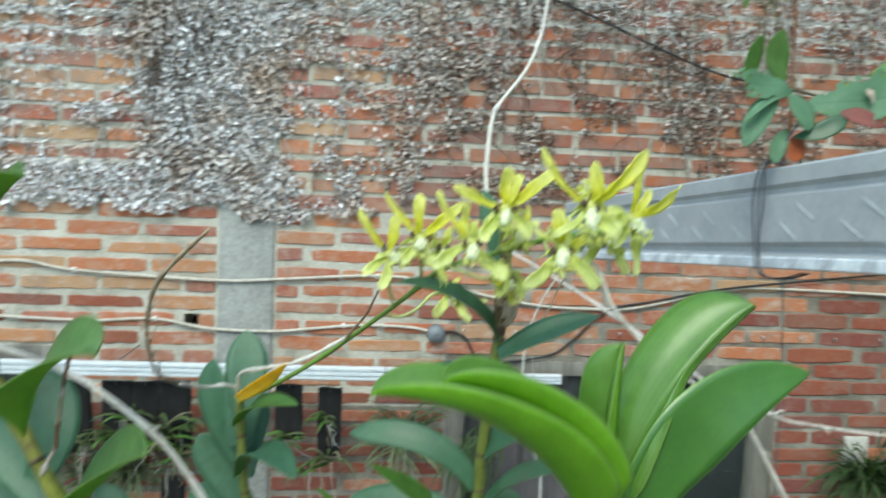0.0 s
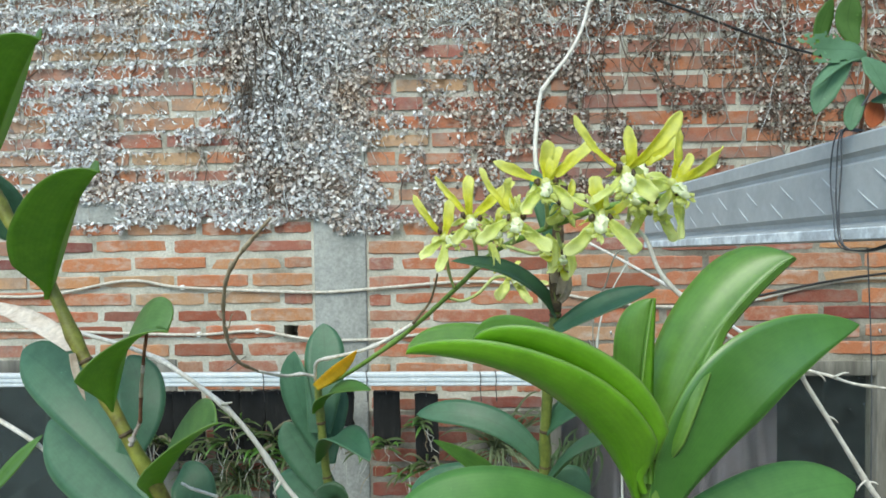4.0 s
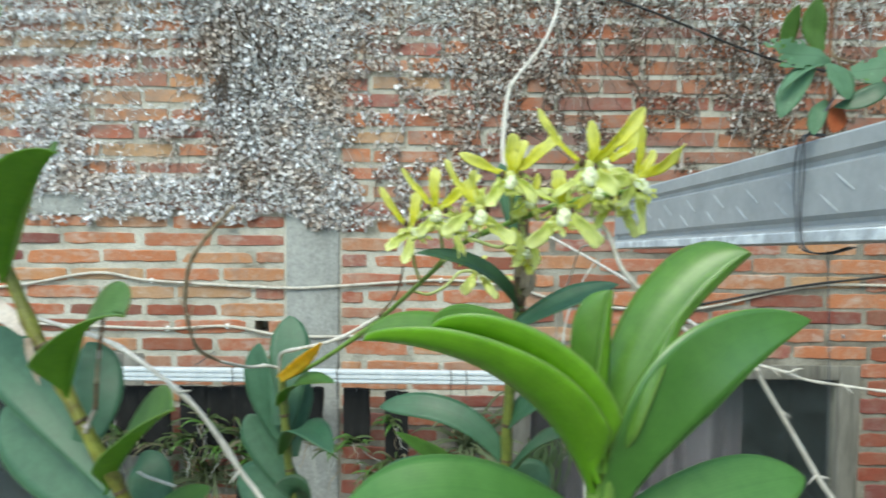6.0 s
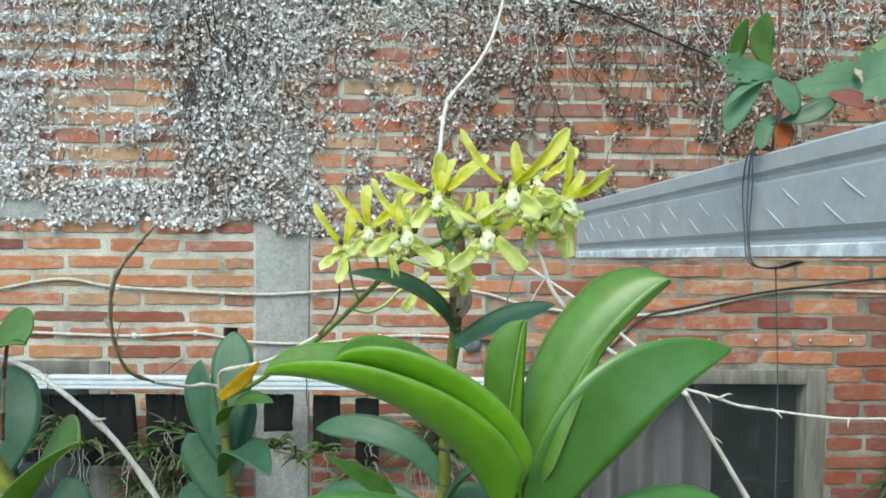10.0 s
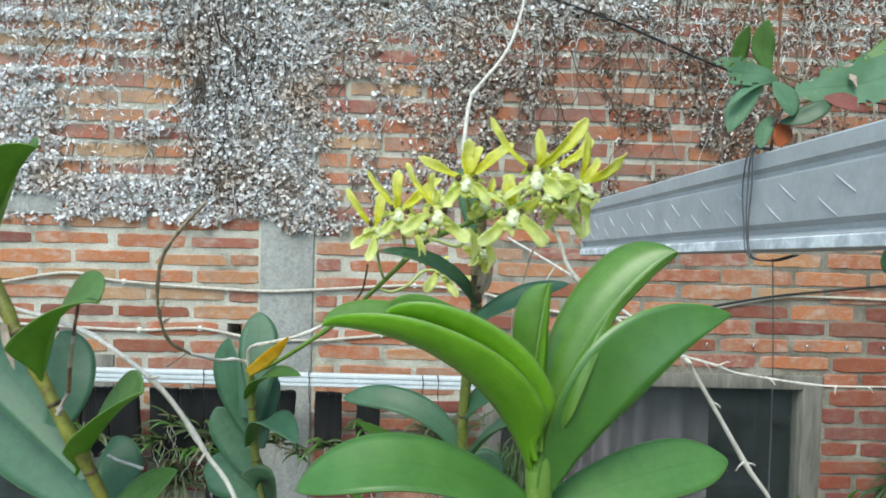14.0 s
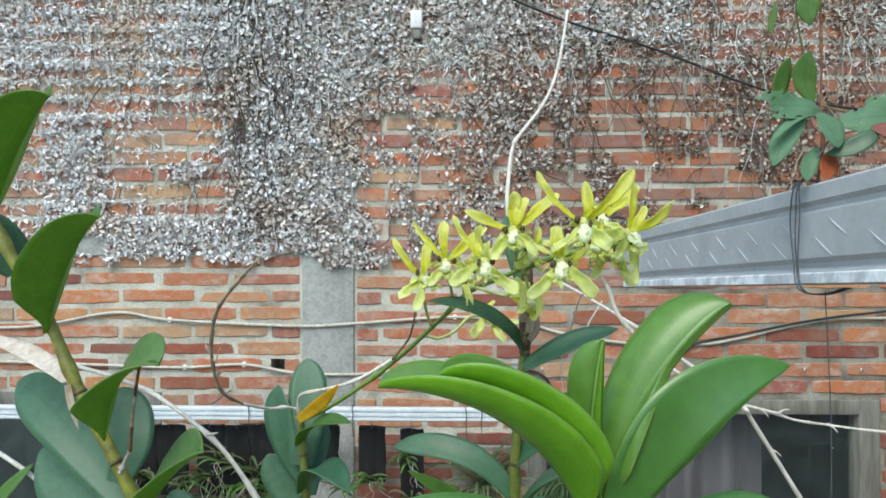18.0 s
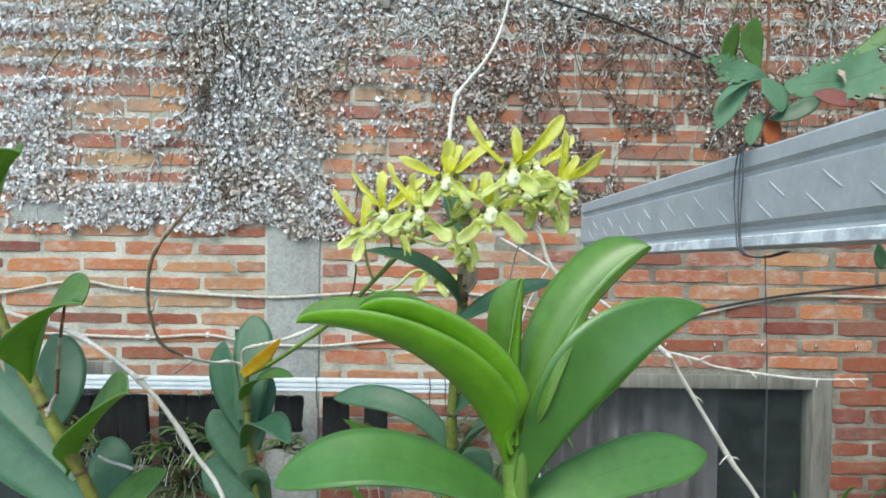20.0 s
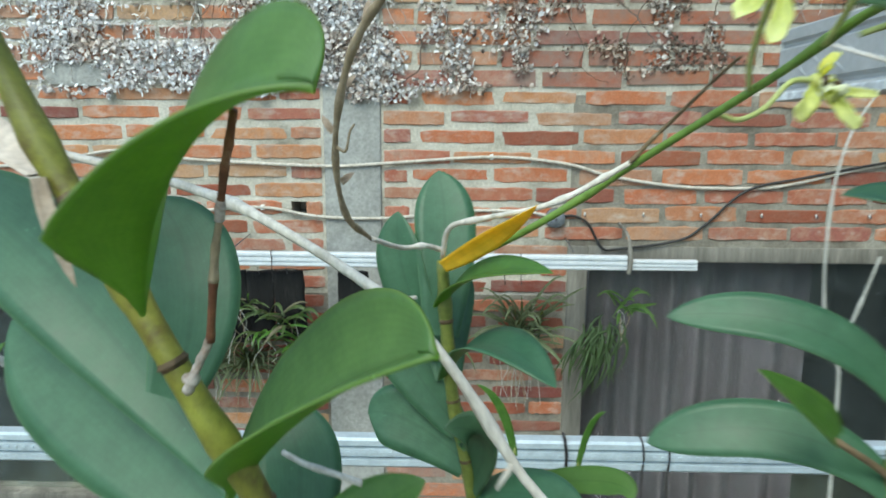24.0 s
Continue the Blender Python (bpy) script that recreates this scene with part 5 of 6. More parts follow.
KEELED = (
    # keel base, mid, tip, width, far half at base and tip, near half at base and tip, shape, share of the near half at base and tip
    ((0.1225, 0.338, 1.9500), (0.0922, 0.323, 1.9905), (0.0450, 0.320, 2.0070), 0.0370, ((0.3, 0.68, 0.66), (0.1, 0.62, 0.76)), ((0.50, -0.50, 0.70), (0.12, -0.62, 0.74)), (0.38, 1.05, 1.25), (1.65, 0.62)),
    ((0.1230, 0.333, 1.9560), (0.0992, 0.3250, 1.9925), (0.0665, 0.319, 2.0110), 0.0370, ((0.4, 0.62, 0.65), (0.2, 0.65, 0.72)), ((0.48, -0.48, 0.72), (0.17, -0.55, 0.76)), (0.38, 1.05, 1.25), (1.72, 0.80)),
    ((0.1275, 0.331, 1.9600), (0.1270, 0.329, 1.9970), (0.1270, 0.3285, 2.0230), 0.0280, ((-0.9, 0.25, 0.2), (-0.85, 0.3, 0.35)), ((-0.75, -0.62, 0.1), (-0.65, -0.70, 0.3)), (0.7, 0.9, 1.2), (1.0, 0.10)),
    ((0.1300, 0.338, 1.9560), (0.1455, 0.3375, 1.9980), (0.1785, 0.3405, 2.0350), 0.0405, ((-0.75, 0.40, 0.48), (-0.60, 0.62, 0.48)), ((0.28, -0.93, 0.05), (0.50, -0.80, -0.10)), (0.20, 1.50, 0.9), (1.05, -0.50)),
)
for a, m, t, w, fa, ne, sh, nw in KEELED:
    part("leaf", keeled_leaf(bmesh.new(), a, m, t, w, fa, ne, sh, 0.0007, near_w=nw, bulge=0.13), LEAF_BRIGHT, front)
part("leaf", leaf(bmesh.new(), (0.1290, 0.336, 1.9440), (0.1572, 0.335, 1.9935), (0.2010, 0.342, 2.0115), 0.0270, (0.30, -0.90, 0.22), 0.14, (0.30, 0.85, 0.16), 10, 0.0008, 30, 8), LEAF_DEEP, front)
for a, m, t, w, f, fo, sh in (
    ((0.1290, 0.343, 1.9300), (0.1712, 0.352, 1.9440), (0.2105, 0.362, 1.9480), 0.0255, (0.05, -0.66, 0.75), 0.10, (0.45, 1.1, 0.75)),
    ((0.1260, 0.339, 1.9320), (0.0795, 0.325, 1.9555), (0.0360, 0.326, 1.9450), 0.0250, (-0.05, -0.58, 0.80), 0.15, (0.45, 1.1, 0.75)),
):
    part("leaf", leaf(bmesh.new(), a, m, t, w, f, fo, sh, 0, 0.0008, 24, 8), LEAF_MID, front)


# ---- tall orchid cane with glaucous leaves ----
tall = thing("tall_orchid", (0.085, 0.53, 1.40), "tall orchid cane with greyish green leaves", "orchid")
TALL_CANE = [(0.085, 0.53, 1.39), (0.09, 0.515, 1.6), (0.100, 0.497, 1.82), (0.1040, 0.492, 1.8917), (0.1064, 0.490, 1.9111), (0.1062, 0.485, 1.9335), (0.1082, 0.478, 1.968), (0.1110, 0.473, 2.000), (0.1112, 0.472, 2.022), (0.1120, 0.471, 2.038)]
part("cane", tube(bmesh.new(), TALL_CANE,
                                (0.0036, 0.0024), 12, (0.50, 0.64, 0.74, 0.84), 1.22), CANE, tall)
node_rings(TALL_CANE, (0.44, 0.55, 0.66, 0.77), 0.0030, tall)
part("sheath", rough_up(tube(bmesh.new(), TALL_CANE[-3:] + [(0.1122, 0.470, 2.050)], (0.0031, 0.0029), 14, (0.25, 0.6), 1.2), 0.0006, 420), SHEATH_BROWN, tall, "dark brown scaly upper cane")
for p, q, w in (((0.1128, 0.468, 2.010), (0.1142, 0.466, 2.021), 0.006), ((0.1098, 0.468, 2.016), (0.1088, 0.467, 2.027), 0.005), ((0.1135, 0.468, 2.026), (0.1150, 0.467, 2.036), 0.005)):
    part("dry_sheath", leaf(bmesh.new(), p, (Vector(p) + Vector(q)) / 2 + Vector((0, -0.0012, 0)), q, w, (0.2, -0.95, 0.1), 0.6, (0.8, 0.7, 0.4), 20, 0.0003, 8, 4, 0.2), DRYSHEATH, tall, "papery pinkish scale")
TALL = (
    ((0.1105, 0.471, 1.998), (0.0890, 0.463, 2.0196), (0.0564, 0.455, 2.0284), 0.0135, (0.3, -0.55, 0.8), 0.4, 0.8, 0.9, 0.35, LEAF_DARK),
    ((0.1105, 0.468, 1.990), (0.1340, 0.464, 2.0030), (0.1613, 0.4625, 2.0127), 0.0155, (-0.2, -0.55, 0.8), 0.35, 0.5, 1.0, 0.35, LEAF_GREY),
    ((0.1055, 0.493, 1.910), (0.0760, 0.499, 1.9340), (0.0330, 0.5100, 1.9345), 0.0160, (-0.1, -0.80, 0.55), 0.2, 0.5, 1.0, 1.4, LEAF_GREY),
    ((0.1075, 0.485, 1.933), (0.1245, 0.470, 1.9515), (0.1480, 0.4550, 1.9612), 0.020, (-0.1, -0.6, 0.8), 0.3, 0.5, 1.0, 0.4, LEAF_GREY),
    ((0.1055, 0.487, 1.897), (0.1180, 0.455, 1.9280), (0.1300, 0.4100, 1.9500), 0.017, (-0.4, -0.4, 0.8), 0.3, 0.5, 1.0, 0.4, LEAF_GREY),
    ((0.1025, 0.491, 1.883), (0.0700, 0.500, 1.8985), (0.0290, 0.5100, 1.8890), 0.0195, (-0.05, -0.80, 0.55), 0.15, 0.5, 1.0, 1.5, LEAF_GREY),
    ((0.0780, 0.482, 1.9048), (0.0656, 0.474, 1.9173), (0.0450, 0.462, 1.9344), 0.0105, (0.35, -0.75, 0.45), 0.6, 0.55, 0.7, 0.3, LEAF_OLIVE),
    ((0.1090, 0.478, 1.966), (0.0960, 0.482, 1.9760), (0.0740, 0.4860, 1.9790), 0.013, (0.1, -0.5, 0.85), 0.35, 0.6, 1.0, 0.4, LEAF_GREY),
    ((0.1060, 0.490, 1.885), (0.1180, 0.488, 1.9010), (0.1300, 0.4860, 1.8960), 0.020, (0.0, -0.9, 0.4), 0.2, 0.5, 1.0, 0.6, LEAF_GREY),
    ((0.1115, 0.472, 2.030), (0.1060, 0.474, 2.0560), (0.1000, 0.4780, 2.0760), 0.012, (-0.3, -0.9, 0.2), 0.3, 0.5, 1.0, 0.5, LEAF_GREY),
)
for a, m, t, w, f, fo, ab, wd, bl, mt in TALL:
    part("leaf", leaf(bmesh.new(), a, m, t, w, f, fo, (ab, wd, bl), 0, 0.0006, 18, 6), mt, tall)
part("side_shoot", tube(bmesh.new(), [(0.1030, 0.491, 1.884), (0.0990, 0.489, 1.890), (0.0780, 0.482, 1.9048)], (0.0014, 0.0011), 7), BROWN_TWIG, tall, "short brown side shoot")
part("dead_stem", tube(bmesh.new(), [(0.1440, 0.532, 2.2110), (0.1358, 0.515, 2.1722), (0.1257, 0.50, 2.1462), (0.1085, 0.489, 2.1228), (0.1052, 0.488, 2.1160), (0.1030, 0.486, 2.1020), (0.1018, 0.482, 2.0800), (0.1060, 0.476, 2.0550), (0.1115, 0.472, 2.0350)], (0.0009, 0.0014), 8, (0.42,), 1.5), PALE_TWIG, tall, "bleached dead flower stem")
part("dry_sheath", leaf(bmesh.new(), (0.1125, 0.469, 2.006), (0.1165, 0.466, 2.014), (0.1155, 0.465, 2.023), 0.0045, (0.4, -0.9, 0), 0.5, (0.8, 0.6, 0.3), 0, 0.0003, 8, 4), DRYSHEATH, tall, "dry brown papery sheath")


# ---- flowering orchid: short leafy cane, flower stalk and yellow green flowers ----
orchid = thing("flowering_orchid", (-0.02, 0.63, 1.40), "flowering orchid with yellow green blooms on an arching stalk", "orchid")
SHOOT_CANE = [(-0.02, 0.63, 1.39), (-0.02, 0.62, 1.6), (-0.027, 0.605, 1.78), (-0.0320, 0.60, 1.829), (-0.0395, 0.60, 1.866), (-0.0430, 0.60, 1.905), (-0.0448, 0.60, 1.933)]
part("cane", tube(bmesh.new(), SHOOT_CANE, (0.0036, 0.0027), 12, (0.62, 0.75, 0.87), 1.25), CANE, orchid)
node_rings(SHOOT_CANE, (0.52, 0.66, 0.83), 0.0031, orchid)
SHOOT = (
    ((-0.0455, 0.606, 1.895), (-0.0440, 0.622, 1.9385), (-0.0480, 0.6385, 1.9705), 0.030, (0.1, -0.95, 0.15), 0.12, 0.55, 1.1, 0.5, LEAF_GREY),
    ((-0.0455, 0.610, 1.885), (-0.0630, 0.617, 1.9200), (-0.0670, 0.6240, 1.9520), 0.024, (-0.3, -0.9, 0.2), 0.2, 0.55, 1.1, 0.5, LEAF_GREY),
    ((-0.0440, 0.602, 1.912), (-0.0280, 0.576, 1.9320), (0.0002, 0.5530, 1.9388), 0.018, (-0.3, -0.25, 0.9), 0.35, 0.6, 0.9, 0.4, LEAF_OLIVE),
    ((-0.0420, 0.600, 1.878), (-0.0240, 0.570, 1.9035), (0.0010, 0.5380, 1.8970), 0.024, (0.15, -0.5, 0.85), 0.25, 0.55, 1.0, 0.5, LEAF_GREY),
    ((-0.0360, 0.608, 1.845), (-0.0600, 0.617, 1.8750), (-0.0760, 0.6240, 1.8980), 0.026, (-0.1, -0.9, 0.4), 0.15, 0.5, 1.1, 0.6, LEAF_GREY),
    ((-0.0310, 0.606, 1.828), (-0.0600, 0.613, 1.8470), (-0.0830, 0.6200, 1.8490), 0.032, (-0.1, -0.9, 0.4), 0.12, 0.5, 1.1, 0.7, LEAF_GREY),
    ((-0.0300, 0.600, 1.820), (-0.0250, 0.585, 1.8520), (-0.0430, 0.5700, 1.8640), 0.022, (-0.5, -0.7, 0.4), 0.3, 0.55, 1.0, 0.5, LEAF_DARK),
    ((-0.0420, 0.612, 1.870), (-0.0430, 0.630, 1.9000), (-0.0380, 0.6440, 1.9250), 0.026, (0.2, -0.95, 0.1), 0.15, 0.5, 1.1, 0.6, LEAF_GREY),
    ((-0.0280, 0.602, 1.812), (-0.0080, 0.580, 1.8280), (0.0200, 0.5600, 1.8300), 0.026, (0.0, -0.6, 0.8), 0.15, 0.5, 1.1, 0.6, LEAF_GREY),
)
for a, m, t, w, f, fo, ab, wd, bl, mt in SHOOT:
    part("leaf", leaf(bmesh.new(), a, m, t, w, f, fo, (ab, wd, bl), 0, 0.0006, 18, 6), mt, orchid)
part("leaf", leaf(bmesh.new(), (-0.0290, 0.602, 1.815), (0.0229, 0.575, 1.8378), (0.0371, 0.56, 1.8375), 0.013, (0.0, -0.7, 0.7), 0.3, (0.4, 1.0, 0.8), 0, 0.0006, 18, 6), LEAF_LIT, orchid, "young yellow green leaf")
part("yellow_leaf", leaf(bmesh.new(), (-0.0440, 0.591, 1.9325), (-0.0250, 0.571, 1.9485), (-0.0075, 0.547, 1.9665), 0.0095, (0.4, -0.75, 0.3), 0.3, (0.6, 0.9, 0.2), 0, 0.0005, 14, 5), LEAF_YELLOW, orchid, "withering yellow leaf")

STALK_LINE = [(-0.0440, 0.600, 1.9300), (-0.0250, 0.590, 1.9400), (0.0000, 0.573, 1.9575), (0.0300, 0.558, 1.9810), (0.0609, 0.512, 2.0122), (0.0796, 0.485, 2.0318), (0.1029, 0.450, 2.0442), (0.1238, 0.425, 2.0530), (0.1415, 0.410, 2.0572), (0.1534, 0.405, 2.0593)]
stalk = part("flower_stalk", tube(bmesh.new(), STALK_LINE, (0.0017, 0.0011), 10, (0.28, 0.5, 0.62, 0.72, 0.82), 1.4), STALK, orchid)
# pale dead stem that runs along the stalk, and the dry curling stem
part("dead_stem", tube(bmesh.new(), [(-0.0445, 0.591, 1.9365), (-0.0412, 0.581, 1.9515), (-0.0290, 0.571, 1.9570), (-0.0073, 0.556, 1.9640), (0.0059, 0.556, 1.9690), (0.0178, 0.557, 1.9755), (0.0280, 0.555, 1.982)], (0.0012, 0.0011), 8, (0.3, 0.62, 0.85), 1.5), PALE_TWIG, orchid, "bleached dead stem")
part("dead_stem", tube(bmesh.new(), [(0.0280, 0.555, 1.982), (0.0345, 0.553, 1.990), (0.0405, 0.545, 1.9985), (0.0455, 0.515, 2.013), (0.0470, 0.50, 2.0185)], (0.0010, 0.0005), 7), BROWN_TWIG, orchid, "thin brown dead stem")
part("curling_stem", tube(bmesh.new(), [(-0.0450, 0.591, 1.9400), (-0.0520, 0.582, 1.9435), (-0.0610, 0.570, 1.9450), (-0.0700, 0.540, 1.9545)], (0.0012, 0.0010), 8, (0.4,), 1.5), PALE_TWIG, orchid, "bleached curling dead stem")
part("curling_stem", tube(bmesh.new(), [(-0.0700, 0.540, 1.9545), (-0.0742, 0.510, 1.9685), (-0.0735, 0.490, 1.9920), (-0.0655, 0.470, 2.0165), (-0.0520, 0.452, 2.0325), (-0.0305, 0.435, 2.0515)], (0.00078, 0.00082), 8, (0.1, 0.2, 0.36, 0.5, 0.62, 0.72, 0.86), 1.7), TAN_TWIG, orchid, "tan curling dead stem")
for p, d in (((-0.0735, 0.500, 1.9800), (0.004, 0, 0.003)), ((-0.0738, 0.488, 1.9960), (-0.003, 0, 0.005)), ((-0.0690, 0.478, 2.0080), (0.004, 0, 0.004)), ((-0.0600, 0.462, 2.0240), (0.001, 0, 0.006)), ((-0.0420, 0.444, 2.0420), (0.005, 0, 0.001))):
    q = Vector(p)
    part("bract", leaf(bmesh.new(), q, q + Vector(d) * 0.5 + Vector((0, -0.0006, 0)), q + Vector(d), 0.0022, (0.3, -0.9, 0.2), 0.6, (0.9, 0.6, 0.3), 30, 0.0002, 6, 3), DRYSHEATH, orchid, "papery dry bract")
part("side_shoot", tube(bmesh.new(), [(-0.0735, 0.490, 1.9920), (-0.0700, 0.487, 1.9905), (-0.0685, 0.486, 1.9960), (-0.0670, 0.486, 1.9985)], (0.0005, 0.0003), 6), TAN_TWIG, orchid)


def crumple(bm, *a):
    return rough_up(leaf(bm, *a), 0.0007, 210)


def flower(centre, joint, blades, lip_to, eyes, seed, parent):
    """One bloom. blades: for each sepal or petal its tip from the centre and its width, in millimetres, and 1 where it is paler;
    lip_to: the end of the lip; eyes: the dark spurs."""
    r = np.random.default_rng(seed)
    c = Vector(centre)
    core = part("flower", rough_up(ball(bmesh.new(), c, (0.0024, 0.0028, 0.0026), 10, 7), 0.0006, 300), SEPAL_PALE, parent)
    for k, (dx, dy, dz, w, pale) in enumerate(blades):
        off = Vector((dx, dy, dz)) * 0.001
        out = Vector((off.x, 0, off.z)).normalized()
        side = Vector((-out.z, 0, out.x))
        tip = c + off
        mid = c + off * 0.5 + Vector((0, r.uniform(-0.0030, 0.0016), 0)) + side * r.normal(0, 0.0012) + Vector((0, 0, -0.0008))
        f = Vector((r.normal(0, 0.3), -1, 0.35)) + out * r.normal(0, 0.25)
        part("petal" if dz > 0 else "sepal", crumple(bmesh.new(), c + out * 0.0016, mid, tip, w * 0.00126, f, r.uniform(0.2, 0.8), (0.34, 1.4, r.uniform(1.0, 2.2)), r.normal(0, 40), 0.00020, 18, 6, r.uniform(0.10, 0.26)), SEPAL_PALE if pale else SEPAL, core)
    for k in range(5):
        a = r.uniform(0, 2 * math.pi)
        out = Vector((math.cos(a), 0, math.sin(a)))
        tip = c + out * r.uniform(0.007, 0.011) + Vector((0, r.uniform(-0.001, 0.006), 0))
        part("petal", leaf(bmesh.new(), c + out * 0.001, c.lerp(tip, 0.5) + Vector((0, -0.001, 0.001)), tip, r.uniform(0.002, 0.0034), (r.normal(0, 0.4), -1, 0.3), 0.5, (0.5, 1.0, 0.5), r.normal(0, 60), 0.00018, 10, 4, 0.4), SEPAL_PALE, core)
    e = Vector(lip_to) * 0.001
    en = e.normalized()
    lip = bmesh.new()
    leaf(lip, c + en * 0.001, c + e * 0.6 + Vector((0, -0.0014, 0.0010)), c + e * 1.25, 0.0064, (0, -0.8, 0.5), -0.5, (0.5, 1.2, 0.9), r.normal(0, 20), 0.0002, 12, 6, 0.5)
    leaf(lip, c + en * 0.001, c + e * 0.5 + Vector((0, 0, 0.0016)), c + e * 0.95 + Vector((0, 0, 0.0014)), 0.0036, (0, -0.3, 1), 0.4, (0.6, 1.0, 0.9), 0, 0.0002, 8, 4, 0.3)
    part("lip", lip, LIP, core, "ruffled white lip with green edges")
    frill = bmesh.new()
    for k in range(9):
        a = r.uniform(-1.5, 1.5)
        c0 = c + e * r.uniform(0.75, 1.05) + Vector((0.0022 * math.sin(a), 0, -0.0018 * math.cos(a) - 0.0006))
        c1 = c0 + Vector((0.0028 * math.sin(a), r.normal(-0.0004, 0.001), -0.0020 * math.cos(a) - 0.0010))
        leaf(frill, c0, c0.lerp(c1, 0.5) + Vector((0, -0.0008, 0)), c1 + Vector(r.normal(0, 0.0009, 3)), 0.0018, (0, -1, 0.2), 0.5, (0.7, 1.0, 0.4), r.normal(0, 50), 0.00015, 5, 2, 0.4)
    part("lip_frill", frill, SEPAL_PALE, core, "green frilled lip edge")
    for q in eyes:
        part("spur", rough_up(ball(bmesh.new(), c + Vector(q) * 0.001, (0.0013, 0.0018, 0.0020), 8, 6), 0.0009, 500), EYE_BROWN, core, "dark brown blotch")
    if joint:
        jv = Vector(joint)
        b2 = c + Vector((0, 0.0022, -0.0010))
        part("pedicel", tube(bmesh.new(), [b2, b2.lerp(jv, 0.5) + Vector((r.normal(0, 0.002), 0.005, -0.004)), jv], (0.0011, 0.0009), 7, steps=6), PEDICEL, core)
    return core


flower((0.0517, 0.4880, 2.0393), (0.0560, 0.516, 2.0090), ((-16.6, -3, 24, 3.4, 0), (3.6, 2, 21.7, 5, 0), (13.3, -5, 4.8, 5, 1), (-13.4, -4, -11.7, 4.6, 1), (-4, -5, -17.9, 4.4, 1)),
       (7.1, -6, -2.3), ((-2.4, -1, 3.8), (5.1, -1, 2.5)), 71, orchid)
flower((0.0664, 0.4580, 2.0497), (0.0699, 0.497, 2.0218), ((-18.1, 4, 22.2, 2.6, 0), (-0.7, 0, 22.1, 4.6, 0), (22.6, 2, 18.5, 5, 0), (8.3, -3, -12.2, 4.6, 1), (-9.3, -4, -12, 4, 1)),
       (0, -6, -4.5), ((-3.8, -1, 1.8), (4.7, -1, 0.6)), 72, orchid)
flower((0.0864, 0.4140, 2.0502), (0.0875, 0.474, 2.0360), ((-15.8, 4, 23.4, 2.4, 0), (-1.5, 0, 18, 4.8, 0), (10.7, 2, 14.4, 4.6, 1), (-17, -3, -11.1, 4.6, 1), (16.1, -3, -14.9, 5.2, 1)),
       (0.4, -6, -5.5), ((-3.1, -1, 0), (3.8, -1, 0.8)), 73, orchid)
flower((0.0996, 0.4090, 2.0653), (0.1036, 0.449, 2.0445), ((-22.7, -2, 9.9, 3.6, 0), (1, 0, 19.1, 4.8, 0), (6.5, 2, 16.2, 4.6, 0), (22.1, 0, 17.9, 4.8, 0), (-10.4, -4, -14, 4.8, 1), (11, -4, -12.2, 4, 1)),
       (-0.1, -6, -5.1), ((-3.6, -1, 0.2), (4.4, -1, 0.7)), 74, orchid)
flower((0.1194, 0.3850, 2.0513), (0.1220, 0.427, 2.0522), ((-2.6, 0, 15.4, 4.8, 0), (4, 3, 12.2, 4.4, 1), (13.4, 5, 5.6, 3.6, 0), (-15.3, -3, -16.1, 5, 1), (14.7, -3, -15.8, 5, 1), (-14, 6, 9.1, 3, 1)),
       (-0.8, -6, -6.4), ((-3.6, -1, -1.6), (3.5, -1, -1.9)), 75, orchid)
flower((0.1280, 0.3770, 2.0677), (0.1338, 0.416, 2.0552), ((-20.5, 0, 23, 2.6, 0), (0.6, 0, 17.9, 4.8, 0), (21.5, 0, 23.5, 4.6, 0), (11, -4, -10.6, 5.6, 1), (-13.5, 5, -11.7, 2.6, 1)),
       (-0.5, -6, -6.9), ((-2.7, -1, 1.3), (2.7, -1, -1)), 76, orchid)
flower((0.1518, 0.3980, 2.0636), (0.1517, 0.406, 2.0588), ((2, 0, 25, 5, 0), (21, -1, 15.5, 4.2, 0), (9, 3, 12.7, 3.6, 0), (-12.7, -3, 0, 5.2, 1), (2, -2, -23.8, 4.4, 1), (-4.5, 4, -11.2, 4, 1)),
       (4.1, -6, -5), ((1.7, -1, -3.4), (3.6, -1, -2)), 77, orchid)
flower((0.1479, 0.4180, 2.0539), (0.1427, 0.409, 2.0574), ((-7.8, 2, -2.6, 4, 1), (3.5, 4, 13.6, 3.6, 0), (4.1, -2, -5.2, 4.6, 1), (10.1, -1, -15.6, 4, 1), (-7.6, 3, -12.5, 3.4, 1)),
       (3.6, -6, -2.1), ((-1.8, -1, 2.1), (2.3, -1, 2)), 78, orchid)
flower((0.1459, 0.4300, 2.0736), (0.1153, 0.433, 2.0497), ((4.2, 2, 6.5, 2.2, 1), (10.1, 0, 4.7, 3.4, 0), (-7.9, 3, 5.1, 3.2, 0), (17.7, -1, 15.7, 4.2, 0)),
       (-1.3, -6, -4.8), ((-2.3, -1, -1.1), (1.4, -1, -1.1)), 79, orchid)
flower((0.0903, 0.5455, 2.0127), None, ((7.4, -0.5, 10, 3.6, 0), (-9.6, -7.5, -12.5, 5.6, 1), (14, -7.5, -16.3, 4.4, 1), (25.8, 4.5, -4.8, 3, 1)),
       (8.2, -3.5, -3), ((2.8, -2.5, -0.1), (6.5, -2.5, -0.8)), 81, orchid)
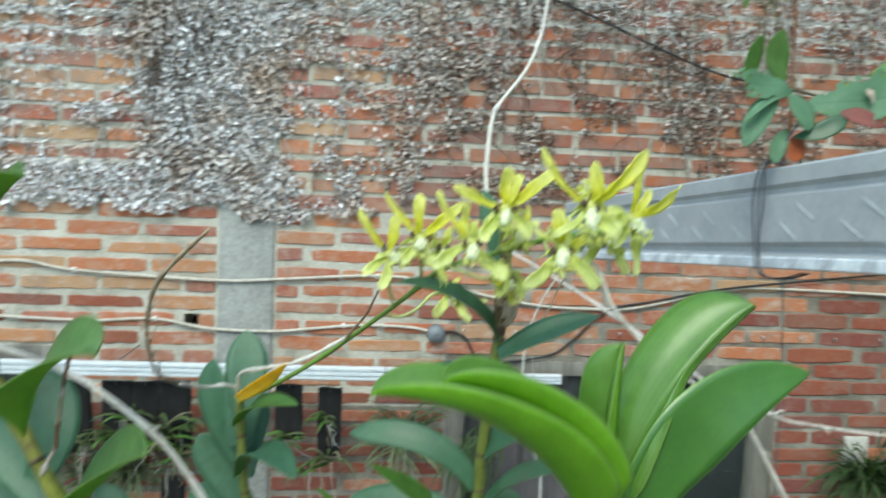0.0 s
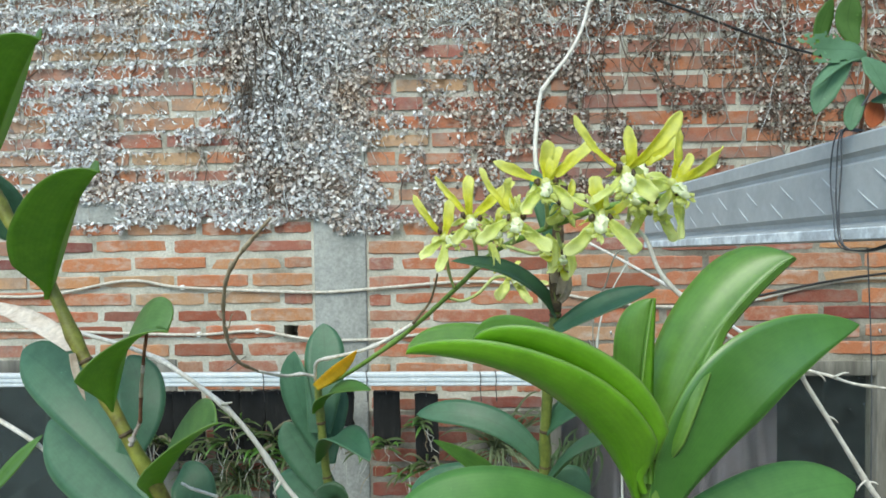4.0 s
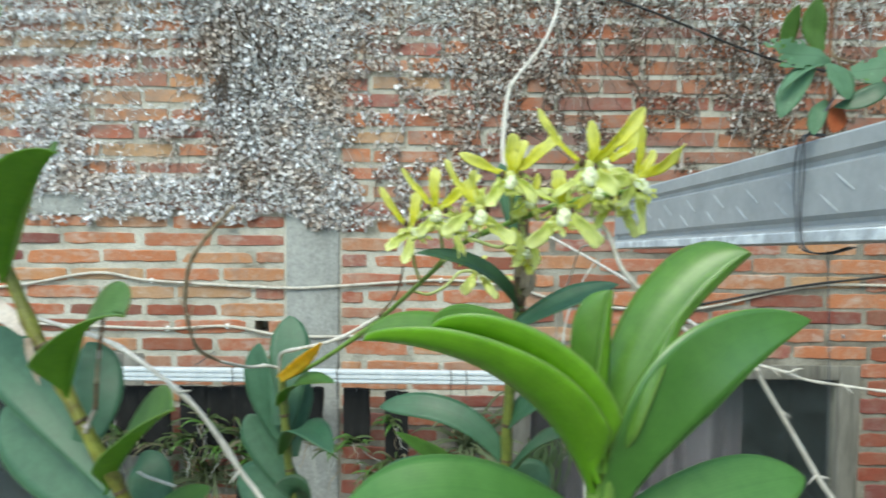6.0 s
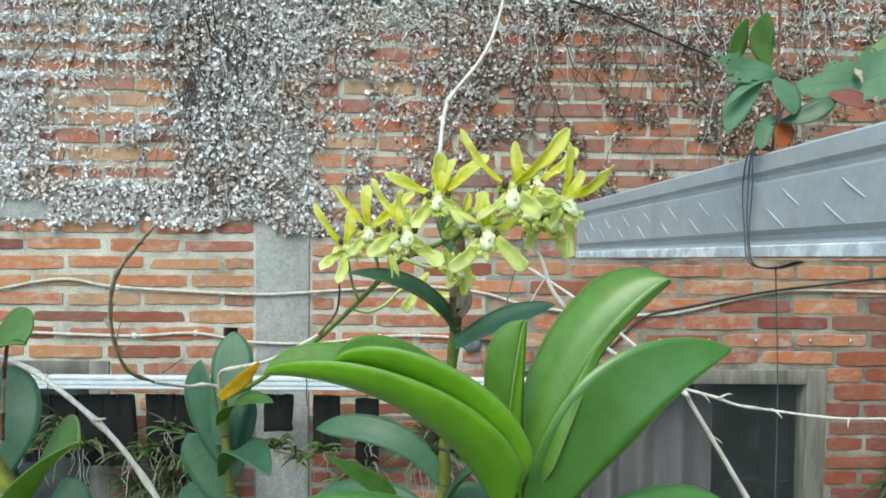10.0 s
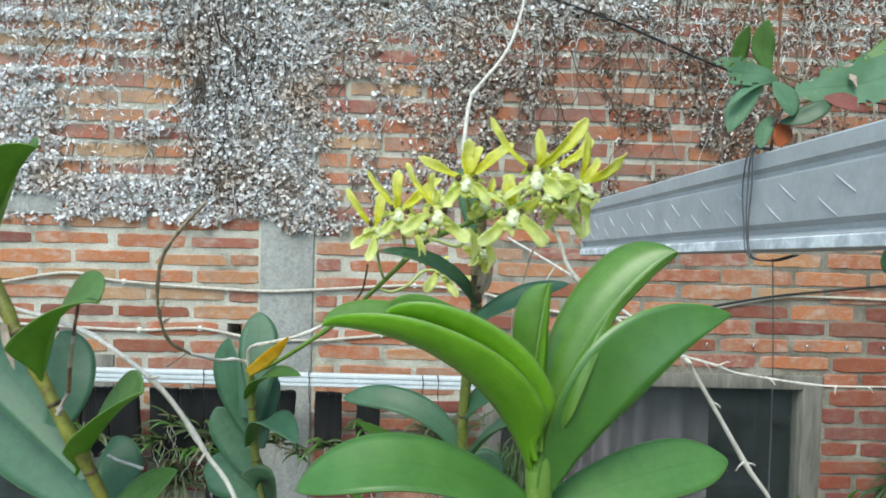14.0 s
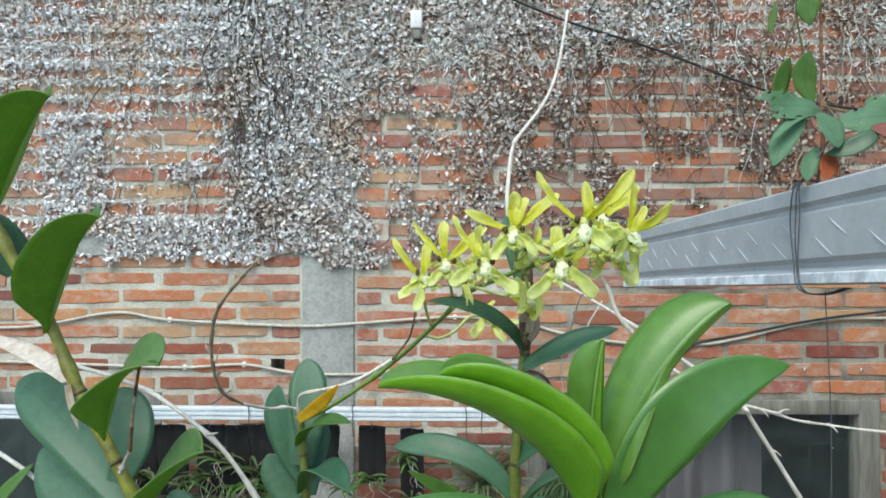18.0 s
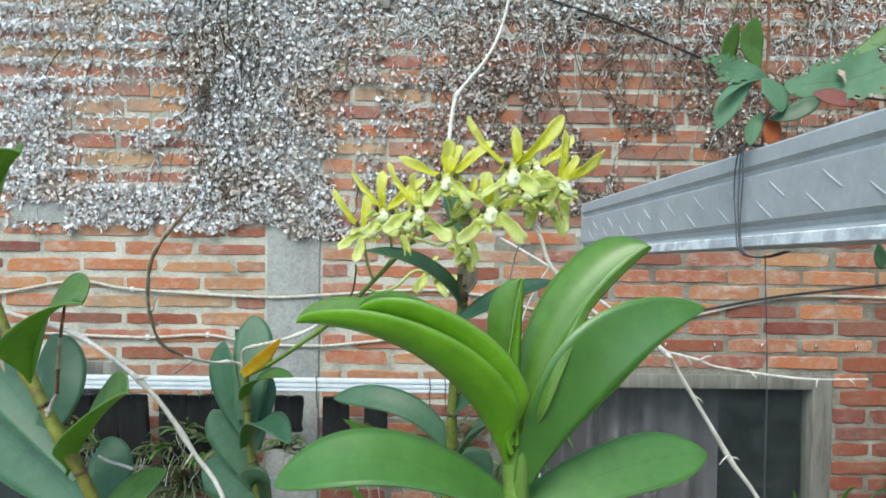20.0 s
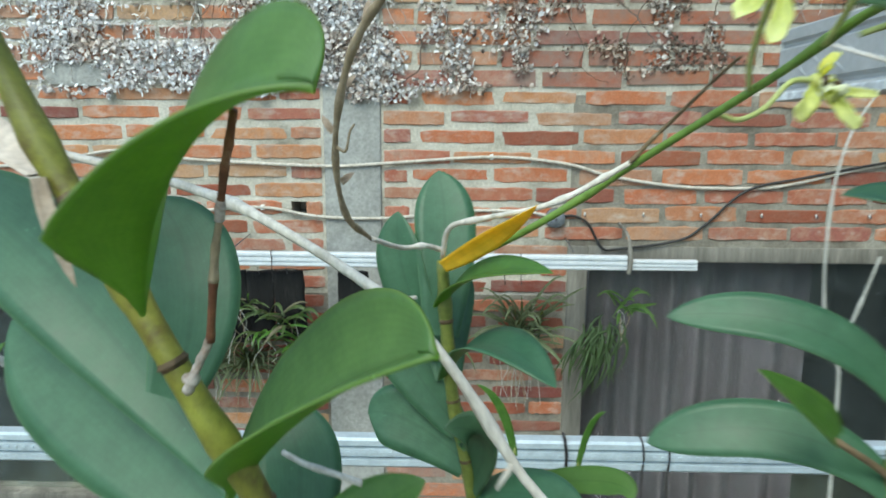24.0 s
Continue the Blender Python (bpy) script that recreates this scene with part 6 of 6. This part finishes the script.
part("pedicel", tube(bmesh.new(), [(0.0505, 0.531, 2.0015), (0.0545, 0.533, 2.0002), (0.0611, 0.535, 1.9990), (0.0709, 0.5385, 2.0033), (0.0804, 0.5421, 2.0122), (0.0903, 0.5455, 2.0127)], (0.0009, 0.0011), 8), PEDICEL, orchid, "pale hooked pedicel")
for k, (x, y, z) in enumerate(((0.0790, 0.470, 2.0440), (0.1100, 0.430, 2.0560), (0.1390, 0.415, 2.0600))):
    flower((x, y, z), (x, y + 0.012, z - 0.012), ((-9 + 3 * k, 3, 9, 3.2, 1), (4, 2, 12, 3.4, 0), (11, 4, 3, 3.4, 1), (7 - 2 * k, 1, -10, 3.8, 1), (-8, 3, -8, 3.6, 1)), (1, -5, -4), ((-2, -1, 1), (2.4, -1, 0.6)), 90 + k, orchid)
flower((0.1110, 0.4600, 2.0300), None, ((-6, -1, -9, 3.4, 1), (5, -2, -12, 3.2, 0), (9, -2, -4, 3.0, 1), (-9, 0, 2, 2.6, 0)), (3, -3, -3), ((4.5, -1, 0.5), (2.0, -1, 2.0)), 96, orchid)
# blooms not yet open, on short hooked pedicels below the stalk
for base, mid, tip in (((0.0840, 0.448, 2.0360), (0.0985, 0.440, 2.0325), (0.1030, 0.437, 2.0400)), ((0.1085, 0.442, 2.0425), (0.1100, 0.444, 2.0370), (0.1120, 0.445, 2.0345)), ((0.0700, 0.478, 2.0230), (0.0770, 0.470, 2.0270), (0.0760, 0.465, 2.0350))):
    bud = part("bud", leaf(bmesh.new(), Vector(tip) + Vector((0, 0, 0.002)), Vector(tip) + Vector((0.003, -0.002, -0.006)), Vector(tip) + Vector((0.002, -0.003, -0.014)), 0.0042, (0.2, -1, 0.1), 0.7, (0.6, 1.0, 0.7), 15, 0.0003, 12, 4, 0.3), SEPAL_PALE, orchid, "unfolding green bud")
    part("pedicel", tube(bmesh.new(), [base, mid, tip], (0.0009, 0.0010), 7), PEDICEL, bud)


# ---- old orchid cane close to the camera's left ----
old = thing("leafy_orchid", (-0.055, 0.455, 1.40), "leafy orchid cane with alternate olive green leaves", "orchid")
OLD_CANE = [(-0.055, 0.455, 1.39), (-0.055, 0.44, 1.6), (-0.063, 0.425, 1.85), (-0.0740, 0.420, 1.904), (-0.0918, 0.414, 1.946), (-0.1030, 0.415, 1.967), (-0.1185, 0.418, 1.993), (-0.1310, 0.420, 2.0190), (-0.1495, 0.420, 2.0504), (-0.1634, 0.420, 2.0776), (-0.1786, 0.42, 2.1046), (-0.192, 0.42, 2.14)]
part("cane", tube(bmesh.new(), OLD_CANE,
                                (0.0032, 0.0027), 12, (0.33, 0.46, 0.56, 0.66, 0.76, 0.86), 1.3), CANE_OLD, old)
node_rings(OLD_CANE, (0.30, 0.385, 0.52, 0.66), 0.0031, old)
for a, m, t, w, fa, ne, sh, nw in (
    ((-0.1590, 0.418, 2.0745), (-0.1300, 0.392, 2.1010), (-0.1005, 0.366, 2.1225), 0.040, ((-0.3, 0.9, 0.3), (-0.3, 0.6, 0.7)), ((-0.75, -0.6, 0.3), (-0.45, -0.70, 0.55)), (0.25, 1.0, 1.0), (1.4, 1.0)),
    ((-0.1318, 0.418, 2.0150), (-0.1075, 0.393, 2.0465), (-0.0817, 0.371, 2.0710), 0.038, ((-0.3, 0.9, 0.3), (-0.3, 0.6, 0.7)), ((-0.75, -0.6, 0.3), (-0.45, -0.70, 0.55)), (0.25, 1.0, 1.0), (1.4, 1.0)),
    ((-0.0950, 0.402, 1.9660), (-0.0758, 0.381, 1.9980), (-0.0548, 0.369, 2.0070), 0.0365, ((-0.3, 0.9, 0.3), (-0.25, 0.62, 0.74)), ((-0.92, -0.36, 0.15), (-0.25, -0.95, 0.05)), (0.05, 0.55, 2.6), (1.3, 0.02)),
    ((-0.0885, 0.425, 1.9140), (-0.0635, 0.402, 1.9465), (-0.0392, 0.378, 1.9675), 0.036, ((-0.4, 0.75, 0.5), (-0.2, 0.5, 0.85)), ((-0.65, -0.65, 0.4), (-0.1, -0.9, 0.25)), (0.35, 0.85, 1.3), (1.1, 0.35)),
):
    part("leaf", keeled_leaf(bmesh.new(), a, m, t, w, fa, ne, sh, 0.0007, near_w=nw), LEAF_OLD, old)
LEAFY = (
    ((-0.0900, 0.437, 1.9080), (-0.1430, 0.462, 1.9560), (-0.1870, 0.484, 1.9790), 0.031, (0.25, -0.93, 0.2), 0.16, 0.15, 1.1, 0.8, LEAF_GREY),
    ((-0.0820, 0.438, 1.8850), (-0.1300, 0.466, 1.9150), (-0.1750, 0.486, 1.9375), 0.043, (0.25, -0.93, 0.2), 0.16, 0.15, 1.1, 0.8, LEAF_GREY),
    ((-0.1560, 0.436, 2.0450), (-0.1650, 0.430, 2.0600), (-0.1800, 0.420, 2.0740), 0.026, (0.2, -0.9, 0.3), 0.15, 0.5, 1.0, 0.6, LEAF_GREY),
    ((-0.1050, 0.435, 1.9350), (-0.1030, 0.448, 1.9600), (-0.1150, 0.460, 1.9800), 0.024, (0.3, -0.9, 0.1), 0.12, 0.5, 1.0, 0.6, LEAF_GREY),
    ((-0.0820, 0.440, 1.8820), (-0.0780, 0.450, 1.9080), (-0.0870, 0.460, 1.9220), 0.022, (0.3, -0.9, 0.1), 0.12, 0.5, 1.0, 0.6, LEAF_GREY),
    ((-0.0740, 0.430, 1.8820), (-0.0620, 0.438, 1.8990), (-0.0440, 0.440, 1.9120), 0.018, (-0.3, -0.8, 0.5), 0.25, 0.7, 0.9, 0.5, LEAF_OLIVE),
    ((-0.0720, 0.430, 1.8600), (-0.0560, 0.425, 1.8780), (-0.0360, 0.420, 1.8860), 0.018, (-0.3, -0.8, 0.5), 0.25, 0.7, 0.9, 0.5, LEAF_GREY),
)
for a, m, t, w, f, fo, ab, wd, bl, mt in LEAFY:
    part("leaf", leaf(bmesh.new(), a, m, t, w, f, fo, (ab, wd, bl), 0, 0.0007, 20, 8), mt, old)
part("dry_stub", tube(bmesh.new(), [(-0.0704, 0.3850, 2.0039), (-0.0720, 0.3870, 1.9990), (-0.0736, 0.3890, 1.9948), (-0.0756, 0.3916, 1.9878)], (0.0007, 0.0007), 8, (0.35, 0.7), 1.25), RED_TWIG, old, "brown dry twig hanging at a node")
part("dry_stub", tube(bmesh.new(), [(-0.0752, 0.3911, 1.9892), (-0.0756, 0.3916, 1.9878), (-0.0761, 0.3923, 1.9855)], (0.00085, 0.0009), 8, (0.5,), 1.15), SCAR, old, "grey scarred ring on the dry twig")
part("dry_stub", tube(bmesh.new(), [(-0.0760, 0.3922, 1.9858), (-0.0780, 0.3950, 1.9801), (-0.0795, 0.3973, 1.9738)], (0.00062, 0.00082), 8, (0.5, 0.97), 1.25), TAN_TWIG, old, "tan dry twig hanging at a node")
part("dry_stub", tube(bmesh.new(), [(-0.0794, 0.3972, 1.9742), (-0.0806, 0.3990, 1.9689), (-0.0824, 0.4020, 1.9610)], (0.0008, 0.00078), 8, (0.1, 0.95), 1.2), RED_TWIG, old, "brown dry twig hanging at a node")
part("stub_scar", rough_up(tube(bmesh.new(), [(-0.0825, 0.4020, 1.9614), (-0.0839, 0.4025, 1.9590), (-0.0856, 0.4030, 1.9554), (-0.0872, 0.4040, 1.9525), (-0.0888, 0.4060, 1.9493)], (0.0007, 0.0011), 10, (0.75,), 1.7), 0.0006, 500), SCAR, old, "pale scar at a node")
part("dead_stem", tube(bmesh.new(), [(-0.0793, 0.4380, 1.9201), (-0.0734, 0.4360, 1.9181), (-0.0661, 0.4340, 1.9168), (-0.0590, 0.4320, 1.9154)], (0.0007, 0.0008), 8, (0.5,), 1.3), PALE_TWIG, old, "bleached dead stem")
part("dry_sheath", leaf(bmesh.new(), (-0.1240, 0.424, 1.9900), (-0.160, 0.448, 2.0010), (-0.2050, 0.472, 2.0080), 0.010, (0.1, -0.7, 0.7), 0.4, (0.6, 0.8, 0.2), 0, 0.0003, 12, 4), DRYSHEATH_PALE, old, "papery dry leaf sheath")
part("dry_sheath", leaf(bmesh.new(), (-0.1190, 0.414, 1.9900), (-0.1165, 0.413, 1.9800), (-0.1130, 0.413, 1.9680), 0.0035, (0.4, -0.9, 0), 0.5, (0.8, 0.7, 0.3), 0, 0.0003, 8, 4), DRYSHEATH, old, "papery dry leaf sheath")


# ---- dry sticks among the orchids ----
st = thing("dry_stick", (0.03, 0.43, 1.30), "long bleached dry stick leaning among the orchids", "stick", "dry sticks")
part("shaft", tube(bmesh.new(), [(-0.26, 0.515, 2.012), (-0.2315, 0.50, 2.004), (-0.1407, 0.468, 1.9900), (-0.0975, 0.446, 1.9832), (-0.0750, 0.431, 1.9768), (-0.0498, 0.416, 1.9650), (-0.0373, 0.417, 1.9505), (-0.0238, 0.420, 1.9277), (-0.0080, 0.42, 1.9020), (0.012, 0.42, 1.83), (0.03, 0.42, 1.6), (0.03, 0.43, 1.297)], 0.00115, 9, (0.3, 0.46, 0.6), 1.5), PALE_TWIG, st)
for p, q in (((-0.0498, 0.4150, 1.9655), (-0.0445, 0.4135, 1.9668)), ((-0.0240, 0.419, 1.928), (-0.0275, 0.418, 1.9225))):
    part("spur", tube(bmesh.new(), [p, q], (0.0009, 0.0004), 6, steps=3), PALE_TWIG, st)

st = thing("dry_stick", (0.33, 0.52, 1.30), "long bleached dry stem that forks among the orchid flowers", "stick", "dry sticks")
part("shaft", tube(bmesh.new(), [(0.150, 0.665, 2.034), (0.1759, 0.615, 2.0175), (0.1950, 0.555, 2.0030), (0.2050, 0.475, 1.9905), (0.2042, 0.400, 1.9840), (0.2095, 0.3995, 1.9765), (0.2368, 0.405, 1.9341), (0.262, 0.412, 1.893), (0.29, 0.44, 1.78), (0.32, 0.50, 1.55), (0.335, 0.52, 1.297)], (0.0010, 0.0010), 9, (0.2, 0.4, 0.6), 1.4), PALE_TWIG, st)
part("branch", tube(bmesh.new(), [(0.2025, 0.398, 1.9852), (0.2159, 0.395, 1.9822), (0.2264, 0.395, 1.9786), (0.2415, 0.396, 1.9762), (0.2664, 0.392, 1.9740), (0.295, 0.39, 1.9745)], (0.00065, 0.0004), 8, (0.25, 0.5, 0.75), 1.5), PALE_TWIG, st)
for p, q in (((0.2180, 0.394, 1.9816), (0.2235, 0.390, 1.9848)), ((0.2110, 0.395, 1.9835), (0.2150, 0.393, 1.9790)), ((0.2415, 0.396, 1.9768), (0.2465, 0.394, 1.9722)), ((0.2720, 0.391, 1.9745), (0.2710, 0.390, 1.9695)), ((0.2860, 0.39, 1.9745), (0.2900, 0.39, 1.9705)),
             ((0.2180, 0.401, 1.9635), (0.2235, 0.399, 1.9600)), ((0.2368, 0.404, 1.9341), (0.2310, 0.402, 1.9290)), ((0.2375, 0.405, 1.933), (0.2440, 0.405, 1.9315))):
    part("spur", tube(bmesh.new(), [p, Vector(p).lerp(Vector(q), 0.5) + Vector((0, 0, 0.0006)), Vector(p).lerp(Vector(q), 0.8)], (0.0005, 0.0002), 6, steps=3), PALE_TWIG, st)
part("branch", tube(bmesh.new(), [(0.1400, 0.428, 2.0475), (0.1462, 0.42, 2.0393), (0.1500, 0.412, 2.0257), (0.1580, 0.407, 2.0150), (0.1740, 0.402, 2.0000), (0.2000, 0.3995, 1.9850)], (0.0010, 0.0009), 8, (0.5,), 1.4), PALE_TWIG, st)
part("branch", tube(bmesh.new(), [(0.1430, 0.43, 2.0340), (0.1405, 0.46, 2.0310), (0.1385, 0.48, 2.0130), (0.1355, 0.49, 2.0030), (0.134, 0.494, 1.985), (0.136, 0.494, 1.968)], (0.0005, 0.0003), 7), PALE_TWIG, st)

st = thing("dry_stick", (0.13, 0.60, 1.30), "thin pale root standing behind the tall orchid", "stick", "dry sticks")
part("shaft", tube(bmesh.new(), [(0.198, 0.70, 2.012), (0.184, 0.697, 1.9892), (0.172, 0.685, 1.9650), (0.168, 0.68, 1.9400), (0.1700, 0.682, 1.9050), (0.1790, 0.69, 1.8700), (0.1863, 0.692, 1.8545), (0.19, 0.69, 1.82), (0.185, 0.67, 1.6), (0.18, 0.66, 1.297)], (0.0006, 0.0012), 7, (0.3, 0.5), 1.5), ROOT, st)
part("branch", tube(bmesh.new(), [(0.1985, 0.68, 1.9200), (0.1930, 0.685, 1.8900), (0.1870, 0.691, 1.8600)], (0.0008, 0.0011), 7, (0.5,), 1.4), ROOT, st)

grn = thing("green_shoot", (-0.14, 0.50, 1.295), "thin pale stem with a narrow yellow green leaf", "plant")
part("stem", tube(bmesh.new(), [(-0.30, 0.50, 1.98), (-0.2147, 0.50, 1.9358), (-0.1753, 0.50, 1.9086), (-0.1428, 0.50, 1.8826), (-0.12, 0.50, 1.84), (-0.11, 0.50, 1.6), (-0.11, 0.50, 1.297)], 0.0014, 7), PALE_TWIG, grn)
part("leaf", leaf(bmesh.new(), (-0.222, 0.50, 1.889), (-0.2050, 0.498, 1.9065), (-0.1850, 0.497, 1.9270), 0.010, (0, -0.8, 0.6), 0.3, (0.6, 0.9, 0.3), 0, 0.0004, 10, 4), LEAF_OLIVE, grn)


# ---- loose grass-like blades low before the window ----
for k, (x, y, z, h, w, lean) in enumerate(((0.404, 0.62, 1.806, 0.042, 0.0055, 0.017), (0.381, 0.62, 1.806, 0.038, 0.004, -0.008), (0.368, 0.62, 1.806, 0.03, 0.004, -0.004), (0.022, 1.0, 1.660, 0.055, 0.010, -0.042), (0.090, 1.0, 1.648, 0.039, 0.008, 0.026))):
    g = thing("narrow_leaf_plant", (x, y, z - 0.56), "narrow yellow green leaf rising from below", "plant", "narrow leaf plants")
    part("stem", tube(bmesh.new(), [(x, y, 0.0), (x, y, z * 0.6), (x, y, z - 0.02)], (0.003, 0.0015), 6), CANE, g)
    part("leaf", leaf(bmesh.new(), (x, y, z - 0.03), (x + lean * 0.4, y - 0.004, z + h * 0.5), (x + lean, y - 0.01, z + h), w, (0.2, -0.95, 0.1), 0.35, (0.7, 0.7, 0.25), 0, 0.0004, 10, 3), LEAF_OLIVE, g)


# smear of cement over the bricks at the creeper's foot
bm = bmesh.new()
ring = []
for k in range(28):
    a = 2 * math.pi * k / 28
    w = 1 + 0.16 * noise.noise(Vector((math.cos(a) * 2, math.sin(a) * 2, 4.4)))
    ca, sa = math.cos(a), math.sin(a)
    ring.append(bm.verts.new((-1.285 + 0.106 * w * math.copysign(abs(ca) ** 0.5, ca), WALL - 0.007, 2.078 + 0.035 * w * math.copysign(abs(sa) ** 0.6, sa))))
face = bm.faces.new(ring)
ex = bmesh.ops.extrude_face_region(bm, geom=[face])
for v in ex["geom"]:
    if isinstance(v, bmesh.types.BMVert):
        v.co.y += 0.012
bmesh.ops.recalc_face_normals(bm, faces=bm.faces)
part("cement_patch", bm, CONCRETE, wall, "smear of grey cement", smooth=False)


# ---- bricks, each a piece of the wall ----
def brick_box(seed, mat):
    """A worn brick, one metre each way before it is scaled to size."""
    b2 = bmesh.new()
    n = 9
    rings3 = []
    for i in range(n):
        x = -0.5 + i / (n - 1)
        pinch = 0.90 if i in (0, n - 1) else 1.0
        ring = []
        for y, z in ((0.5, -0.5), (-0.42, -0.5), (-0.5, -0.44), (-0.5, 0.44), (-0.42, 0.5), (0.5, 0.5)):
            nz = noise.noise(Vector((x * 6 + seed * 3.7, z * 2, seed * 1.3)))
            ny = noise.noise(Vector((x * 4 + seed * 9.1, z * 3, 5.5)))
            ring.append(b2.verts.new((x, y + (0.05 * ny if y < 0.4 else 0) + (0.06 if pinch < 1 and y < 0.4 else 0), z * pinch + 0.10 * nz)))
        rings3.append(ring)
    for a, b in zip(rings3, rings3[1:]):
        for k in range(5):
            b2.faces.new((a[k], b[k], b[k + 1], a[k + 1]))
    b2.faces.new(rings3[0])
    b2.faces.new(rings3[-1][::-1])
    bmesh.ops.recalc_face_normals(b2, faces=b2.faces)
    me = bpy.data.meshes.new("brick")
    b2.to_mesh(me)
    b2.free()
    me.materials.append(mat)
    return me


BRICKS = [brick_box(200 + k, BRICK) for k in range(14)]
BRICKS_DARK = [brick_box(230 + k, BRICK_DARK) for k in range(8)]
rb = np.random.default_rng(77)
blocked = ((-0.498, -0.300, -1, 9), (WIN_L[0] - 0.004, WIN_L[1] + 0.004, WIN_L[2] - 0.002, WIN_L[3] + 0.002), (WIN_R[0] - 0.004, WIN_R[1] + 0.004, WIN_R[2] - 0.002, WIN_R[3] + 0.002), (-0.600, -0.556, 1.63, 1.665))
joined = {False: ([], []), True: ([], [])}
count = 0
cube_faces = ((0, 1, 3, 2), (4, 6, 7, 5), (0, 4, 5, 1), (2, 3, 7, 6), (0, 2, 6, 4), (1, 5, 7, 3))
for k in range(-26, 30):
    for side in (0, 1):
        zc = (1.637 if side else 1.647) + COURSE * k
        if zc < 0.05 or zc > ZTOP - 0.05:
            continue
        lo, hi = ((-0.300, X1), (X0, -0.498))[1 - side]
        phase = (0.33 if k % 2 == 0 else 0.195) if side else (-0.897 if k % 2 == 0 else -1.005)
        gaps = [(a, b) for a, b, c, d in blocked if c < zc + 0.022 and d > zc - 0.022]
        x = phase + PITCH * math.floor((lo - phase) / PITCH)
        shift = rb.normal(0, 0.012)
        while x < hi:
            nxt = x + PITCH
            a, b = x + shift + 0.009 + rb.uniform(-0.005, 0.005), nxt + shift - 0.009 + rb.uniform(-0.005, 0.005)
            pieces = [(max(a, lo + 0.004), min(b, hi - 0.004))]
            for g0, g1 in gaps:
                pieces = [p for q in pieces for p in ((q[0], min(q[1], g0)), (max(q[0], g1), q[1]))]
            for a2, b2x in pieces:
                zz0 = zc
                if b2x - a2 < 0.025:
                    continue
                # dark bricks are likelier low and far right, to imitate shade there
                burnt_shade = rb.uniform() < (0.75 if a2 > 1.45 and zz0 < 1.70 else 0.75 if zz0 < 1.36 else 0.4 if zz0 < 1.46 else (0.25 if a2 > 0.3 else 0.12))
                h = (0.0500 if a2 > 0.30 and zz0 < 2.05 else 0.0440) + rb.uniform(-0.008, 0.005)
                zz = zc + rb.uniform(-0.004, 0.004)
                proud = rb.uniform(-0.0015, 0.0035)
                near = -1.75 < a2 and b2x < 2.15 and 0.80 < zz < 2.06
                if near and count < 300:
                    count += 1
                    kit = BRICKS_DARK if burnt_shade else BRICKS
                    ob = new("brick", kit[int(rb.integers(len(kit)))])
                    ob.parent = wall
                    ob.location = Vector(((a2 + b2x) / 2, WALL + 0.025 - proud, zz)) - wall.location
                    ob.scale = (b2x - a2, 0.05, h)
                    ob.rotation_euler = (0, rb.normal(0, 0.006), rb.normal(0, 0.004))
                else:
                    jv, jf = joined[a2 > 0.1 + 0.3 * noise.noise(Vector((zz * 3, 0, 1)))]
                    c0 = len(jv)
                    e = 0.004
                    for xx in (a2, b2x):
                        for yy in (WALL - proud, WALL + 0.03):
                            for z3 in (zz - h / 2, zz + h / 2):
                                jv.append((xx + rb.uniform(-e, e), yy + rb.uniform(-0.001, 0.001), z3 + rb.uniform(-0.003, 0.003)))
                    jf += [tuple(c0 + q for q in f) for f in cube_faces]
            x = nxt
for grimy, (jv, jf) in joined.items():
    me = bpy.data.meshes.new("bricks")
    me.from_pydata(jv, [], jf)
    me.materials.append(BRICK_GRIMY if grimy else BRICK_J)
    rest = new("bricks", me)
    rest.parent = wall
    rest.location = -wall.location
    tagged(rest, "grimy dark red bricks behind the creeper" if grimy else "old red bricks behind the creeper", kind="stuff")
